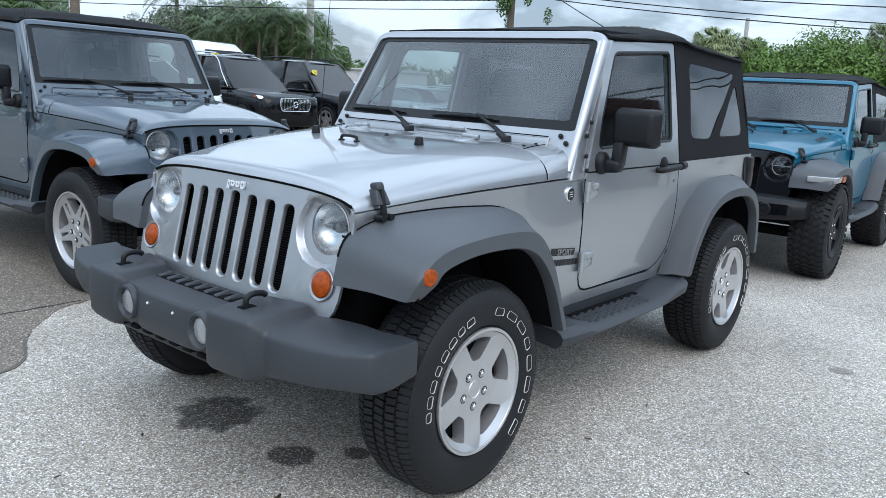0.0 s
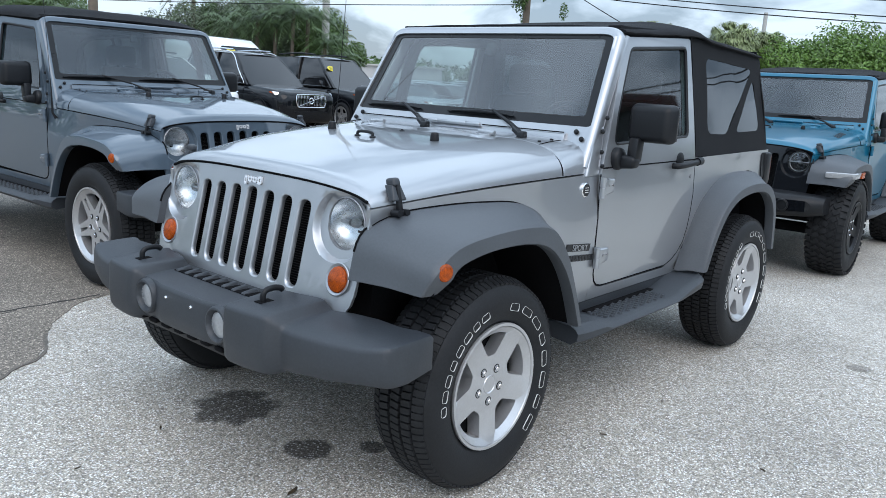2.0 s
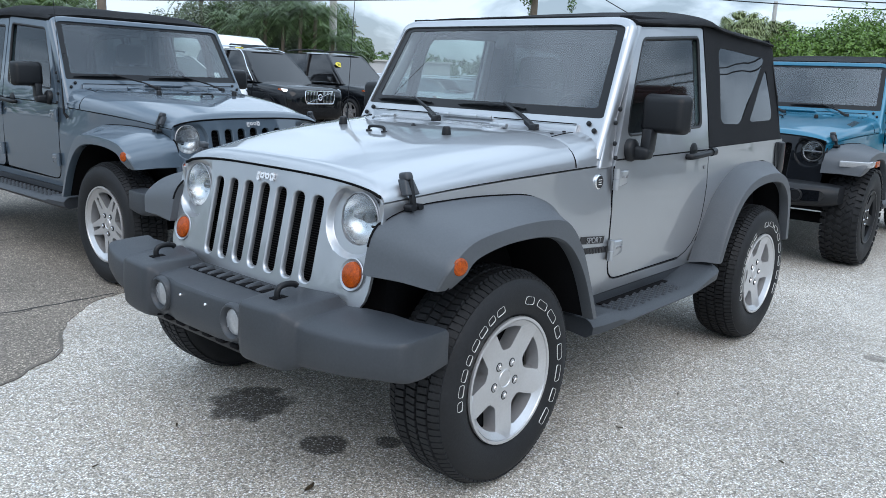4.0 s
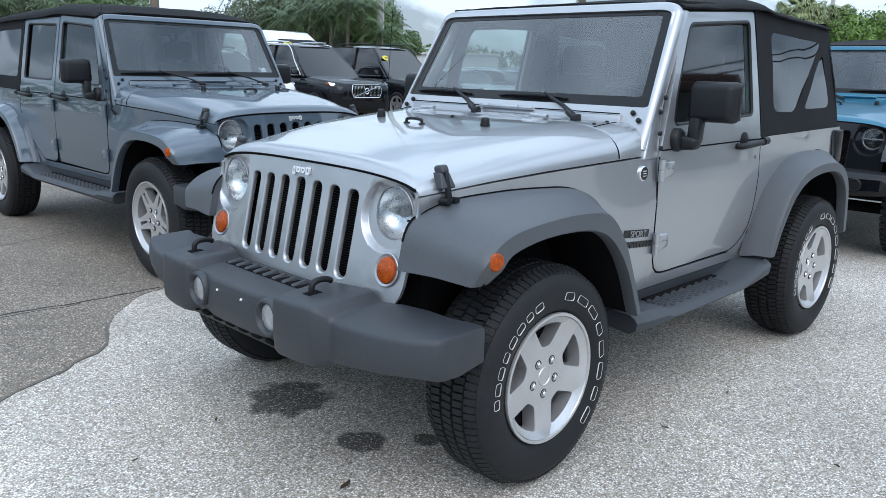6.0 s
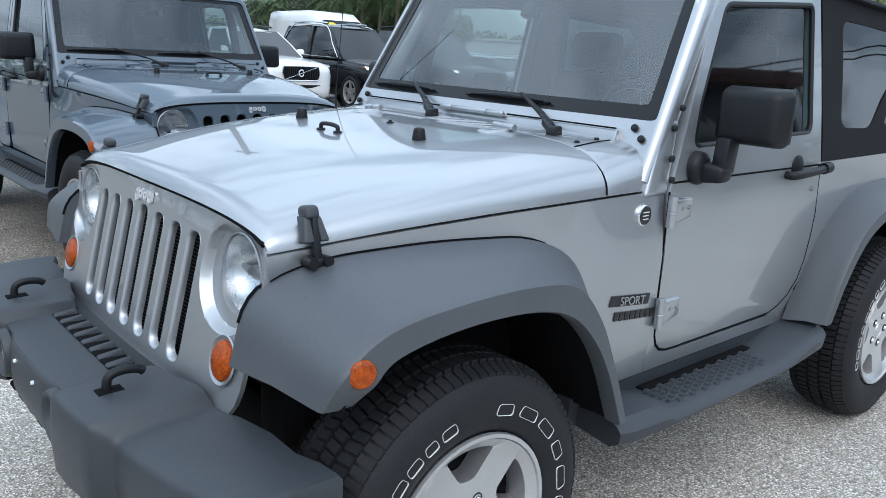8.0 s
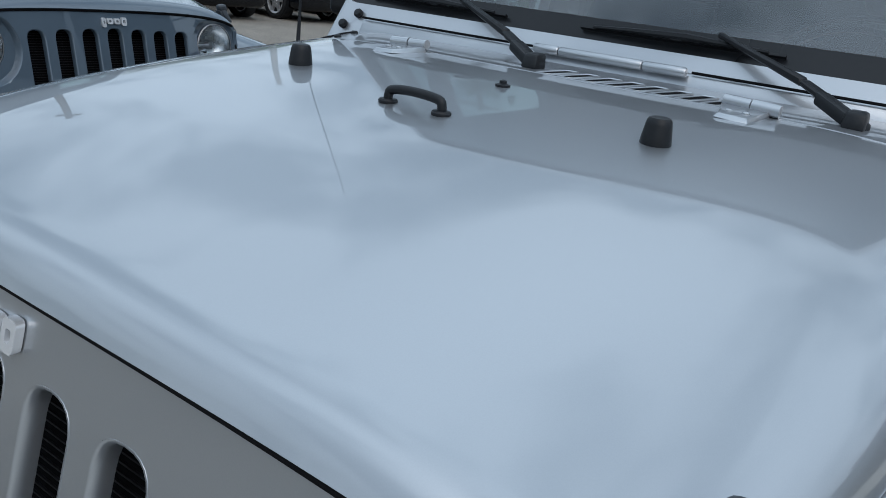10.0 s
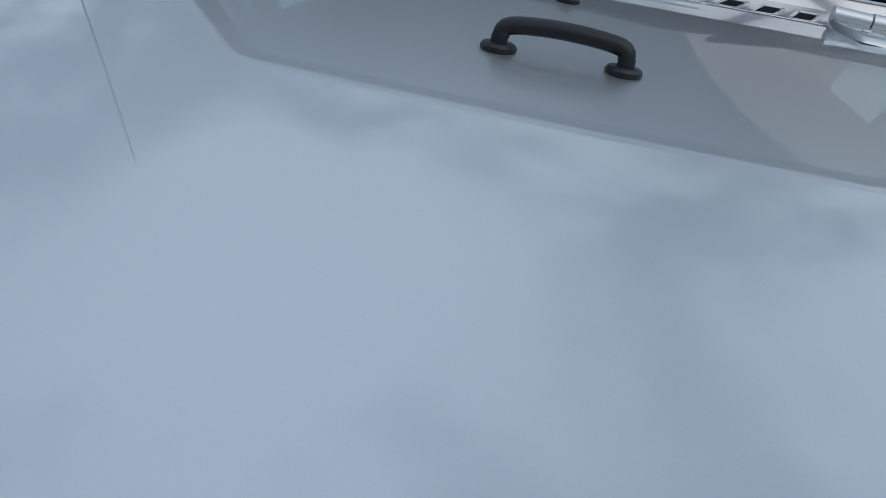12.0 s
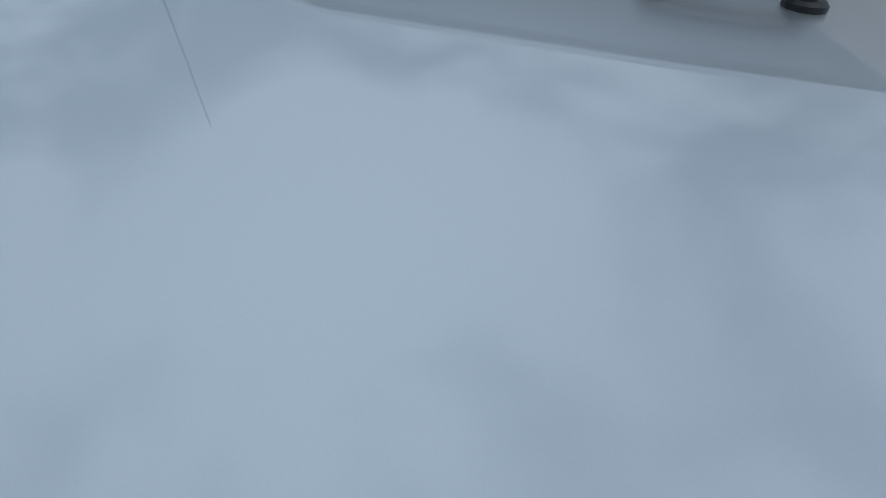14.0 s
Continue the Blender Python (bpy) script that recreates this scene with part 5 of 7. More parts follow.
            part("wheel_housing", bm, DARK, car)
    kw = dict(R=0.395, r=0.232, w=0.255, kind="five", rugged=False, letters=True)
    kw.update(wheels or {})
    for x in (0.0, -2.424 + dxr):
        for sy in (1, -1):
            wheel(car, (x, sy * 0.790, kw["R"]), sy, spin=(36 if x == 0 else 52) * sy, **kw)
    bm = bmesh.new()
    block(bm, (-1.30 + dxr / 2, 0, 0.52), (3.1 + stretch, 1.30, 0.14), 0.03)
    block(bm, (-0.15, 0, 0.80), (0.85, 0.86, 0.36), 0.04)
    tube(bm, [(0, -0.70, 0.36), (0, 0.70, 0.36)], 0.05, 10)
    tube(bm, [(-2.424 + dxr, -0.70, 0.36), (-2.424 + dxr, 0.70, 0.36)], 0.05, 10)
    part("chassis", bm, DARK, car)
    bm = bmesh.new()
    block(bm, (-2.925 + dxr, 0, 0.86), (0.03, 1.53, 0.56), 0.01)
    part("tailgate", bm, paint_mat, car)
    bm = bmesh.new()
    block(bm, (-3.0 + dxr, 0, 0.60), (0.16, 1.60, 0.18), 0.03)
    part("rear_bumper", bm, PLASTIC, car)
    if four_door:
        wins = [[(x_last - 0.08, 1.25), (x_last - 0.08, 1.655), (-2.72 + dxr, 1.635), (-2.78 + dxr, 1.26)]]
    else:
        wins = [[(-1.990, 1.258), (-2.00, 1.655), (-2.68, 1.625), (-2.255, 1.252)], [(-2.375, 1.262), (-2.69, 1.575), (-2.755, 1.268)]]
    build_soft_top(car, x_last, dxr, wins)
    build_cabin(car, dxr)
    # aerial on the right-hand cowl side
    bm = bmesh.new()
    tube(bm, [(-0.72, -0.775, 1.035), (-0.725, -0.795, 1.07), (-0.73, -0.797, 1.30)], [0.013, 0.008, 0.0028], 8)
    tube(bm, [(-0.73, -0.797, 1.28), (-0.78, -0.80, 1.90)], 0.0018, 6)
    part("aerial", bm, BLACK, car, "thin black whip aerial")
    return car


def build_steel_bumper(car):
    rings = []
    for y, fx, bx, zb, zt in ((-0.80, 0.60, 0.40, 0.56, 0.70), (-0.70, 0.70, 0.42, 0.545, 0.71), (-0.45, 0.74, 0.44, 0.53, 0.72), (0, 0.75, 0.44, 0.52, 0.72), (0.45, 0.74, 0.44, 0.53, 0.72), (0.70, 0.70, 0.42, 0.545, 0.71), (0.80, 0.60, 0.40, 0.56, 0.70)):
        rings.append([(bx, y, zb), (fx - 0.05, y, zb), (fx - 0.01, y, zb + 0.03), (fx, y, zt - 0.05), (fx - 0.03, y, zt - 0.01), (fx - 0.06, y, zt), (bx, y, zt)])
    bm = bmesh.new()
    skin(bm, rings)
    bumper = part("front_bumper", bm, BLACK, car, "", 40)
    for s in (1, -1):
        bm = bmesh.new()
        plate(bm, rounded([(s * 0.36, 0.575), (s * 0.70, 0.59), (s * 0.73, 0.63), (s * 0.70, 0.675), (s * 0.36, 0.675)], 0.03, 4), [], 0.02, lambda y, z, d: (lerp([(0, 0.757), (0.45, 0.747), (0.7, 0.707), (0.8, 0.61)], abs(y)) - d, y, z), 0.1)
        inset = part("fog_surround", bm, BLACK_PAINT, bumper)
        bm = bmesh.new()
        lathe(bm, [(0.05, -0.01), (0.05, 0.012), (0.044, 0.018), (0.038, 0.006), (0.0, 0.012)], 24, axis="x")
        f = part("fog_lamp", bm, BLACK, inset)
        f.location = (0.738, s * 0.52, 0.628)
    bm = bmesh.new()
    tube(bm, [(0.60, 0.30, 0.50), (0.70, 0.30, 0.47), (0.66, 0.30, 0.44)], 0.015, 8)
    part("tow_hook", bm, BLACK, bumper)
    for s in (1, -1):
        bm = bmesh.new()
        hexa(bm, [(0.440, s * 0.74, 0.858), (0.352, s * 0.955, 0.858), (0.16, s * 0.966, 0.868), (0.36, s * 0.72, 0.86)], [(0.445, s * 0.74, 0.905), (0.356, s * 0.957, 0.905), (0.165, s * 0.967, 0.912), (0.36, s * 0.72, 0.91)], 0.008)
        part("fender_lamp", bm, FOG_LENS, bumper, "clear daytime lamp in the flare")
        bm = bmesh.new()
        hexa(bm, [(0.22, s * 0.950, 0.862), (0.13, s * 0.950, 0.865), (0.13, s * 0.972, 0.865), (0.22, s * 0.970, 0.862)], [(0.22, s * 0.950, 0.908), (0.13, s * 0.950, 0.91), (0.13, s * 0.973, 0.91), (0.22, s * 0.971, 0.908)])
        part("amber_lens", bm, AMBER, bumper)


# ---- ground ----
def ground_mat(name, light, dark, chip, stains=(), rough=0.85):
    """Stone chips in binder: pale and dark grains, broad wear, and wet-dark oil stains."""
    m = bpy.data.materials.new(name)
    m.use_nodes = True
    n, l = m.node_tree.nodes, m.node_tree.links
    p = n["Principled BSDF"]
    co = n.new("ShaderNodeTexCoord")
    vor, vor2, wear = n.new("ShaderNodeTexVoronoi"), n.new("ShaderNodeTexVoronoi"), n.new("ShaderNodeTexNoise")
    vor.inputs["Scale"].default_value, vor2.inputs["Scale"].default_value = chip, chip * 0.42
    wear.inputs["Scale"].default_value, wear.inputs["Detail"].default_value = 0.9, 8
    for t in (vor, vor2, wear):
        l.new(co.outputs["Object"], t.inputs["Vector"])
    grain = n.new("ShaderNodeSeparateColor")
    l.new(vor.outputs["Color"], grain.inputs[0])
    ramp = n.new("ShaderNodeValToRGB")
    e = ramp.color_ramp.elements
    e[0].position, e[0].color = 0.0, (*[c * 0.42 for c in dark], 1)
    e[1].position, e[1].color = 1.0, (*[min(0.95, c * 2.2) for c in light], 1)
    for pos, c in ((0.18, [c * 0.78 for c in dark]), (0.50, dark), (0.78, [c * 0.86 for c in light]), (0.88, [min(0.95, c * 1.4) for c in light])):
        k = e.new(pos)
        k.color = (*c, 1)
    l.new(grain.outputs[0], ramp.inputs["Fac"])
    # dark gaps between the grains
    gap = n.new("ShaderNodeMapRange")
    gap.inputs["From Min"].default_value, gap.inputs["From Max"].default_value = 0.35, 0.75
    gap.inputs["To Min"].default_value, gap.inputs["To Max"].default_value = 1.0, 0.52
    l.new(vor.outputs["Distance"], gap.inputs["Value"])
    wr = n.new("ShaderNodeMapRange")
    wr.inputs["From Min"].default_value, wr.inputs["From Max"].default_value = 0.3, 0.7
    wr.inputs["To Min"].default_value, wr.inputs["To Max"].default_value = 0.80, 1.16
    l.new(wear.outputs["Fac"], wr.inputs["Value"])
    clump, cr = n.new("ShaderNodeSeparateColor"), n.new("ShaderNodeMapRange")
    l.new(vor2.outputs["Color"], clump.inputs[0])
    cr.inputs["To Min"].default_value, cr.inputs["To Max"].default_value = 0.88, 1.12
    l.new(clump.outputs[1], cr.inputs["Value"])
    both = n.new("ShaderNodeMath")
    both.operation = "MULTIPLY"
    l.new(cr.outputs[0], both.inputs[0])
    l.new(wr.outputs[0], both.inputs[1])
    factor = n.new("ShaderNodeMath")
    factor.operation = "MULTIPLY"
    l.new(gap.outputs[0], factor.inputs[0])
    l.new(both.outputs[0], factor.inputs[1])
    last = factor
    edge = n.new("ShaderNodeTexNoise")
    edge.inputs["Scale"].default_value, edge.inputs["Detail"].default_value = 9, 5
    l.new(co.outputs["Object"], edge.inputs["Vector"])
    # clean pale chips still show through a stain
    clean = n.new("ShaderNodeMapRange")
    clean.inputs["From Min"].default_value, clean.inputs["From Max"].default_value = 0.84, 0.92
    clean.inputs["To Min"].default_value, clean.inputs["To Max"].default_value = 0.0, 0.55
    l.new(grain.outputs[0], clean.inputs["Value"])
    for x, y, r, depth in stains:
        d = n.new("ShaderNodeVectorMath")
        d.operation = "DISTANCE"
        d.inputs[1].default_value = (x, y, 0)
        l.new(co.outputs["Object"], d.inputs[0])
        add = n.new("ShaderNodeMath")
        add.operation = "MULTIPLY_ADD"
        add.inputs[1].default_value = r * 1.1
        l.new(edge.outputs["Fac"], add.inputs[0])
        l.new(d.outputs["Value"], add.inputs[2])
        s = n.new("ShaderNodeMapRange")
        s.interpolation_type = "SMOOTHSTEP"
        s.inputs["From Min"].default_value, s.inputs["From Max"].default_value = r * 1.35, r * 1.62
        s.inputs["To Min"].default_value, s.inputs["To Max"].default_value = depth, 1.0
        l.new(add.outputs[0], s.inputs["Value"])
        k = n.new("ShaderNodeMath")
        k.operation = "MULTIPLY"
        l.new(last.outputs[0], k.inputs[0])
        keep = n.new("ShaderNodeMath")
        keep.operation = "MAXIMUM"
        l.new(s.outputs[0], keep.inputs[0])
        l.new(clean.outputs[0], keep.inputs[1])
        l.new(keep.outputs[0], k.inputs[1])
        last = k
    tone = n.new("ShaderNodeVectorMath")
    tone.operation = "SCALE"
    l.new(ramp.outputs["Color"], tone.inputs[0])
    l.new(last.outputs[0], tone.inputs["Scale"])
    l.new(tone.outputs[0], p.inputs["Base Color"])
    p.inputs["Roughness"].default_value = rough
    bp = n.new("ShaderNodeBump")
    bp.inputs["Strength"].default_value, bp.inputs["Distance"].default_value = 0.6, 0.003
    inv = n.new("ShaderNodeMath")
    inv.operation = "MULTIPLY"
    inv.inputs[1].default_value = -1
    l.new(vor.outputs["Distance"], inv.inputs[0])
    l.new(inv.outputs[0], bp.inputs["Height"])
    l.new(bp.outputs[0], p.inputs["Normal"])
    return m


ASPHALT = ground_mat("chip_asphalt", (0.84, 0.765, 0.66), (0.52, 0.472, 0.405), 165, ((0.26, -0.30, 0.185, 0.24), (0.285, 0.225, 0.10, 0.22), (0.09, 0.39, 0.055, 0.26), (-2.6, 1.55, 0.07, 0.6)))
PATCH = ground_mat("worn_dark_paving", (0.33, 0.285, 0.235), (0.235, 0.205, 0.172), 150)
bm = bmesh.new()
S = 1500.0
lines = [-S, -200, -60, -20, -8, 8, 20, 60, 200, S]
grid = [[bm.verts.new((x, y, 0)) for y in lines] for x in lines]
for i in range(len(lines) - 1):
    for j in range(len(lines) - 1):
        bm.faces.new((grid[i][j], grid[i + 1][j], grid[i + 1][j + 1], grid[i][j + 1]))
tagged(part("ground", bm, ASPHALT), "pale chip asphalt of the sales lot", "ground", kind="structure")
# older, darker paving under the next row, with a ragged edge
bm = bmesh.new()
edge_line = curve([(40, 9.0, 0), (16, 3.6, 0), (7, 1.0, 0), (4, 0.0, 0), (2.6, -0.55, 0), (1.4, -1.02, 0), (0.9, -1.26, 0), (0.62, -1.46, 0), (0.45, -1.76, 0), (0.2, -2.1, 0), (-0.1, -2.28, 0), (-1.0, -2.45, 0), (-4, -2.8, 0), (-14, -3.6, 0), (-40, -5, 0)], 190)
edge_line = [(p.x + 0.014 * noise.noise((p.x * 9, 0, 0)) + 0.012 * noise.noise((p.x * 31, 5, 0)), p.y + 0.020 * noise.noise((p.x * 7, 2, 0)) + 0.012 * noise.noise((p.x * 27, 9, 0))) for p in edge_line]
outline = edge_line + [(-40, -60), (40, -60)]
plate(bm, outline, [], 0.02, lambda x, y, d: (x, y, 0.004 - d))
tagged(part("paving_patch", bm, PATCH), "older darker paving with a ragged cracked edge", "pavement", kind="structure")


# ---- cars of the next row; the same axes ----
def suv(m, label, paint_mat, style="ribbed", sticker=False, length=4.95, height=1.76, rim_kind="five"):
    car = thing("car", m, label, "car", "parked cars of the next row")
    h = height - 1.76
    half = 0.955
    st = [(0.90, 0.60, 0.40, 0.78), (0.88, 0.74, 0.30, 0.87), (0.80, 0.84, 0.25, 0.935), (0.6, 0.91, 0.24, 0.985), (0.3, 0.94, 0.24, 1.02), (0.0, half, 0.24, 1.045), (-0.5, half, 0.24, 1.075), (-1.2, half, 0.24, 1.085), (-2.2, half, 0.24, 1.10), (-3.0, half, 0.25, 1.12), (-3.55, 0.94, 0.28, 1.13), (-3.9, 0.88, 0.36, 1.10), (-4.02, 0.74, 0.45, 0.95)]
    rings = []
    for x, w, zb, zt in st:
        k = zt - zb
        side = [(w * 0.80, zb), (w * 0.96, zb + k * 0.08), (w * 0.985, zb + k * 0.28), (w * 0.995, zb + k * 0.52), (w, zb + k * 0.70), (w * 0.975, zb + k * 0.86), (w * 0.90, zb + k * 0.96), (w * 0.70, zt), (w * 0.30, zt + 0.012)]
        rings.append([(x, y, z) for y, z in side] + [(x, -y, z) for y, z in reversed(side)])
    bm = bmesh.new()
    skin(bm, rings)
    part("body", bm, paint_mat, car, "", 60)
    # glasshouse with curved ends, then roof and pillars
    lo = [(-0.42, 0.80), (-0.55, 0.885), (-3.3, 0.90), (-3.78, 0.78)]
    hi = [(-1.32, 0.60), (-1.42, 0.66), (-3.15, 0.68), (-3.50, 0.58)]
    bm = bmesh.new()
    rings = []
    for s in np.linspace(0, 1, 7):
        z = 1.06 + (1.69 + h - 1.06) * s
        bulge = 0.03 * math.sin(math.pi * s)
        pts = [(a[0] + (b[0] - a[0]) * s, a[1] + (b[1] - a[1]) * s + bulge) for a, b in zip(lo, hi)]
        rings.append([(x, y, z) for x, y in pts] + [(x, -y, z) for x, y in reversed(pts)])
    skin(bm, rings)
    part("glass", bm, WINDOW_BLACK if style != "clear" else SMOKED, car, "dark tinted windows", 30)
    bm = bmesh.new()

    def roof(x, v):
        w = lerp([(-3.56, 0.58), (-3.2, 0.68), (-1.45, 0.675), (-1.26, 0.60)], x)
        rise = lerp([(-3.56, 1.675), (-3.2, 1.725), (-2.3, 1.76), (-1.6, 1.735), (-1.26, 1.68)], x) + h
        return (x, v * w, rise - 0.05 * abs(v) ** 3)
    slab(bm, roof, list(np.linspace(-3.56, -1.26, 14)), list(np.linspace(-1, 1, 11)), 0.05)
    part("roof", bm, paint_mat, car, "", 60)
    for sy in (1, -1):
        for a, b in (((-0.50, 0.845, 1.06), (-1.36, 0.645, 1.69 + h)), ((-2.0, 0.895, 1.07), (-2.1, 0.70, 1.70 + h)), ((-3.55, 0.83, 1.10), (-3.36, 0.65, 1.69 + h))):
            bm = bmesh.new()
            a, b = Vector(a), Vector(b)
            w = 0.05 if a.x > -1 else 0.06
            o = Vector((0, 0.022, 0.0))
            d = Vector((w, 0, 0))
            mid = a.lerp(b, 0.5) + Vector((0, 0.03, 0))
            for p, q in ((a, mid), (mid, b)):
                hexa(bm, [p - d - o, p + d - o, p + d + o, p - d + o], [q - d - o, q + d - o, q + d + o, q - d + o], 0.004, 1)
            part("pillar", flip_y(bm) if sy < 0 else bm, paint_mat if style != "ribbed" else BLACK_PAINT, car)
        bm = bmesh.new()
        tube(bm, curve([(-0.62, 0.905, 1.085), (-2.0, 0.925, 1.105), (-3.45, 0.885, 1.13)], 12), 0.012, 6)
        if style == "ribbed":
            tube(bm, curve([(-0.66, 0.90, 1.10), (-1.0, 0.82, 1.39), (-1.45, 0.705, 1.69 + h), (-2.2, 0.725, 1.735 + h), (-3.1, 0.70, 1.70 + h), (-3.5, 0.80, 1.35), (-3.52, 0.88, 1.13)], 40), 0.012, 6)
        part("window_trim", flip_y(bm) if sy < 0 else bm, CHROME, car)
        bm = bmesh.new()
        tube(bm, curve([(-1.55, 0.60, 1.775 + h), (-2.3, 0.62, 1.80 + h), (-3.2, 0.60, 1.765 + h)], 10), 0.02, 6)
        part("roof_rail", flip_y(bm) if sy < 0 else bm, CHROME if style == "ribbed" else BLACK, car)
        bm = bmesh.new()
        hexa(bm, [(-0.86, 0.90, 1.10), (-0.74, 0.90, 1.10), (-0.72, 1.08, 1.12), (-0.80, 1.09, 1.12)], [(-0.87, 0.93, 1.24), (-0.78, 0.93, 1.23), (-0.76, 1.08, 1.22), (-0.83, 1.09, 1.24)], 0.03, 3)
        part("mirror", flip_y(bm) if sy < 0 else bm, BLACK_PAINT if style != "white" else paint_mat, car)
        # headlight: slanted clear unit with a bright bar
        bm = bmesh.new()
        hexa(bm, [(0.80, 0.54, 0.845), (0.868, 0.54, 0.845), (0.64, 0.925, 0.875), (0.52, 0.90, 0.875)], [(0.76, 0.54, 0.915), (0.848, 0.54, 0.905), (0.56, 0.943, 0.955), (0.46, 0.92, 0.955)], 0.012)
        hl = part("headlight", flip_y(bm) if sy < 0 else bm, REFLECTOR, car)
        bm = bmesh.new()
        hexa(bm, [(0.82, 0.53, 0.865), (0.862, 0.53, 0.865), (0.62, 0.935, 0.905), (0.56, 0.92, 0.905)], [(0.82, 0.53, 0.885), (0.858, 0.53, 0.885), (0.61, 0.938, 0.925), (0.55, 0.925, 0.925)])
        part("lamp_bar", flip_y(bm) if sy < 0 else bm, CHROME, hl)
        bm = bmesh.new()
        hexa(bm, [(0.52, 0.925, 0.900), (0.56, 0.925, 0.900), (0.52, 0.952, 0.915), (0.47, 0.950, 0.915)], [(0.50, 0.925, 0.935), (0.54, 0.925, 0.935), (0.50, 0.952, 0.948), (0.45, 0.950, 0.950)])
        part("side_lamp", flip_y(bm) if sy < 0 else bm, AMBER, hl)
        bm = bmesh.new()
        hexa(bm, [(0.74, 0.60, 0.42), (0.86, 0.60, 0.42), (0.74, 0.86, 0.45), (0.66, 0.84, 0.45)], [(0.74, 0.60, 0.56), (0.878, 0.62, 0.56), (0.76, 0.862, 0.60), (0.66, 0.84, 0.60)], 0.01)
        part("side_intake", flip_y(bm) if sy < 0 else bm, BLACK, car)
        # door joints and handles
        bm = bmesh.new()
        for x in (-0.62, -1.98, -2.75):
            tube(bm, [(x, half * q + 0.001, z) for q, z in ((0.985, 0.46), (0.995, 0.68), (1.0, 0.84), (0.975, 0.975), (0.93, 1.055))], 0.005, 5)
        part("door_joint", flip_y(bm) if sy < 0 else bm, DARK, car)
        for x in (-1.72, -2.52):
            bm = bmesh.new()
            tube(bm, curve([(x, 0.945, 0.93), (x - 0.03, 0.975, 0.932), (x - 0.17, 0.975, 0.936), (x - 0.20, 0.945, 0.938)], 8), 0.013, 6)
            part("door_handle", flip_y(bm) if sy < 0 else bm, CHROME if style == "ribbed" else BLACK, car)
        # wheel arch linings
        for x in (0.0, -2.98):
            bm = bmesh.new()
            lathe(bm, [(0.40, 0.70), (0.40, half + 0.004), (0.385, half + 0.006), (0.36, 0.93), (0.36, 0.70)], 32, (x, 0, 0.40))
            lathe(bm, [(0.39, half - 0.035), (0.0, half - 0.035)], 32, (x, 0, 0.40))
            part("wheel_arch", flip_y(bm) if sy < 0 else bm, BLACK, car)
    for x in (0.0, -2.98):
        for sy in (1, -1):
            wheel(car, (x, sy * 0.865, 0.365), sy, R=0.365, r=0.255, w=0.235, kind=rim_kind, letters=False)
    # grille, badge ring and lower intake
    bm = bmesh.new()
    plate(bm, rounded([(-0.42, 0.62), (0.42, 0.62), (0.47, 0.74), (0.45, 0.90), (-0.45, 0.90), (-0.47, 0.74)], 0.04, 4), [], 0.03, lambda y, z, d: (0.925 - 0.012 * (y / 0.47) ** 2 - 0.12 * max(0, z - 0.78) - d, y, z), 0.2)
    gr = part("grille", bm, DARK, car)
    if style in ("ribbed", "white"):
        for k in range(-9, 10):
            if abs(k) < 2:
                continue
            bm = bmesh.new()
            y = k * 0.046
            tube(bm, [(0.934 - 0.012 * (y / 0.47) ** 2 - 0.12 * max(0, z - 0.78), y, z) for z in (0.65, 0.78, 0.885)], 0.010, 6)
            part("grille_bar", bm, CHROME if style == "ribbed" else BLACK, gr)
        bm = bmesh.new()
        lathe(bm, [(0.052, 0.914), (0.075, 0.914), (0.078, 0.925), (0.064, 0.93), (0.050, 0.925)], 28, (0, 0, 0.765), "x")
        tube(bm, [(0.925, -0.40, 0.64), (0.935, 0, 0.765)], 0.008, 6)
        tube(bm, [(0.935, 0.0, 0.765), (0.915, 0.40, 0.885)], 0.008, 6)
        part("badge_ring", bm, CHROME, gr, "plain bright ring with a diagonal bar")
    bm = bmesh.new()
    loop = rounded([(-0.42, 0.62), (0.42, 0.62), (0.47, 0.74), (0.45, 0.90), (-0.45, 0.90), (-0.47, 0.74)], 0.04, 4)
    tube(bm, [(0.928 - 0.012 * (y / 0.47) ** 2 - 0.12 * max(0, z - 0.78), y, z) for y, z in loop + [loop[0]]], 0.013, 6, False)
    part("grille_frame", bm, CHROME if style != "plain" else BLACK, gr)
    bm = bmesh.new()
    plate(bm, rounded([(-0.52, 0.36), (0.52, 0.36), (0.56, 0.46), (0.50, 0.53), (-0.50, 0.53), (-0.56, 0.46)], 0.03, 3), [], 0.03, lambda y, z, d: (0.915 - 0.012 * (y / 0.47) ** 2 - 0.25 * max(0, 0.48 - z) - d, y, z), 0.2)
    part("lower_intake", bm, BLACK, car)
    if sticker:
        add_sticker(car, (-0.99, -0.49, 1.55), "2017")
    return car


def add_sticker(car, at, words):
    """Yellow oval price sticker on the windscreen, with its year."""
    m = Matrix.Translation(at) @ Matrix.Rotation(radians(16), 4, "Z") @ Matrix.Rotation(radians(-42), 4, "Y") @ Matrix.Rotation(radians(90), 4, "Z") @ Matrix.Rotation(radians(90), 4, "X")
    bm = bmesh.new()
    plate(bm, [(0.19 * math.cos(a), 0.085 * math.sin(a)) for a in np.linspace(0, 2 * math.pi, 28, endpoint=False)], [], 0.004, lambda x, y, d: m @ Vector((x, y, 0.002 - d)))
    st = part("sticker", bm, YELLOW, car, "yellow oval sticker")
    if words:
        lettering("year", words, st, m @ Matrix.Translation((0, -0.035, 0.004)), 0.10, DECAL_BLACK)


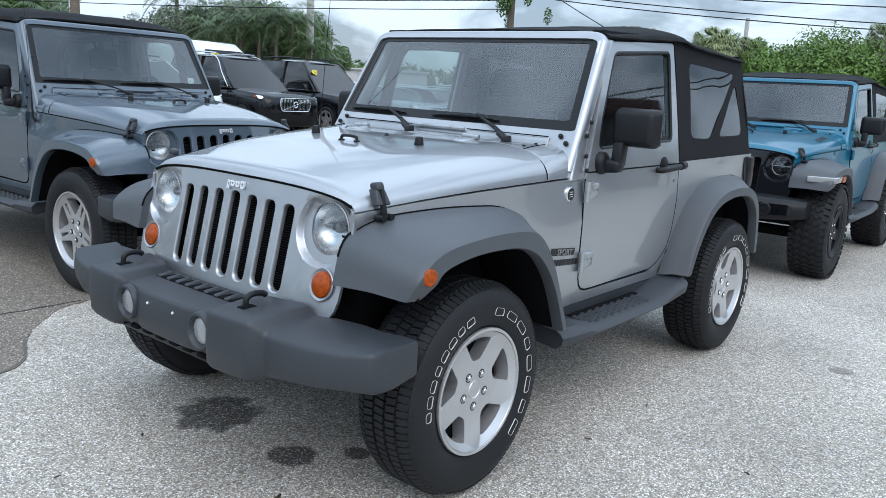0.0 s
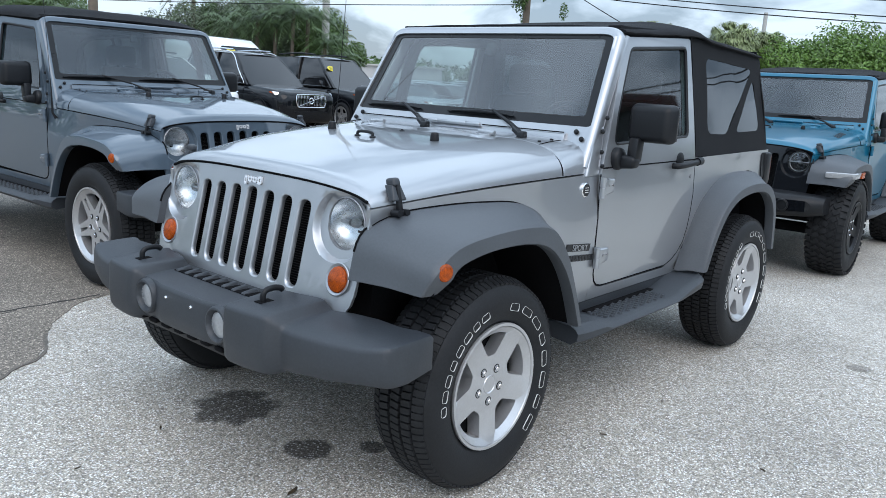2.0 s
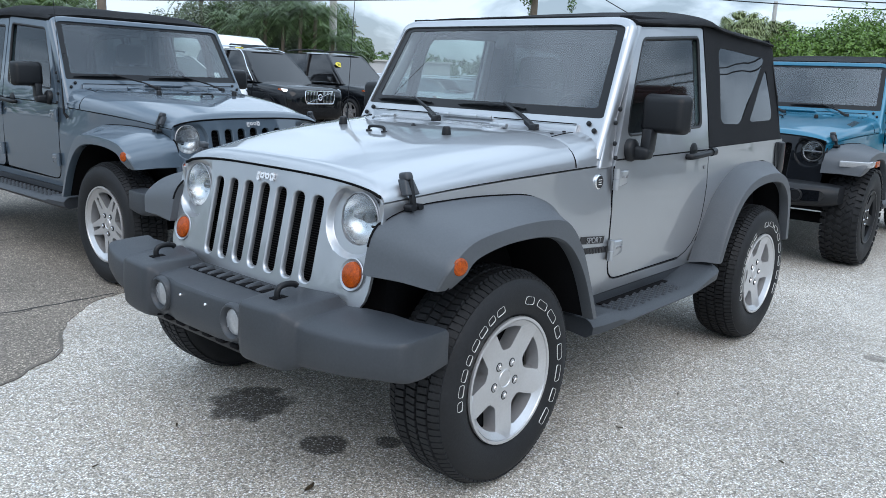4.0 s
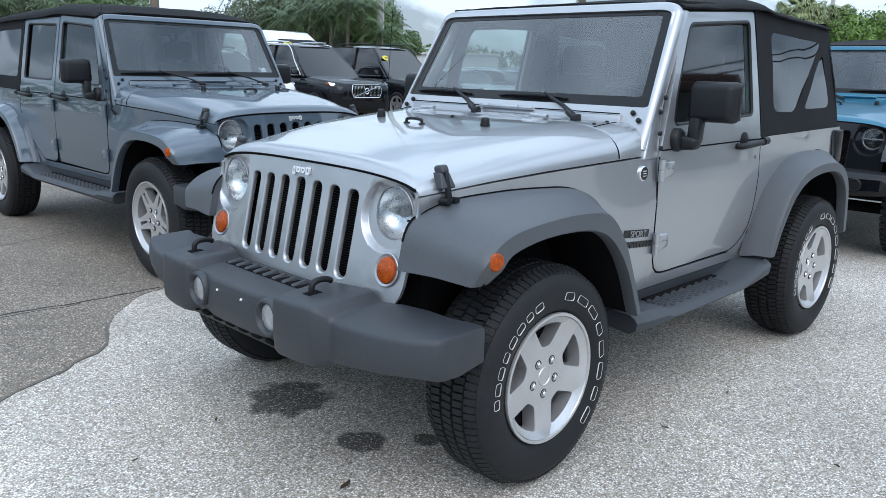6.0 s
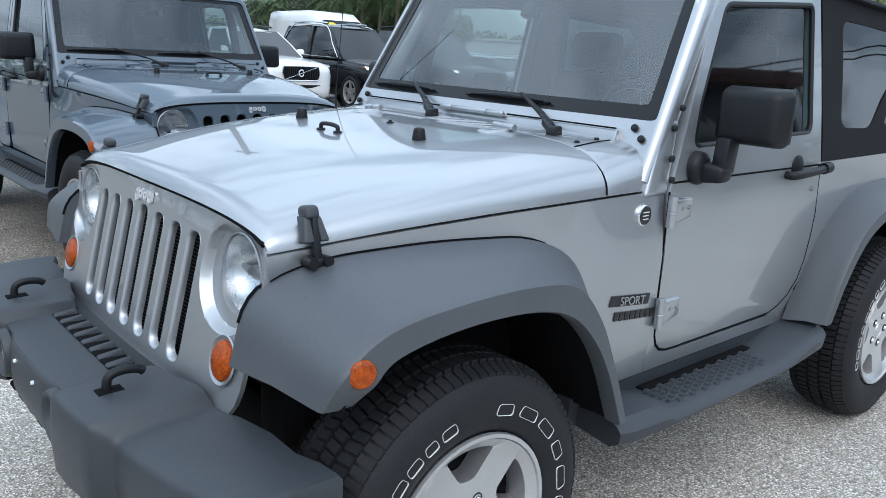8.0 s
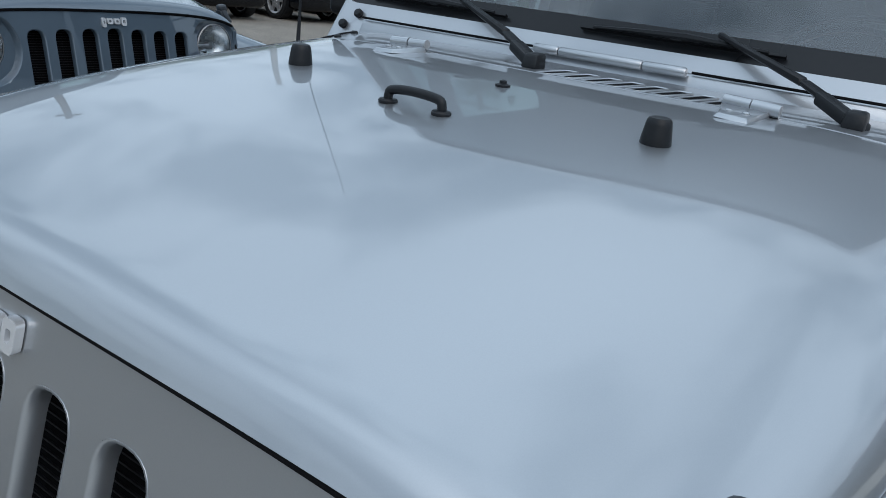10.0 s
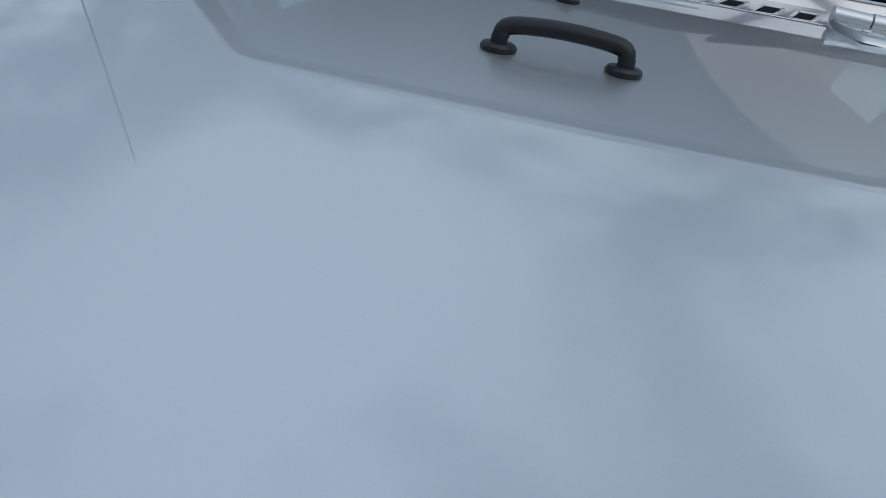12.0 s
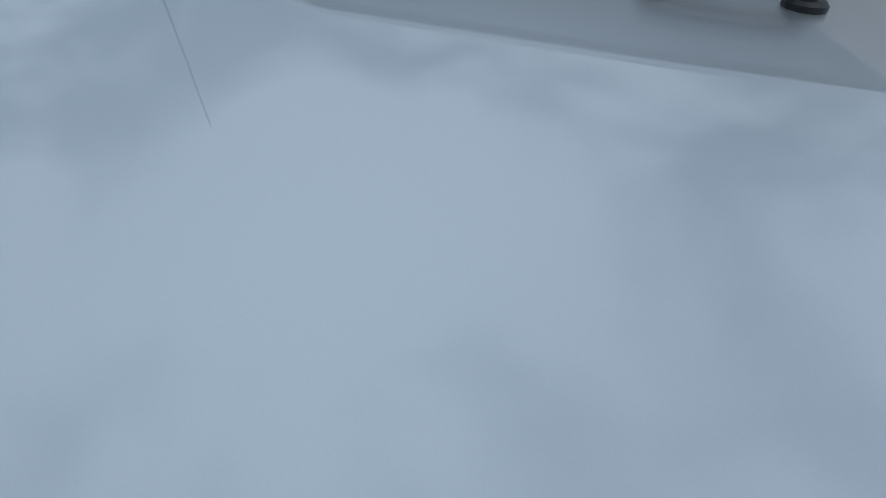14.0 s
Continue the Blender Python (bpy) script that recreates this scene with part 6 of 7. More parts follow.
def lettering(name, words, parent, m, size, material, extrude=0.001):
    """Words in the built-in font, as a mesh."""
    cu = bpy.data.curves.new(name, "FONT")
    cu.body, cu.size, cu.extrude, cu.align_x = words, size, extrude, "CENTER"
    tmp = bpy.data.objects.new(name, cu)
    scene.collection.objects.link(tmp)
    me = bpy.data.meshes.new_from_object(tmp.evaluated_get(bpy.context.evaluated_depsgraph_get()))
    bpy.data.objects.remove(tmp)
    bpy.data.curves.remove(cu)
    me.materials.clear()
    me.materials.append(material)
    ob = new(name, me)
    ob.parent = parent
    ob.matrix_local = m
    return ob


def van(m):
    car = thing("van", m, "white high-roof delivery van", "van")
    st = [(0.95, 0.60, 0.45, 0.90), (0.90, 0.85, 0.35, 1.02), (0.55, 0.94, 0.30, 1.20), (0.15, 0.97, 0.30, 1.32), (-0.35, 0.98, 0.30, 1.85), (-0.75, 0.98, 0.30, 2.20), (-1.1, 0.98, 0.30, 2.36), (-1.6, 0.98, 0.30, 2.42), (-3.5, 0.98, 0.30, 2.42), (-4.75, 0.96, 0.32, 2.40), (-4.85, 0.90, 0.40, 2.32)]
    rings = []
    for x, w, zb, zt in st:
        lean = 0.86 if zt > 1.6 else 0.95
        side = [(w * 0.85, zb), (w, zb + 0.12), (w, min(1.2, zb + (zt - zb) * 0.6)), (w * (lean + 0.08), zt - (zt - zb) * 0.18), (w * lean, zt - 0.07), (w * (lean - 0.12), zt)]
        rings.append([(x, y, z) for y, z in side] + [(x, -y, z) for y, z in reversed(side)])
    bm = bmesh.new()
    skin(bm, rings)
    part("body", bm, WHITE_PAINT, car, "", 50)
    bm = bmesh.new()
    plate(bm, rounded([(-0.80, 0.05), (0.80, 0.05), (0.74, 0.95), (-0.74, 0.95)], 0.1, 4), [], 0.02, lambda y, s, d: (0.20 - 0.86 * s - d * 0.7, y, 1.34 + 0.80 * s + 0.03 - d), 0.3)
    part("windscreen", bm, WINDOW_BLACK, car)
    for sy in (1, -1):
        bm = bmesh.new()
        hexa(bm, [(-0.25, 0.955, 1.28), (0.05, 0.945, 1.28), (0.05, 0.985, 1.28), (-0.25, 0.99, 1.28)], [(-0.95, 0.93, 1.95), (-0.50, 0.90, 1.95), (-0.50, 0.945, 1.95), (-0.95, 0.955, 1.95)], 0.01)
        hexa(bm, [(-1.05, 0.955, 1.28), (-0.28, 0.955, 1.28), (-0.28, 0.99, 1.28), (-1.05, 0.99, 1.28)], [(-1.05, 0.93, 1.95), (-0.93, 0.93, 1.95), (-0.93, 0.957, 1.95), (-1.05, 0.957, 1.95)], 0.01)
        part("side_window", flip_y(bm) if sy < 0 else bm, WINDOW_BLACK, car)
        bm = bmesh.new()
        block(bm, (0.0, 1.08, 1.42), (0.12, 0.20, 0.34), 0.04)
        part("mirror", flip_y(bm) if sy < 0 else bm, BLACK, car)
        bm = bmesh.new()
        hexa(bm, [(0.66, 0.58, 0.92), (0.93, 0.56, 0.88), (0.70, 0.92, 0.92), (0.5, 0.90, 0.95)], [(0.55, 0.58, 1.14), (0.74, 0.58, 1.10), (0.50, 0.95, 1.16), (0.4, 0.93, 1.16)], 0.02)
        part("headlight", flip_y(bm) if sy < 0 else bm, REFLECTOR, car)
        for x in (0.0, -3.5):
            wheel(car, (x, sy * 0.86, 0.34), sy, R=0.34, r=0.21, w=0.22, letters=False)
    bm = bmesh.new()
    block(bm, (0.93, 0, 0.78), (0.08, 1.0, 0.22), 0.02)
    part("grille", bm, BLACK, car)
    add_sticker(car, (-0.30, -0.50, 2.0), "")


# ---- plants ----
def leaf_mat(name, color, spread=0.35):
    m = mat(name, color, 0.45, vary=0.3, scale=1.2, fine=9)
    n, l = m.node_tree.nodes, m.node_tree.links
    p = n["Principled BSDF"]
    geo, r = n.new("ShaderNodeNewGeometry"), n.new("ShaderNodeMapRange")
    r.inputs["To Min"].default_value, r.inputs["To Max"].default_value = 1 - spread, 1 + spread
    l.new(geo.outputs["Random Per Island"], r.inputs["Value"])
    s = n.new("ShaderNodeVectorMath")
    s.operation = "SCALE"
    src = p.inputs["Base Color"].links[0].from_socket
    l.new(src, s.inputs[0])
    l.new(r.outputs[0], s.inputs["Scale"])
    l.new(s.outputs[0], p.inputs["Base Color"])
    p.inputs["Subsurface Weight"].default_value = 0.0
    p.inputs["Transmission Weight"].default_value = 0.0
    return m


LEAF = leaf_mat("broad_leaves", (0.075, 0.14, 0.035))
LEAF_PALE = leaf_mat("grey_green_leaves", (0.125, 0.165, 0.105))
LEAF_BRIGHT = leaf_mat("sunny_leaves", (0.105, 0.20, 0.035))
FROND = leaf_mat("palm_fronds", (0.075, 0.13, 0.045))
FAN = leaf_mat("fan_palm_fronds", (0.20, 0.25, 0.11))
BARK = mat("bark", (0.16, 0.13, 0.10), 0.9, vary=0.35, scale=4, bump=0.8, bump_scale=40)
rnd = random.Random(4)


def leaf_cloud(verts, faces, centre, radii, count, size):
    """Small leaves spread through a lumpy ball."""
    for _ in range(count):
        d = Vector((rnd.gauss(0, 1), rnd.gauss(0, 1), rnd.gauss(0, 1))).normalized()
        lump = 1 + 0.35 * noise.noise(d * 2.2 + Vector(centre))
        r = (0.55 + 0.45 * rnd.random() ** 0.5) * lump
        p = Vector(centre) + Vector((d.x * radii[0], d.y * radii[1], d.z * radii[2])) * r
        a = (d + Vector((rnd.gauss(0, 0.6), rnd.gauss(0, 0.6), rnd.gauss(0, 0.6)))).normalized()
        u = a.orthogonal().normalized()
        u.rotate(Matrix.Rotation(rnd.random() * 6.28, 3, a))
        v = a.cross(u)
        s = size * (0.6 + 0.8 * rnd.random())
        i = len(verts)
        verts.extend([p - u * s, p + v * s * 0.45 + a * s * 0.1, p + u * s, p - v * s * 0.45 + a * s * 0.1])
        faces.append((i, i + 1, i + 2, i + 3))


def broad_tree(at, height, spread, leaf, trunk_h=None, count=5200, label="leafy green tree behind the parked cars", size=0.11):
    tree = thing("tree", pose(*at), label, "tree", "trees along the lot")
    trunk_h = trunk_h if trunk_h is not None else height * 0.35
    bm = bmesh.new()
    limbs = []
    tube(bm, [(0, 0, -0.1), (0.05, 0.03, trunk_h * 0.6), (0.0, 0.08, trunk_h * 1.2)], [0.16, 0.12, 0.09], 8)
    for k in range(7):
        a = k * 2.4 + rnd.random()
        e = Vector((math.cos(a) * spread * 0.55, math.sin(a) * spread * 0.55, trunk_h + (height - trunk_h) * (0.35 + 0.5 * rnd.random())))
        tube(bm, curve([(0, 0.05, trunk_h * 0.9), (e.x * 0.35, e.y * 0.35, trunk_h + (e.z - trunk_h) * 0.55), tuple(e)], 6), [0.07, 0.06, 0.05, 0.04, 0.03, 0.02], 6)
        limbs.append(e)
    part("trunk", bm, BARK, tree)
    verts, faces = [], []
    n = len(limbs) + 5
    for e in limbs + [Vector((rnd.gauss(0, spread * 0.35), rnd.gauss(0, spread * 0.35), height * (0.45 + 0.45 * rnd.random()))) for _ in range(5)]:
        q = 0.30 + 0.25 * rnd.random()
        leaf_cloud(verts, faces, e, (spread * q, spread * q, (height - trunk_h) * q * 0.75), count // n, size)
    me = bpy.data.meshes.new("crown")
    me.from_pydata(verts, [], faces)
    me.materials.append(leaf)
    crown = new("crown", me)
    crown.parent = tree
    return tree


def palm(at, height, reach, leaf, fans=False, count=22, label="palm tree with drooping fronds"):
    tree = thing("palm_tree", pose(*at), label, "palm", "palms along the lot")
    bm = bmesh.new()
    tube(bm, curve([(0, 0, -0.1), (0.08, 0.02, height * 0.5), (0.0, 0.0, height)], 8), [0.12, 0.10, 0.09, 0.085, 0.08, 0.08, 0.09, 0.08], 10)
    part("trunk", bm, BARK, tree)
    verts, faces = [], []

    def blade(p, tip, width):
        p, tip = Vector(p), Vector(tip)
        d = tip - p
        s = d.cross(Vector((0, 0, 1)))
        s = (s.normalized() if s.length > 1e-6 else Vector((1, 0, 0))) * width
        i = len(verts)
        verts.extend([p - s * 0.5, p + d * 0.45 - s, tip, p + d * 0.45 + s])
        faces.append((i, i + 1, i + 2, i + 3))
    for k in range(count):
        a = k * 2.399 + rnd.random() * 0.4
        up = (1.1 if fans else 1.5) - (2.2 if fans else 1.6) * (k / count) + rnd.gauss(0, 0.1)
        dirv = Vector((math.cos(a), math.sin(a), 0))
        top = Vector((0, 0, height))
        if fans:
            stem = top + dirv * reach * 0.45 + Vector((0, 0, reach * 0.45 * up))
            blade(top, stem, 0.02)
            side = dirv.cross(Vector((0, 0, 1)))
            for j in range(31):
                b = (j - 15) / 15 * 1.7
                out = (dirv + Vector((0, 0, up))).normalized() * math.cos(b) + side * math.sin(b)
                knee = stem + out * reach * 0.34
                blade(stem, knee, 0.020)
                blade(knee, knee + out * reach * 0.14 + Vector((0, 0, -reach * (0.12 + 0.22 * rnd.random()))), 0.013)
        else:
            prev = top
            for j in range(1, 25):
                s = j / 24
                p = top + dirv * reach * s * (1 - 0.15 * s) + Vector((0, 0, reach * (0.75 * up * s - 0.85 * s * s)))
                blade(prev, p, 0.018)
                side = dirv.cross(Vector((0, 0, 1)))
                for sg in (1, -1):
                    ln = reach * 0.30 * math.sin(math.pi * (0.12 + 0.85 * s)) + 0.05
                    blade(p, p + side * sg * ln * 0.8 + dirv * ln * 0.45 + Vector((0, 0, -ln * (0.35 + 0.3 * rnd.random()))), 0.016)
                prev = p
    me = bpy.data.meshes.new("fronds")
    me.from_pydata(verts, [], faces)
    me.materials.append(leaf)
    crown = new("fronds", me)
    crown.parent = tree
    return tree


def polar(az, dist, z=0.0):
    """A place by compass angle and distance from where the walk begins."""
    return (2.146 + dist * math.cos(radians(az)), 2.454 + dist * math.sin(radians(az)), z)


def cable(a, b, sag, r=0.012):
    c = thing("overhead_cable", pose(0, 0, 0), "black overhead cable strung between poles", "cable", "overhead cables")
    bm = bmesh.new()
    a, b = Vector(a), Vector(b)
    tube(bm, [a.lerp(b, s) - Vector((0, 0, sag * 4 * s * (1 - s))) for s in np.linspace(0, 1, 25)], r, 5)
    part("strand", bm, BLACK, c)
    return c


def pole(at, height, r, material, label, arms=0):
    p = thing("utility_pole", pose(*at), label, "pole")
    bm = bmesh.new()
    tube(bm, [(0, 0, -0.2), (0, 0, height * 0.5), (0, 0, height)], [r, r * 0.88, r * 0.75], 12)
    part("shaft", bm, material, p)
    for k in range(arms):
        bm = bmesh.new()
        block(bm, (0, 0, height - 0.3 - 0.7 * k), (0.10, 1.8, 0.10), 0.01)
        part("cross_arm", bm, BARK, p)
    return p


# ---- the cars ----
silver_car = off_road_car(pose(0, 0, 0), "silver two-door off-road car with black canvas roof and grey plastic flares", SILVER, FLARE)
grey_car = off_road_car(pose(-1.091, -2.577, 0, 0, 0, 91.4) @ Matrix.Diagonal((1, 1, 1.02, 1)), "blue-grey four-door off-road car with painted flares and black roof", GREY_BLUE, GREY_BLUE, 0.523, True,
                        dict(R=0.40, r=0.245, kind="split", letters=False))
blue_car = off_road_car(pose(-5.2, -0.10, 0.0, 0, 0, 1), "bright blue off-road car with black grille and knobbly tyres", BRIGHT_BLUE, FLARE, 0.0, False,
                        dict(R=0.42, r=0.225, w=0.285, rugged=True, letters=False, rim_mat=BLACK), True)



def side_marks(car):
    """Trim lettering, round trail badge and tail recess on the left flank."""
    flank = Matrix(((-1, 0, 0, 0), (0, 0, 1, 0), (0, 1, 0, 0), (0, 0, 0, 1)))
    bm = bmesh.new()
    plate(bm, [(-0.622, 0.784), (-0.630, 0.815), (-0.796, 0.803), (-0.788, 0.772)], [], 0.002, lambda x, z, d: (x, fender_y(x, z) + 0.003 - d, z), 0.04)
    bar = part("trim_decal", bm, DECAL_BLACK, car, "black trim decal with silver letters")
    lettering("word", "SPORT", bar, Matrix.Translation((-0.714, fender_y(-0.714, 0.79) + 0.0062, 0.781)) @ Matrix.Rotation(radians(-4.2), 4, "Y") @ Matrix.Rotation(radians(-5.1), 4, "Z") @ flank, 0.036, SILVER)
    for k in range(8):
        bm = bmesh.new()
        x = -0.645 - 0.0225 * k
        z = 0.752 - 0.0014 * k
        plate(bm, [(x, z - 0.014), (x - 0.003, z + 0.012), (x - 0.019, z + 0.012), (x - 0.016, z - 0.014)], [], 0.002, lambda x, z, d: (x, fender_y(x, z) + 0.003 - d, z))
        part("model_bar", bm, DECAL_BLACK, car)
    bm = bmesh.new()
    lathe(bm, [(0.032, 0.760), (0.032, 0.7715), (0.028, 0.7745), (0.0, 0.7745)], 28, (-0.747, 0, 1.037))
    badge = part("round_badge", bm, CHROME, car)
    bm = bmesh.new()
    lathe(bm, [(0.027, 0.7735), (0.026, 0.776), (0.0, 0.776)], 28, (-0.747, 0, 1.037))
    part("badge_face", bm, DECAL_BLACK, badge)
    for dz in (-0.010, 0.0, 0.010):
        bm = bmesh.new()
        block(bm, (-0.747, 0.7763, 1.037 + dz), (0.028, 0.001, 0.0035), 0.0)
        part("badge_bar", bm, CHROME, badge)
    bm = bmesh.new()
    side_panel(bm, rounded([(-2.80, 0.985), (-2.88, 0.985), (-2.88, 1.135), (-2.80, 1.135)], 0.035, 5), [], 1, 0.006, 0.006)
    part("tail_recess", bm, BLACK, car)


side_marks(silver_car)

# dark hood-side decal of the blue car, as plain bars
for k in range(6):
    x0 = -0.20 - 0.042 * k
    bm = bmesh.new()
    plate(bm, [(x0, 0.600), (x0 - 0.028, 0.604), (x0 - 0.028, 0.648), (x0, 0.644)], [], 0.003, lambda x, y, d: (x, y, hood_z(x, y) + 0.002 - d))
    part("hood_decal", bm, DECAL_BLACK, blue_car)
suv(pose(-10.76, -14.0, 0, 0, 0, 90) @ Matrix.Diagonal((1, 1, 1.08, 1)), "black sport utility car with chrome ribbed grille", BLACK_PAINT, "ribbed", False, 4.95, 1.85, "split")
suv(pose(-8.15, -14.4, 0, 0, 0, 90) @ Matrix.Diagonal((1, 1, 1.08, 1)), "white sport utility car with dark ribbed grille", WHITE_PAINT, "white", False, 4.7, 1.66, "split")
suv(pose(-13.45, -13.9, 0, 0, 0, 90) @ Matrix.Diagonal((1, 1, 1.08, 1)), "black sport utility car with yellow year sticker", BLACK_PAINT, "plain", True, 4.95, 1.88)
suv(pose(-16.2, -13.8, 0, 0, 0, 90) @ Matrix.Diagonal((1, 1, 0.94, 1)), "silver saloon car with chrome window trim", SILVER, "ribbed", False, 4.8, 1.52)
suv(pose(-18.9, -13.9, 0, 0, 0, 90) @ Matrix.Diagonal((1, 1, 0.94, 1)), "pale grey saloon car with chrome window trim", SILVER, "ribbed", False, 4.8, 1.54)
suv(pose(-21.6, -13.8, 0, 0, 0, 90), "dark saloon car with chrome window trim", BLACK_PAINT, "ribbed", False, 4.8, 1.52)
van(pose(-14.5, -21.0, 0, 0, 0, 84) @ Matrix.Diagonal((1, 1, 1.08, 1)))

# trees behind the next row
for az, dist, hgt, spr, leaf in ((-104, 41, 5.0, 2.6, LEAF), (-108.5, 41, 4.8, 2.4, LEAF_PALE), (-112.5, 41, 5.2, 2.2, LEAF), (-120.4, 39, 3.9, 1.7, LEAF_PALE), (-122.3, 40, 4.2, 1.9, LEAF_PALE), (-124.4, 41, 4.8, 2.1, LEAF), (-126.4, 40, 4.7, 2.1, LEAF_PALE), (-128.4, 41, 4.8, 2.0, LEAF), (-130.0, 40, 4.0, 1.6, LEAF), (-131.4, 40, 2.9, 1.2, LEAF)):
    broad_tree(polar(az, dist), hgt, spr, leaf, 0.9, 26000, "leafy green tree behind the parked cars", 0.062)
for az, dist, hgt, reach in ((-106, 39, 3.7, 1.7), (-110, 38, 3.4, 1.6), (-114.0, 39, 3.7, 1.6), (-119.6, 38, 2.9, 1.3), (-121.8, 39, 5.0, 1.8), (-124.2, 37, 3.4, 1.8), (-126.0, 37, 3.9, 1.7), (-127.2, 37, 3.5, 1.6), (-128.4, 36.5, 4.2, 1.8), (-129.4, 36.5, 4.0, 1.7), (-130.6, 36, 2.9, 1.6), (-131.6, 36.5, 2.3, 1.3), (-118.8, 44, 3.4, 1.3)):
    palm(polar(az, dist), hgt, reach, FROND)
# hedge and fan palms behind the blue car
for az, dist, hgt, spr, leaf in ((-161.6, 22, 2.7, 1.3, LEAF_BRIGHT), (-165.0, 23, 3.0, 1.6, LEAF_BRIGHT), (-168.6, 23, 2.9, 1.6, LEAF_BRIGHT), (-172.5, 23, 2.9, 1.7, LEAF_BRIGHT), (-177, 23, 3.0, 1.7, LEAF_BRIGHT), (-155.0, 25, 2.2, 1.6, LEAF), (-150.0, 26, 2.0, 1.5, LEAF), (-158.4, 23, 2.4, 1.5, LEAF)):
    broad_tree(polar(az, dist), hgt, spr, leaf, 0.5, 30000, "dense bright green hedge shrub", 0.046)
for az, dist, hgt, reach in ((-153.2, 24, 2.9, 0.8), (-158.6, 21, 2.70, 0.72), (-160.4, 22, 2.65, 0.7), (-169.2, 24, 3.1, 0.9), (-156.6, 26, 2.6, 0.7)):
    palm(polar(az, dist), hgt, reach, FAN, True, 90, "fan palm with a round head of fronds")

CONCRETE = mat("weathered_concrete", (0.42, 0.42, 0.40), 0.8, vary=0.15, scale=2, bump=0.3, bump_scale=60)
pole(polar(-130.6, 38), 11, 0.19, CONCRETE, "tall grey concrete utility pole")
pole(polar(-115.6, 30), 9, 0.17, BARK, "brown wooden utility pole", 1)
vine_pole = pole(polar(-144.6, 27), 8.5, 0.13, BARK, "wooden pole overgrown with hanging vines", 1)
verts, faces = [], []
for k in range(60):
    leaf_cloud(verts, faces, (rnd.gauss(0, 0.35), rnd.gauss(0, 0.5), 3.65 + rnd.random() ** 0.7 * 4.0), (0.14, 0.14, 0.30), 90, 0.05)
me = bpy.data.meshes.new("vines")
me.from_pydata(verts, [], faces)
me.materials.append(LEAF)
vines = new("vines", me)
vines.parent = vine_pole
pole(polar(-132.1, 120), 8.5, 0.14, BARK, "distant wooden pole with cross arms", 2)
pole(polar(-160.4, 40), 5.4, 0.12, CONCRETE, "grey pole behind the palms")
A, B, C = Vector(polar(-144.6, 27)), Vector(polar(-112, 34)), Vector(polar(-186, 26))
for za, zc, sag in ((4.75, 3.55, 0.25), (4.6, 3.45, 0.3), (4.9, 4.0, 0.15), (5.3, 4.6, 0.2)):
    cable(A + Vector((0, 0, za)), C + Vector((0, 0, zc)), sag, 0.017)
for za, zb, sag in ((4.12, 3.72, 0.10), (4.40, 4.05, 0.12), (4.44, 4.40, 0.15)):
    cable(A + Vector((0, 0, za)), B + Vector((0, 0, zb)), sag, 0.015)
cable(A + Vector((0, 0, 5.4)), Vector(polar(-153, 22, 2.9)), 0.05, 0.014)

# low white building and far treeline
WALL = mat("white_painted_wall", (0.42, 0.42, 0.42), 0.8, vary=0.1, scale=1.0)
def building(at, turn, size, label):
    b = thing("building", pose(*at, 0, 0, turn), label, "building")
    bm = bmesh.new()
    block(bm, (0, 0, size[2] / 2), size, 0.02)
    part("wall", bm, WALL, b)
    bm = bmesh.new()
    block(bm, (0, 0, size[2] + 0.08), (size[0] + 0.5, size[1] + 0.5, 0.16), 0.02)
    part("roof", bm, CONCRETE, b)
    n = int(size[0] // 3)
    for k in range(n):
        bm = bmesh.new()
        block(bm, (-size[0] / 2 + 1.5 + 3 * k, size[1] / 2 + 0.02, size[2] * 0.5), (1.6, 0.08, size[2] * 0.4), 0.01)
        part("window", bm, WINDOW_BLACK, b)
building(polar(-135.2, 85), 45, (16, 10, 2.7), "low white commercial building with flat roof")
# shop front beyond the side of the lot, with a dark red canopy board
RED_BOARD = mat("dark_red_board", (0.09, 0.022, 0.02), 0.6, vary=0.2, scale=2)
# shade under the canopy is put into this wall colour
SHADE_WALL = mat("shaded_shop_wall", (0.03, 0.03, 0.032), 0.7, vary=0.25, scale=1.5)
shop = thing("shop", pose(-14.0, 8.3, 0), "shop front with a red canopy board, wall coloured as in shade", "building")
bm = bmesh.new()
block(bm, (0, 2.5, 1.90), (10.0, 4.0, 3.8), 0.03)
part("wall", bm, SHADE_WALL, shop)
bm = bmesh.new()
block(bm, (0, 1.0, 3.98), (10.4, 2.0, 0.36), 0.02)
part("canopy", bm, RED_BOARD, shop)
for x in (-5.0, 0.0, 5.0):
    bm = bmesh.new()
    tube(bm, [(x, 0.2, 0), (x, 0.2, 3.82)], 0.06, 8)
    part("post", bm, CONCRETE, shop)
for x in (-2.8, 1.4):
    bm = bmesh.new()
    block(bm, (x, 0.49, 1.5), (2.6, 0.08, 1.9), 0.02)
    part("window", bm, WINDOW_BLACK, shop)
near, far = Vector((6, 30, 0)), Vector((-30, 6, 0))
for at in (near, far):
    pole(at, 9.0, 0.15, BARK, "wooden pole that carries the lot's cables", 1)
for z, sag in ((5.6, 0.5), (5.3, 0.5), (7.4, 0.4)):
    cable(far + Vector((0, 0, z)), near + Vector((0, 0, z)), sag, 0.03)
verts, faces = [], []
for k in range(150):
    az = -100 - 90 * k / 150
    d = 150 + 25 * rnd.random()
    leaf_cloud(verts, faces, polar(az, d, 2.2 + rnd.random() * 1.4), (4.5, 4.5, 2.6), 130, 0.55)
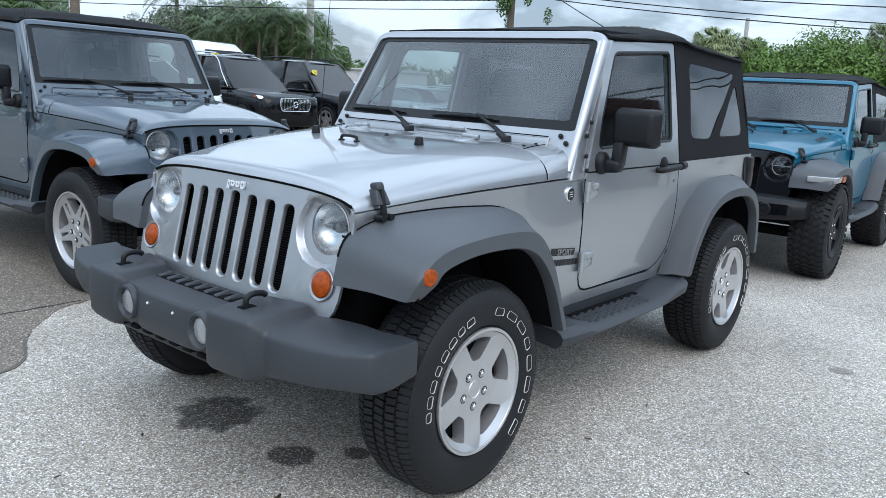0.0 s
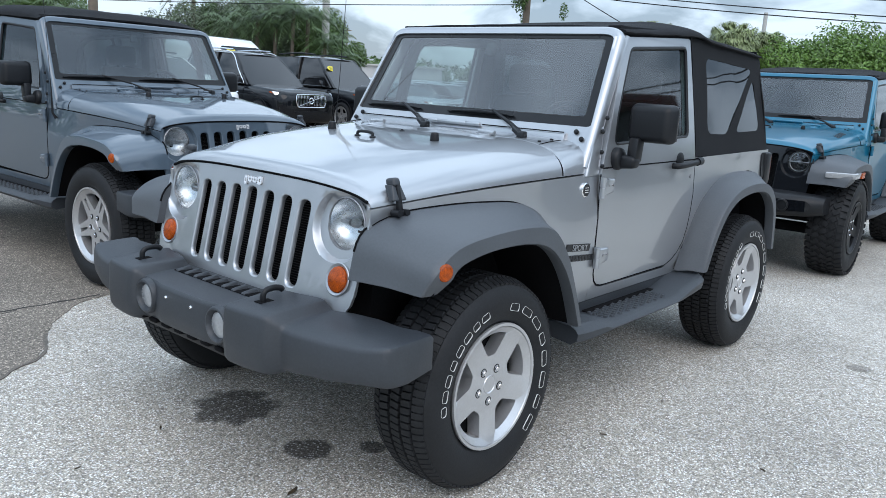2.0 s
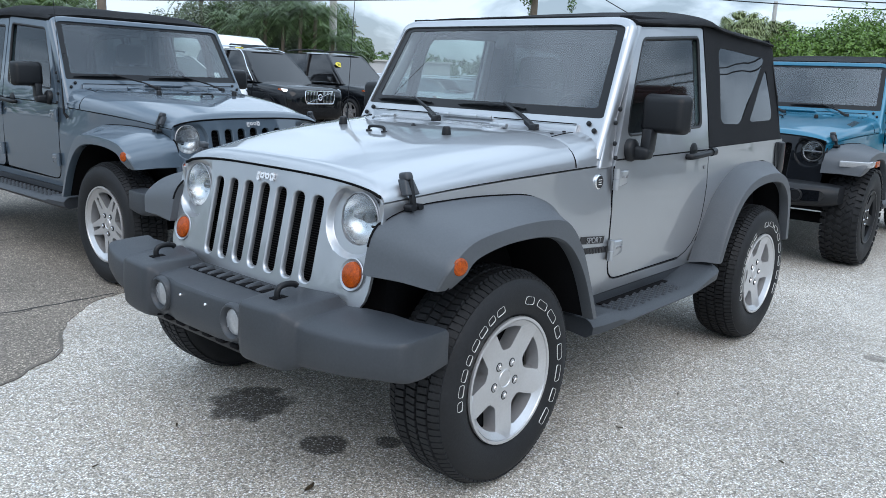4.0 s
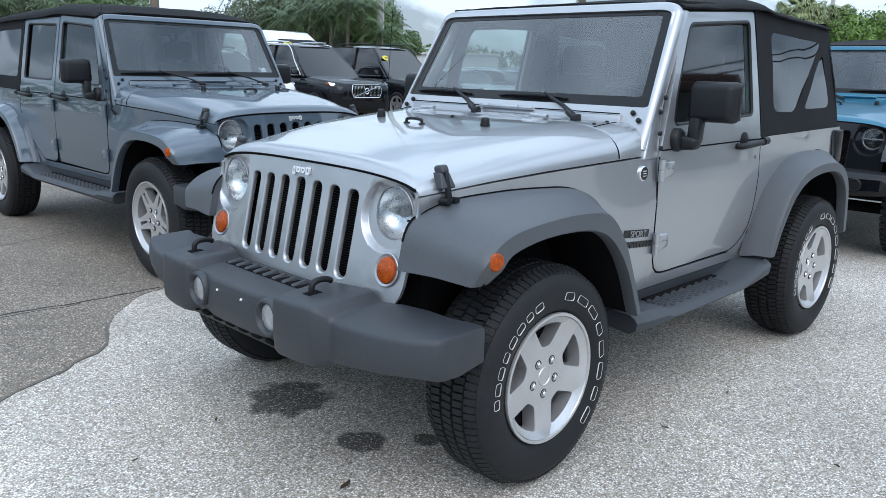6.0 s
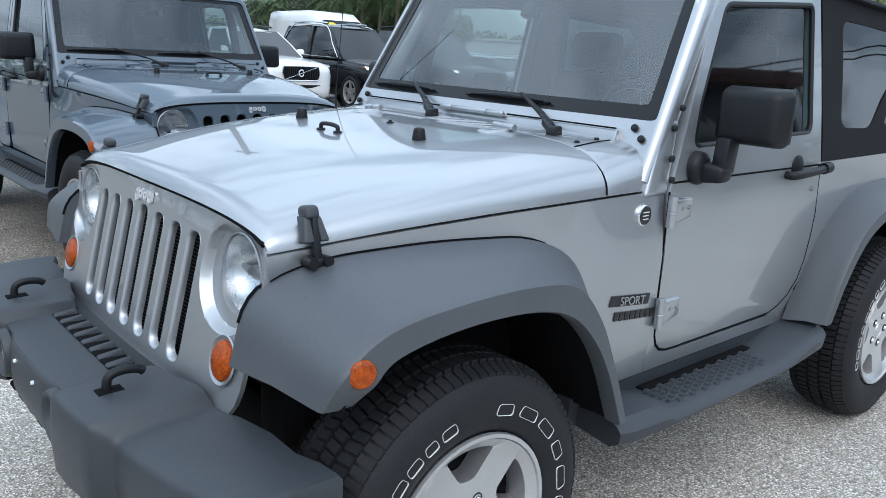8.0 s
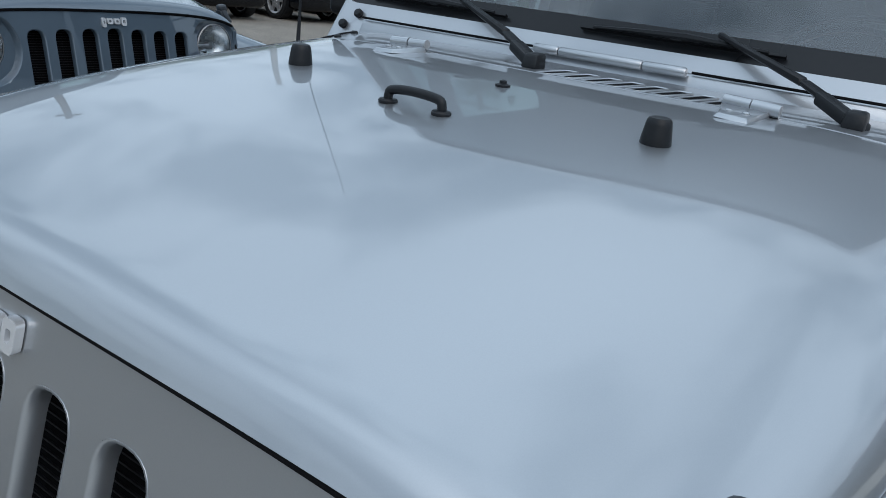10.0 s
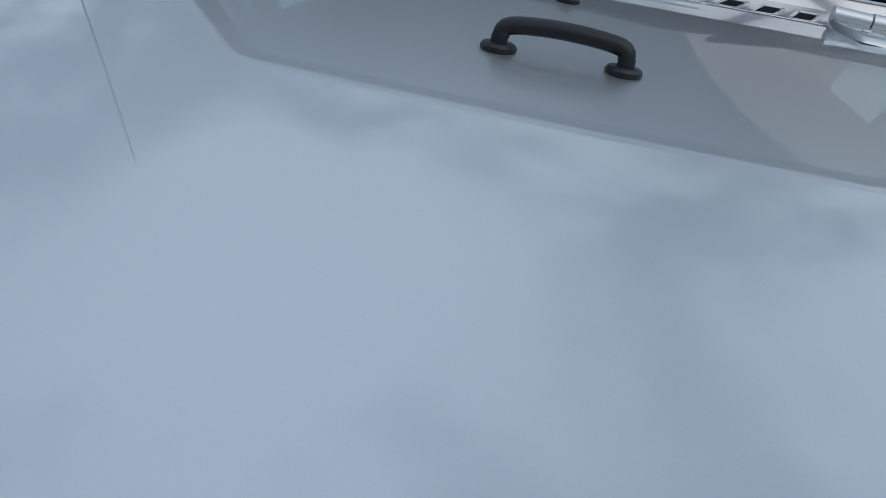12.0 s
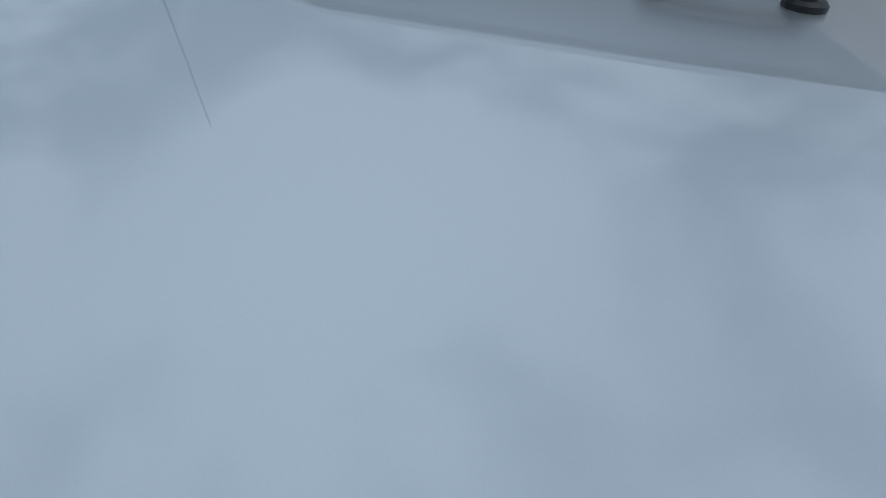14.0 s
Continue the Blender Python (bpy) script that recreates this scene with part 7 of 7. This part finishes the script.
# unseen nearer ring, added as a dark horizon for paint and chrome to mirror
for k in range(150):
    az = 170 - 270 * k / 150
    d = 55 + 12 * rnd.random()
    leaf_cloud(verts, faces, polar(az, d, 1.8 + rnd.random()), (2.8, 2.8, 2.2), 110, 0.42)
me = bpy.data.meshes.new("far_trees")
me.from_pydata(verts, [], faces)
me.materials.append(LEAF)
tagged(new("far_trees", me), "distant dark treeline round the lot, its unseen part added for reflections", "trees", kind="stuff")


# ---- cracks and litter ----
FINE_CRACK = mat("crack_shade", (0.24, 0.22, 0.20), 0.95, vary=0.3, scale=20)
EDGE_DIRT = mat("edge_dirt", (0.13, 0.115, 0.10), 0.95, vary=0.4, scale=20)
CRACK = mat("crack_dirt", (0.03, 0.028, 0.026), 0.95, vary=0.4, scale=20)


def crack(points, width, label, material=None, top=0.0048):
    line = curve([(x, y, 0) for x, y in points], 14 * len(points))
    left, right = [], []
    for i, p in enumerate(line):
        d = (line[min(i + 1, len(line) - 1)] - line[max(0, i - 1)]).normalized()
        nrm = Vector((-d.y, d.x, 0))
        w = width * (0.6 + 0.8 * abs(noise.noise(p * 11)))
        off = nrm * 0.03 * noise.noise(p * 6 + Vector((0, 0, 3)))
        left.append(p + off + nrm * w / 2)
        right.append(p + off - nrm * w / 2)
    bm = bmesh.new()
    skin(bm, [[(a.x, a.y, top), (b.x, b.y, top), (b.x, b.y, top - 0.004), (a.x, a.y, top - 0.004)] for a, b in zip(left, right)])
    tagged(part("pavement_crack", bm, material or CRACK), label, "crack", kind="structure")


crack([(p[0], p[1]) for p in edge_line[52:112:4]], 0.022, "dirt-filled ragged crack along the paving edge", EDGE_DIRT)
crack([(2.4, -2.15), (1.4, -2.28), (0.83, -2.335), (0.53, -2.315), (0.2, -2.305), (-0.11, -2.31)], 0.026, "dark open crack across the older paving")
crack([(0.95, -2.30), (0.72, -2.285), (0.55, -2.275), (0.40, -2.29)], 0.012, "thin side branch of the crack in the older paving")
crack([(-2.6, 0.95), (-2.46, 1.2), (-2.44, 1.5), (-2.48, 1.85), (-2.4, 2.3), (-2.55, 2.9)], 0.0026, "hairline crack in the chip asphalt", FINE_CRACK, 0.0012)
crack([(-0.35, -4.4), (0.6, -4.1), (1.3, -4.0)], 0.008, "crack in the older paving")
LITTER = leaf_mat("dead_leaves", (0.05, 0.035, 0.02))
for x, y, a, s in ((0.547, 0.462, 0.3, 0.030), (0.614, -0.304, 1.0, 0.016), (-0.709, 0.99, 2.0, 0.014), (-1.25, 1.0, 0.5, 0.012), (0.2, 1.05, 2.6, 0.012), (-0.9, 1.6, 1.2, 0.013), (1.0, -0.2, 0.1, 0.012)):
    bm = bmesh.new()
    rings = [[(x + math.cos(a) * u * s - math.sin(a) * v * s * w, y + math.sin(a) * u * s + math.cos(a) * v * s * w, 0.004 + h) for v, h in ((-0.35, 0.006 + 0.3 * s * (1 - w)), (0, 0.003), (0.35, 0.008))] for u, w in ((-1, 0.1), (-0.5, 0.8), (0.2, 1.0), (0.7, 0.6), (1, 0.05))]
    skin(bm, rings, False, False)
    bmesh.ops.solidify(bm, geom=bm.faces[:], thickness=0.001)
    tagged(part("dead_leaf", bm, LITTER), "small brown dead leaf on the asphalt", "leaf", "dead leaves")
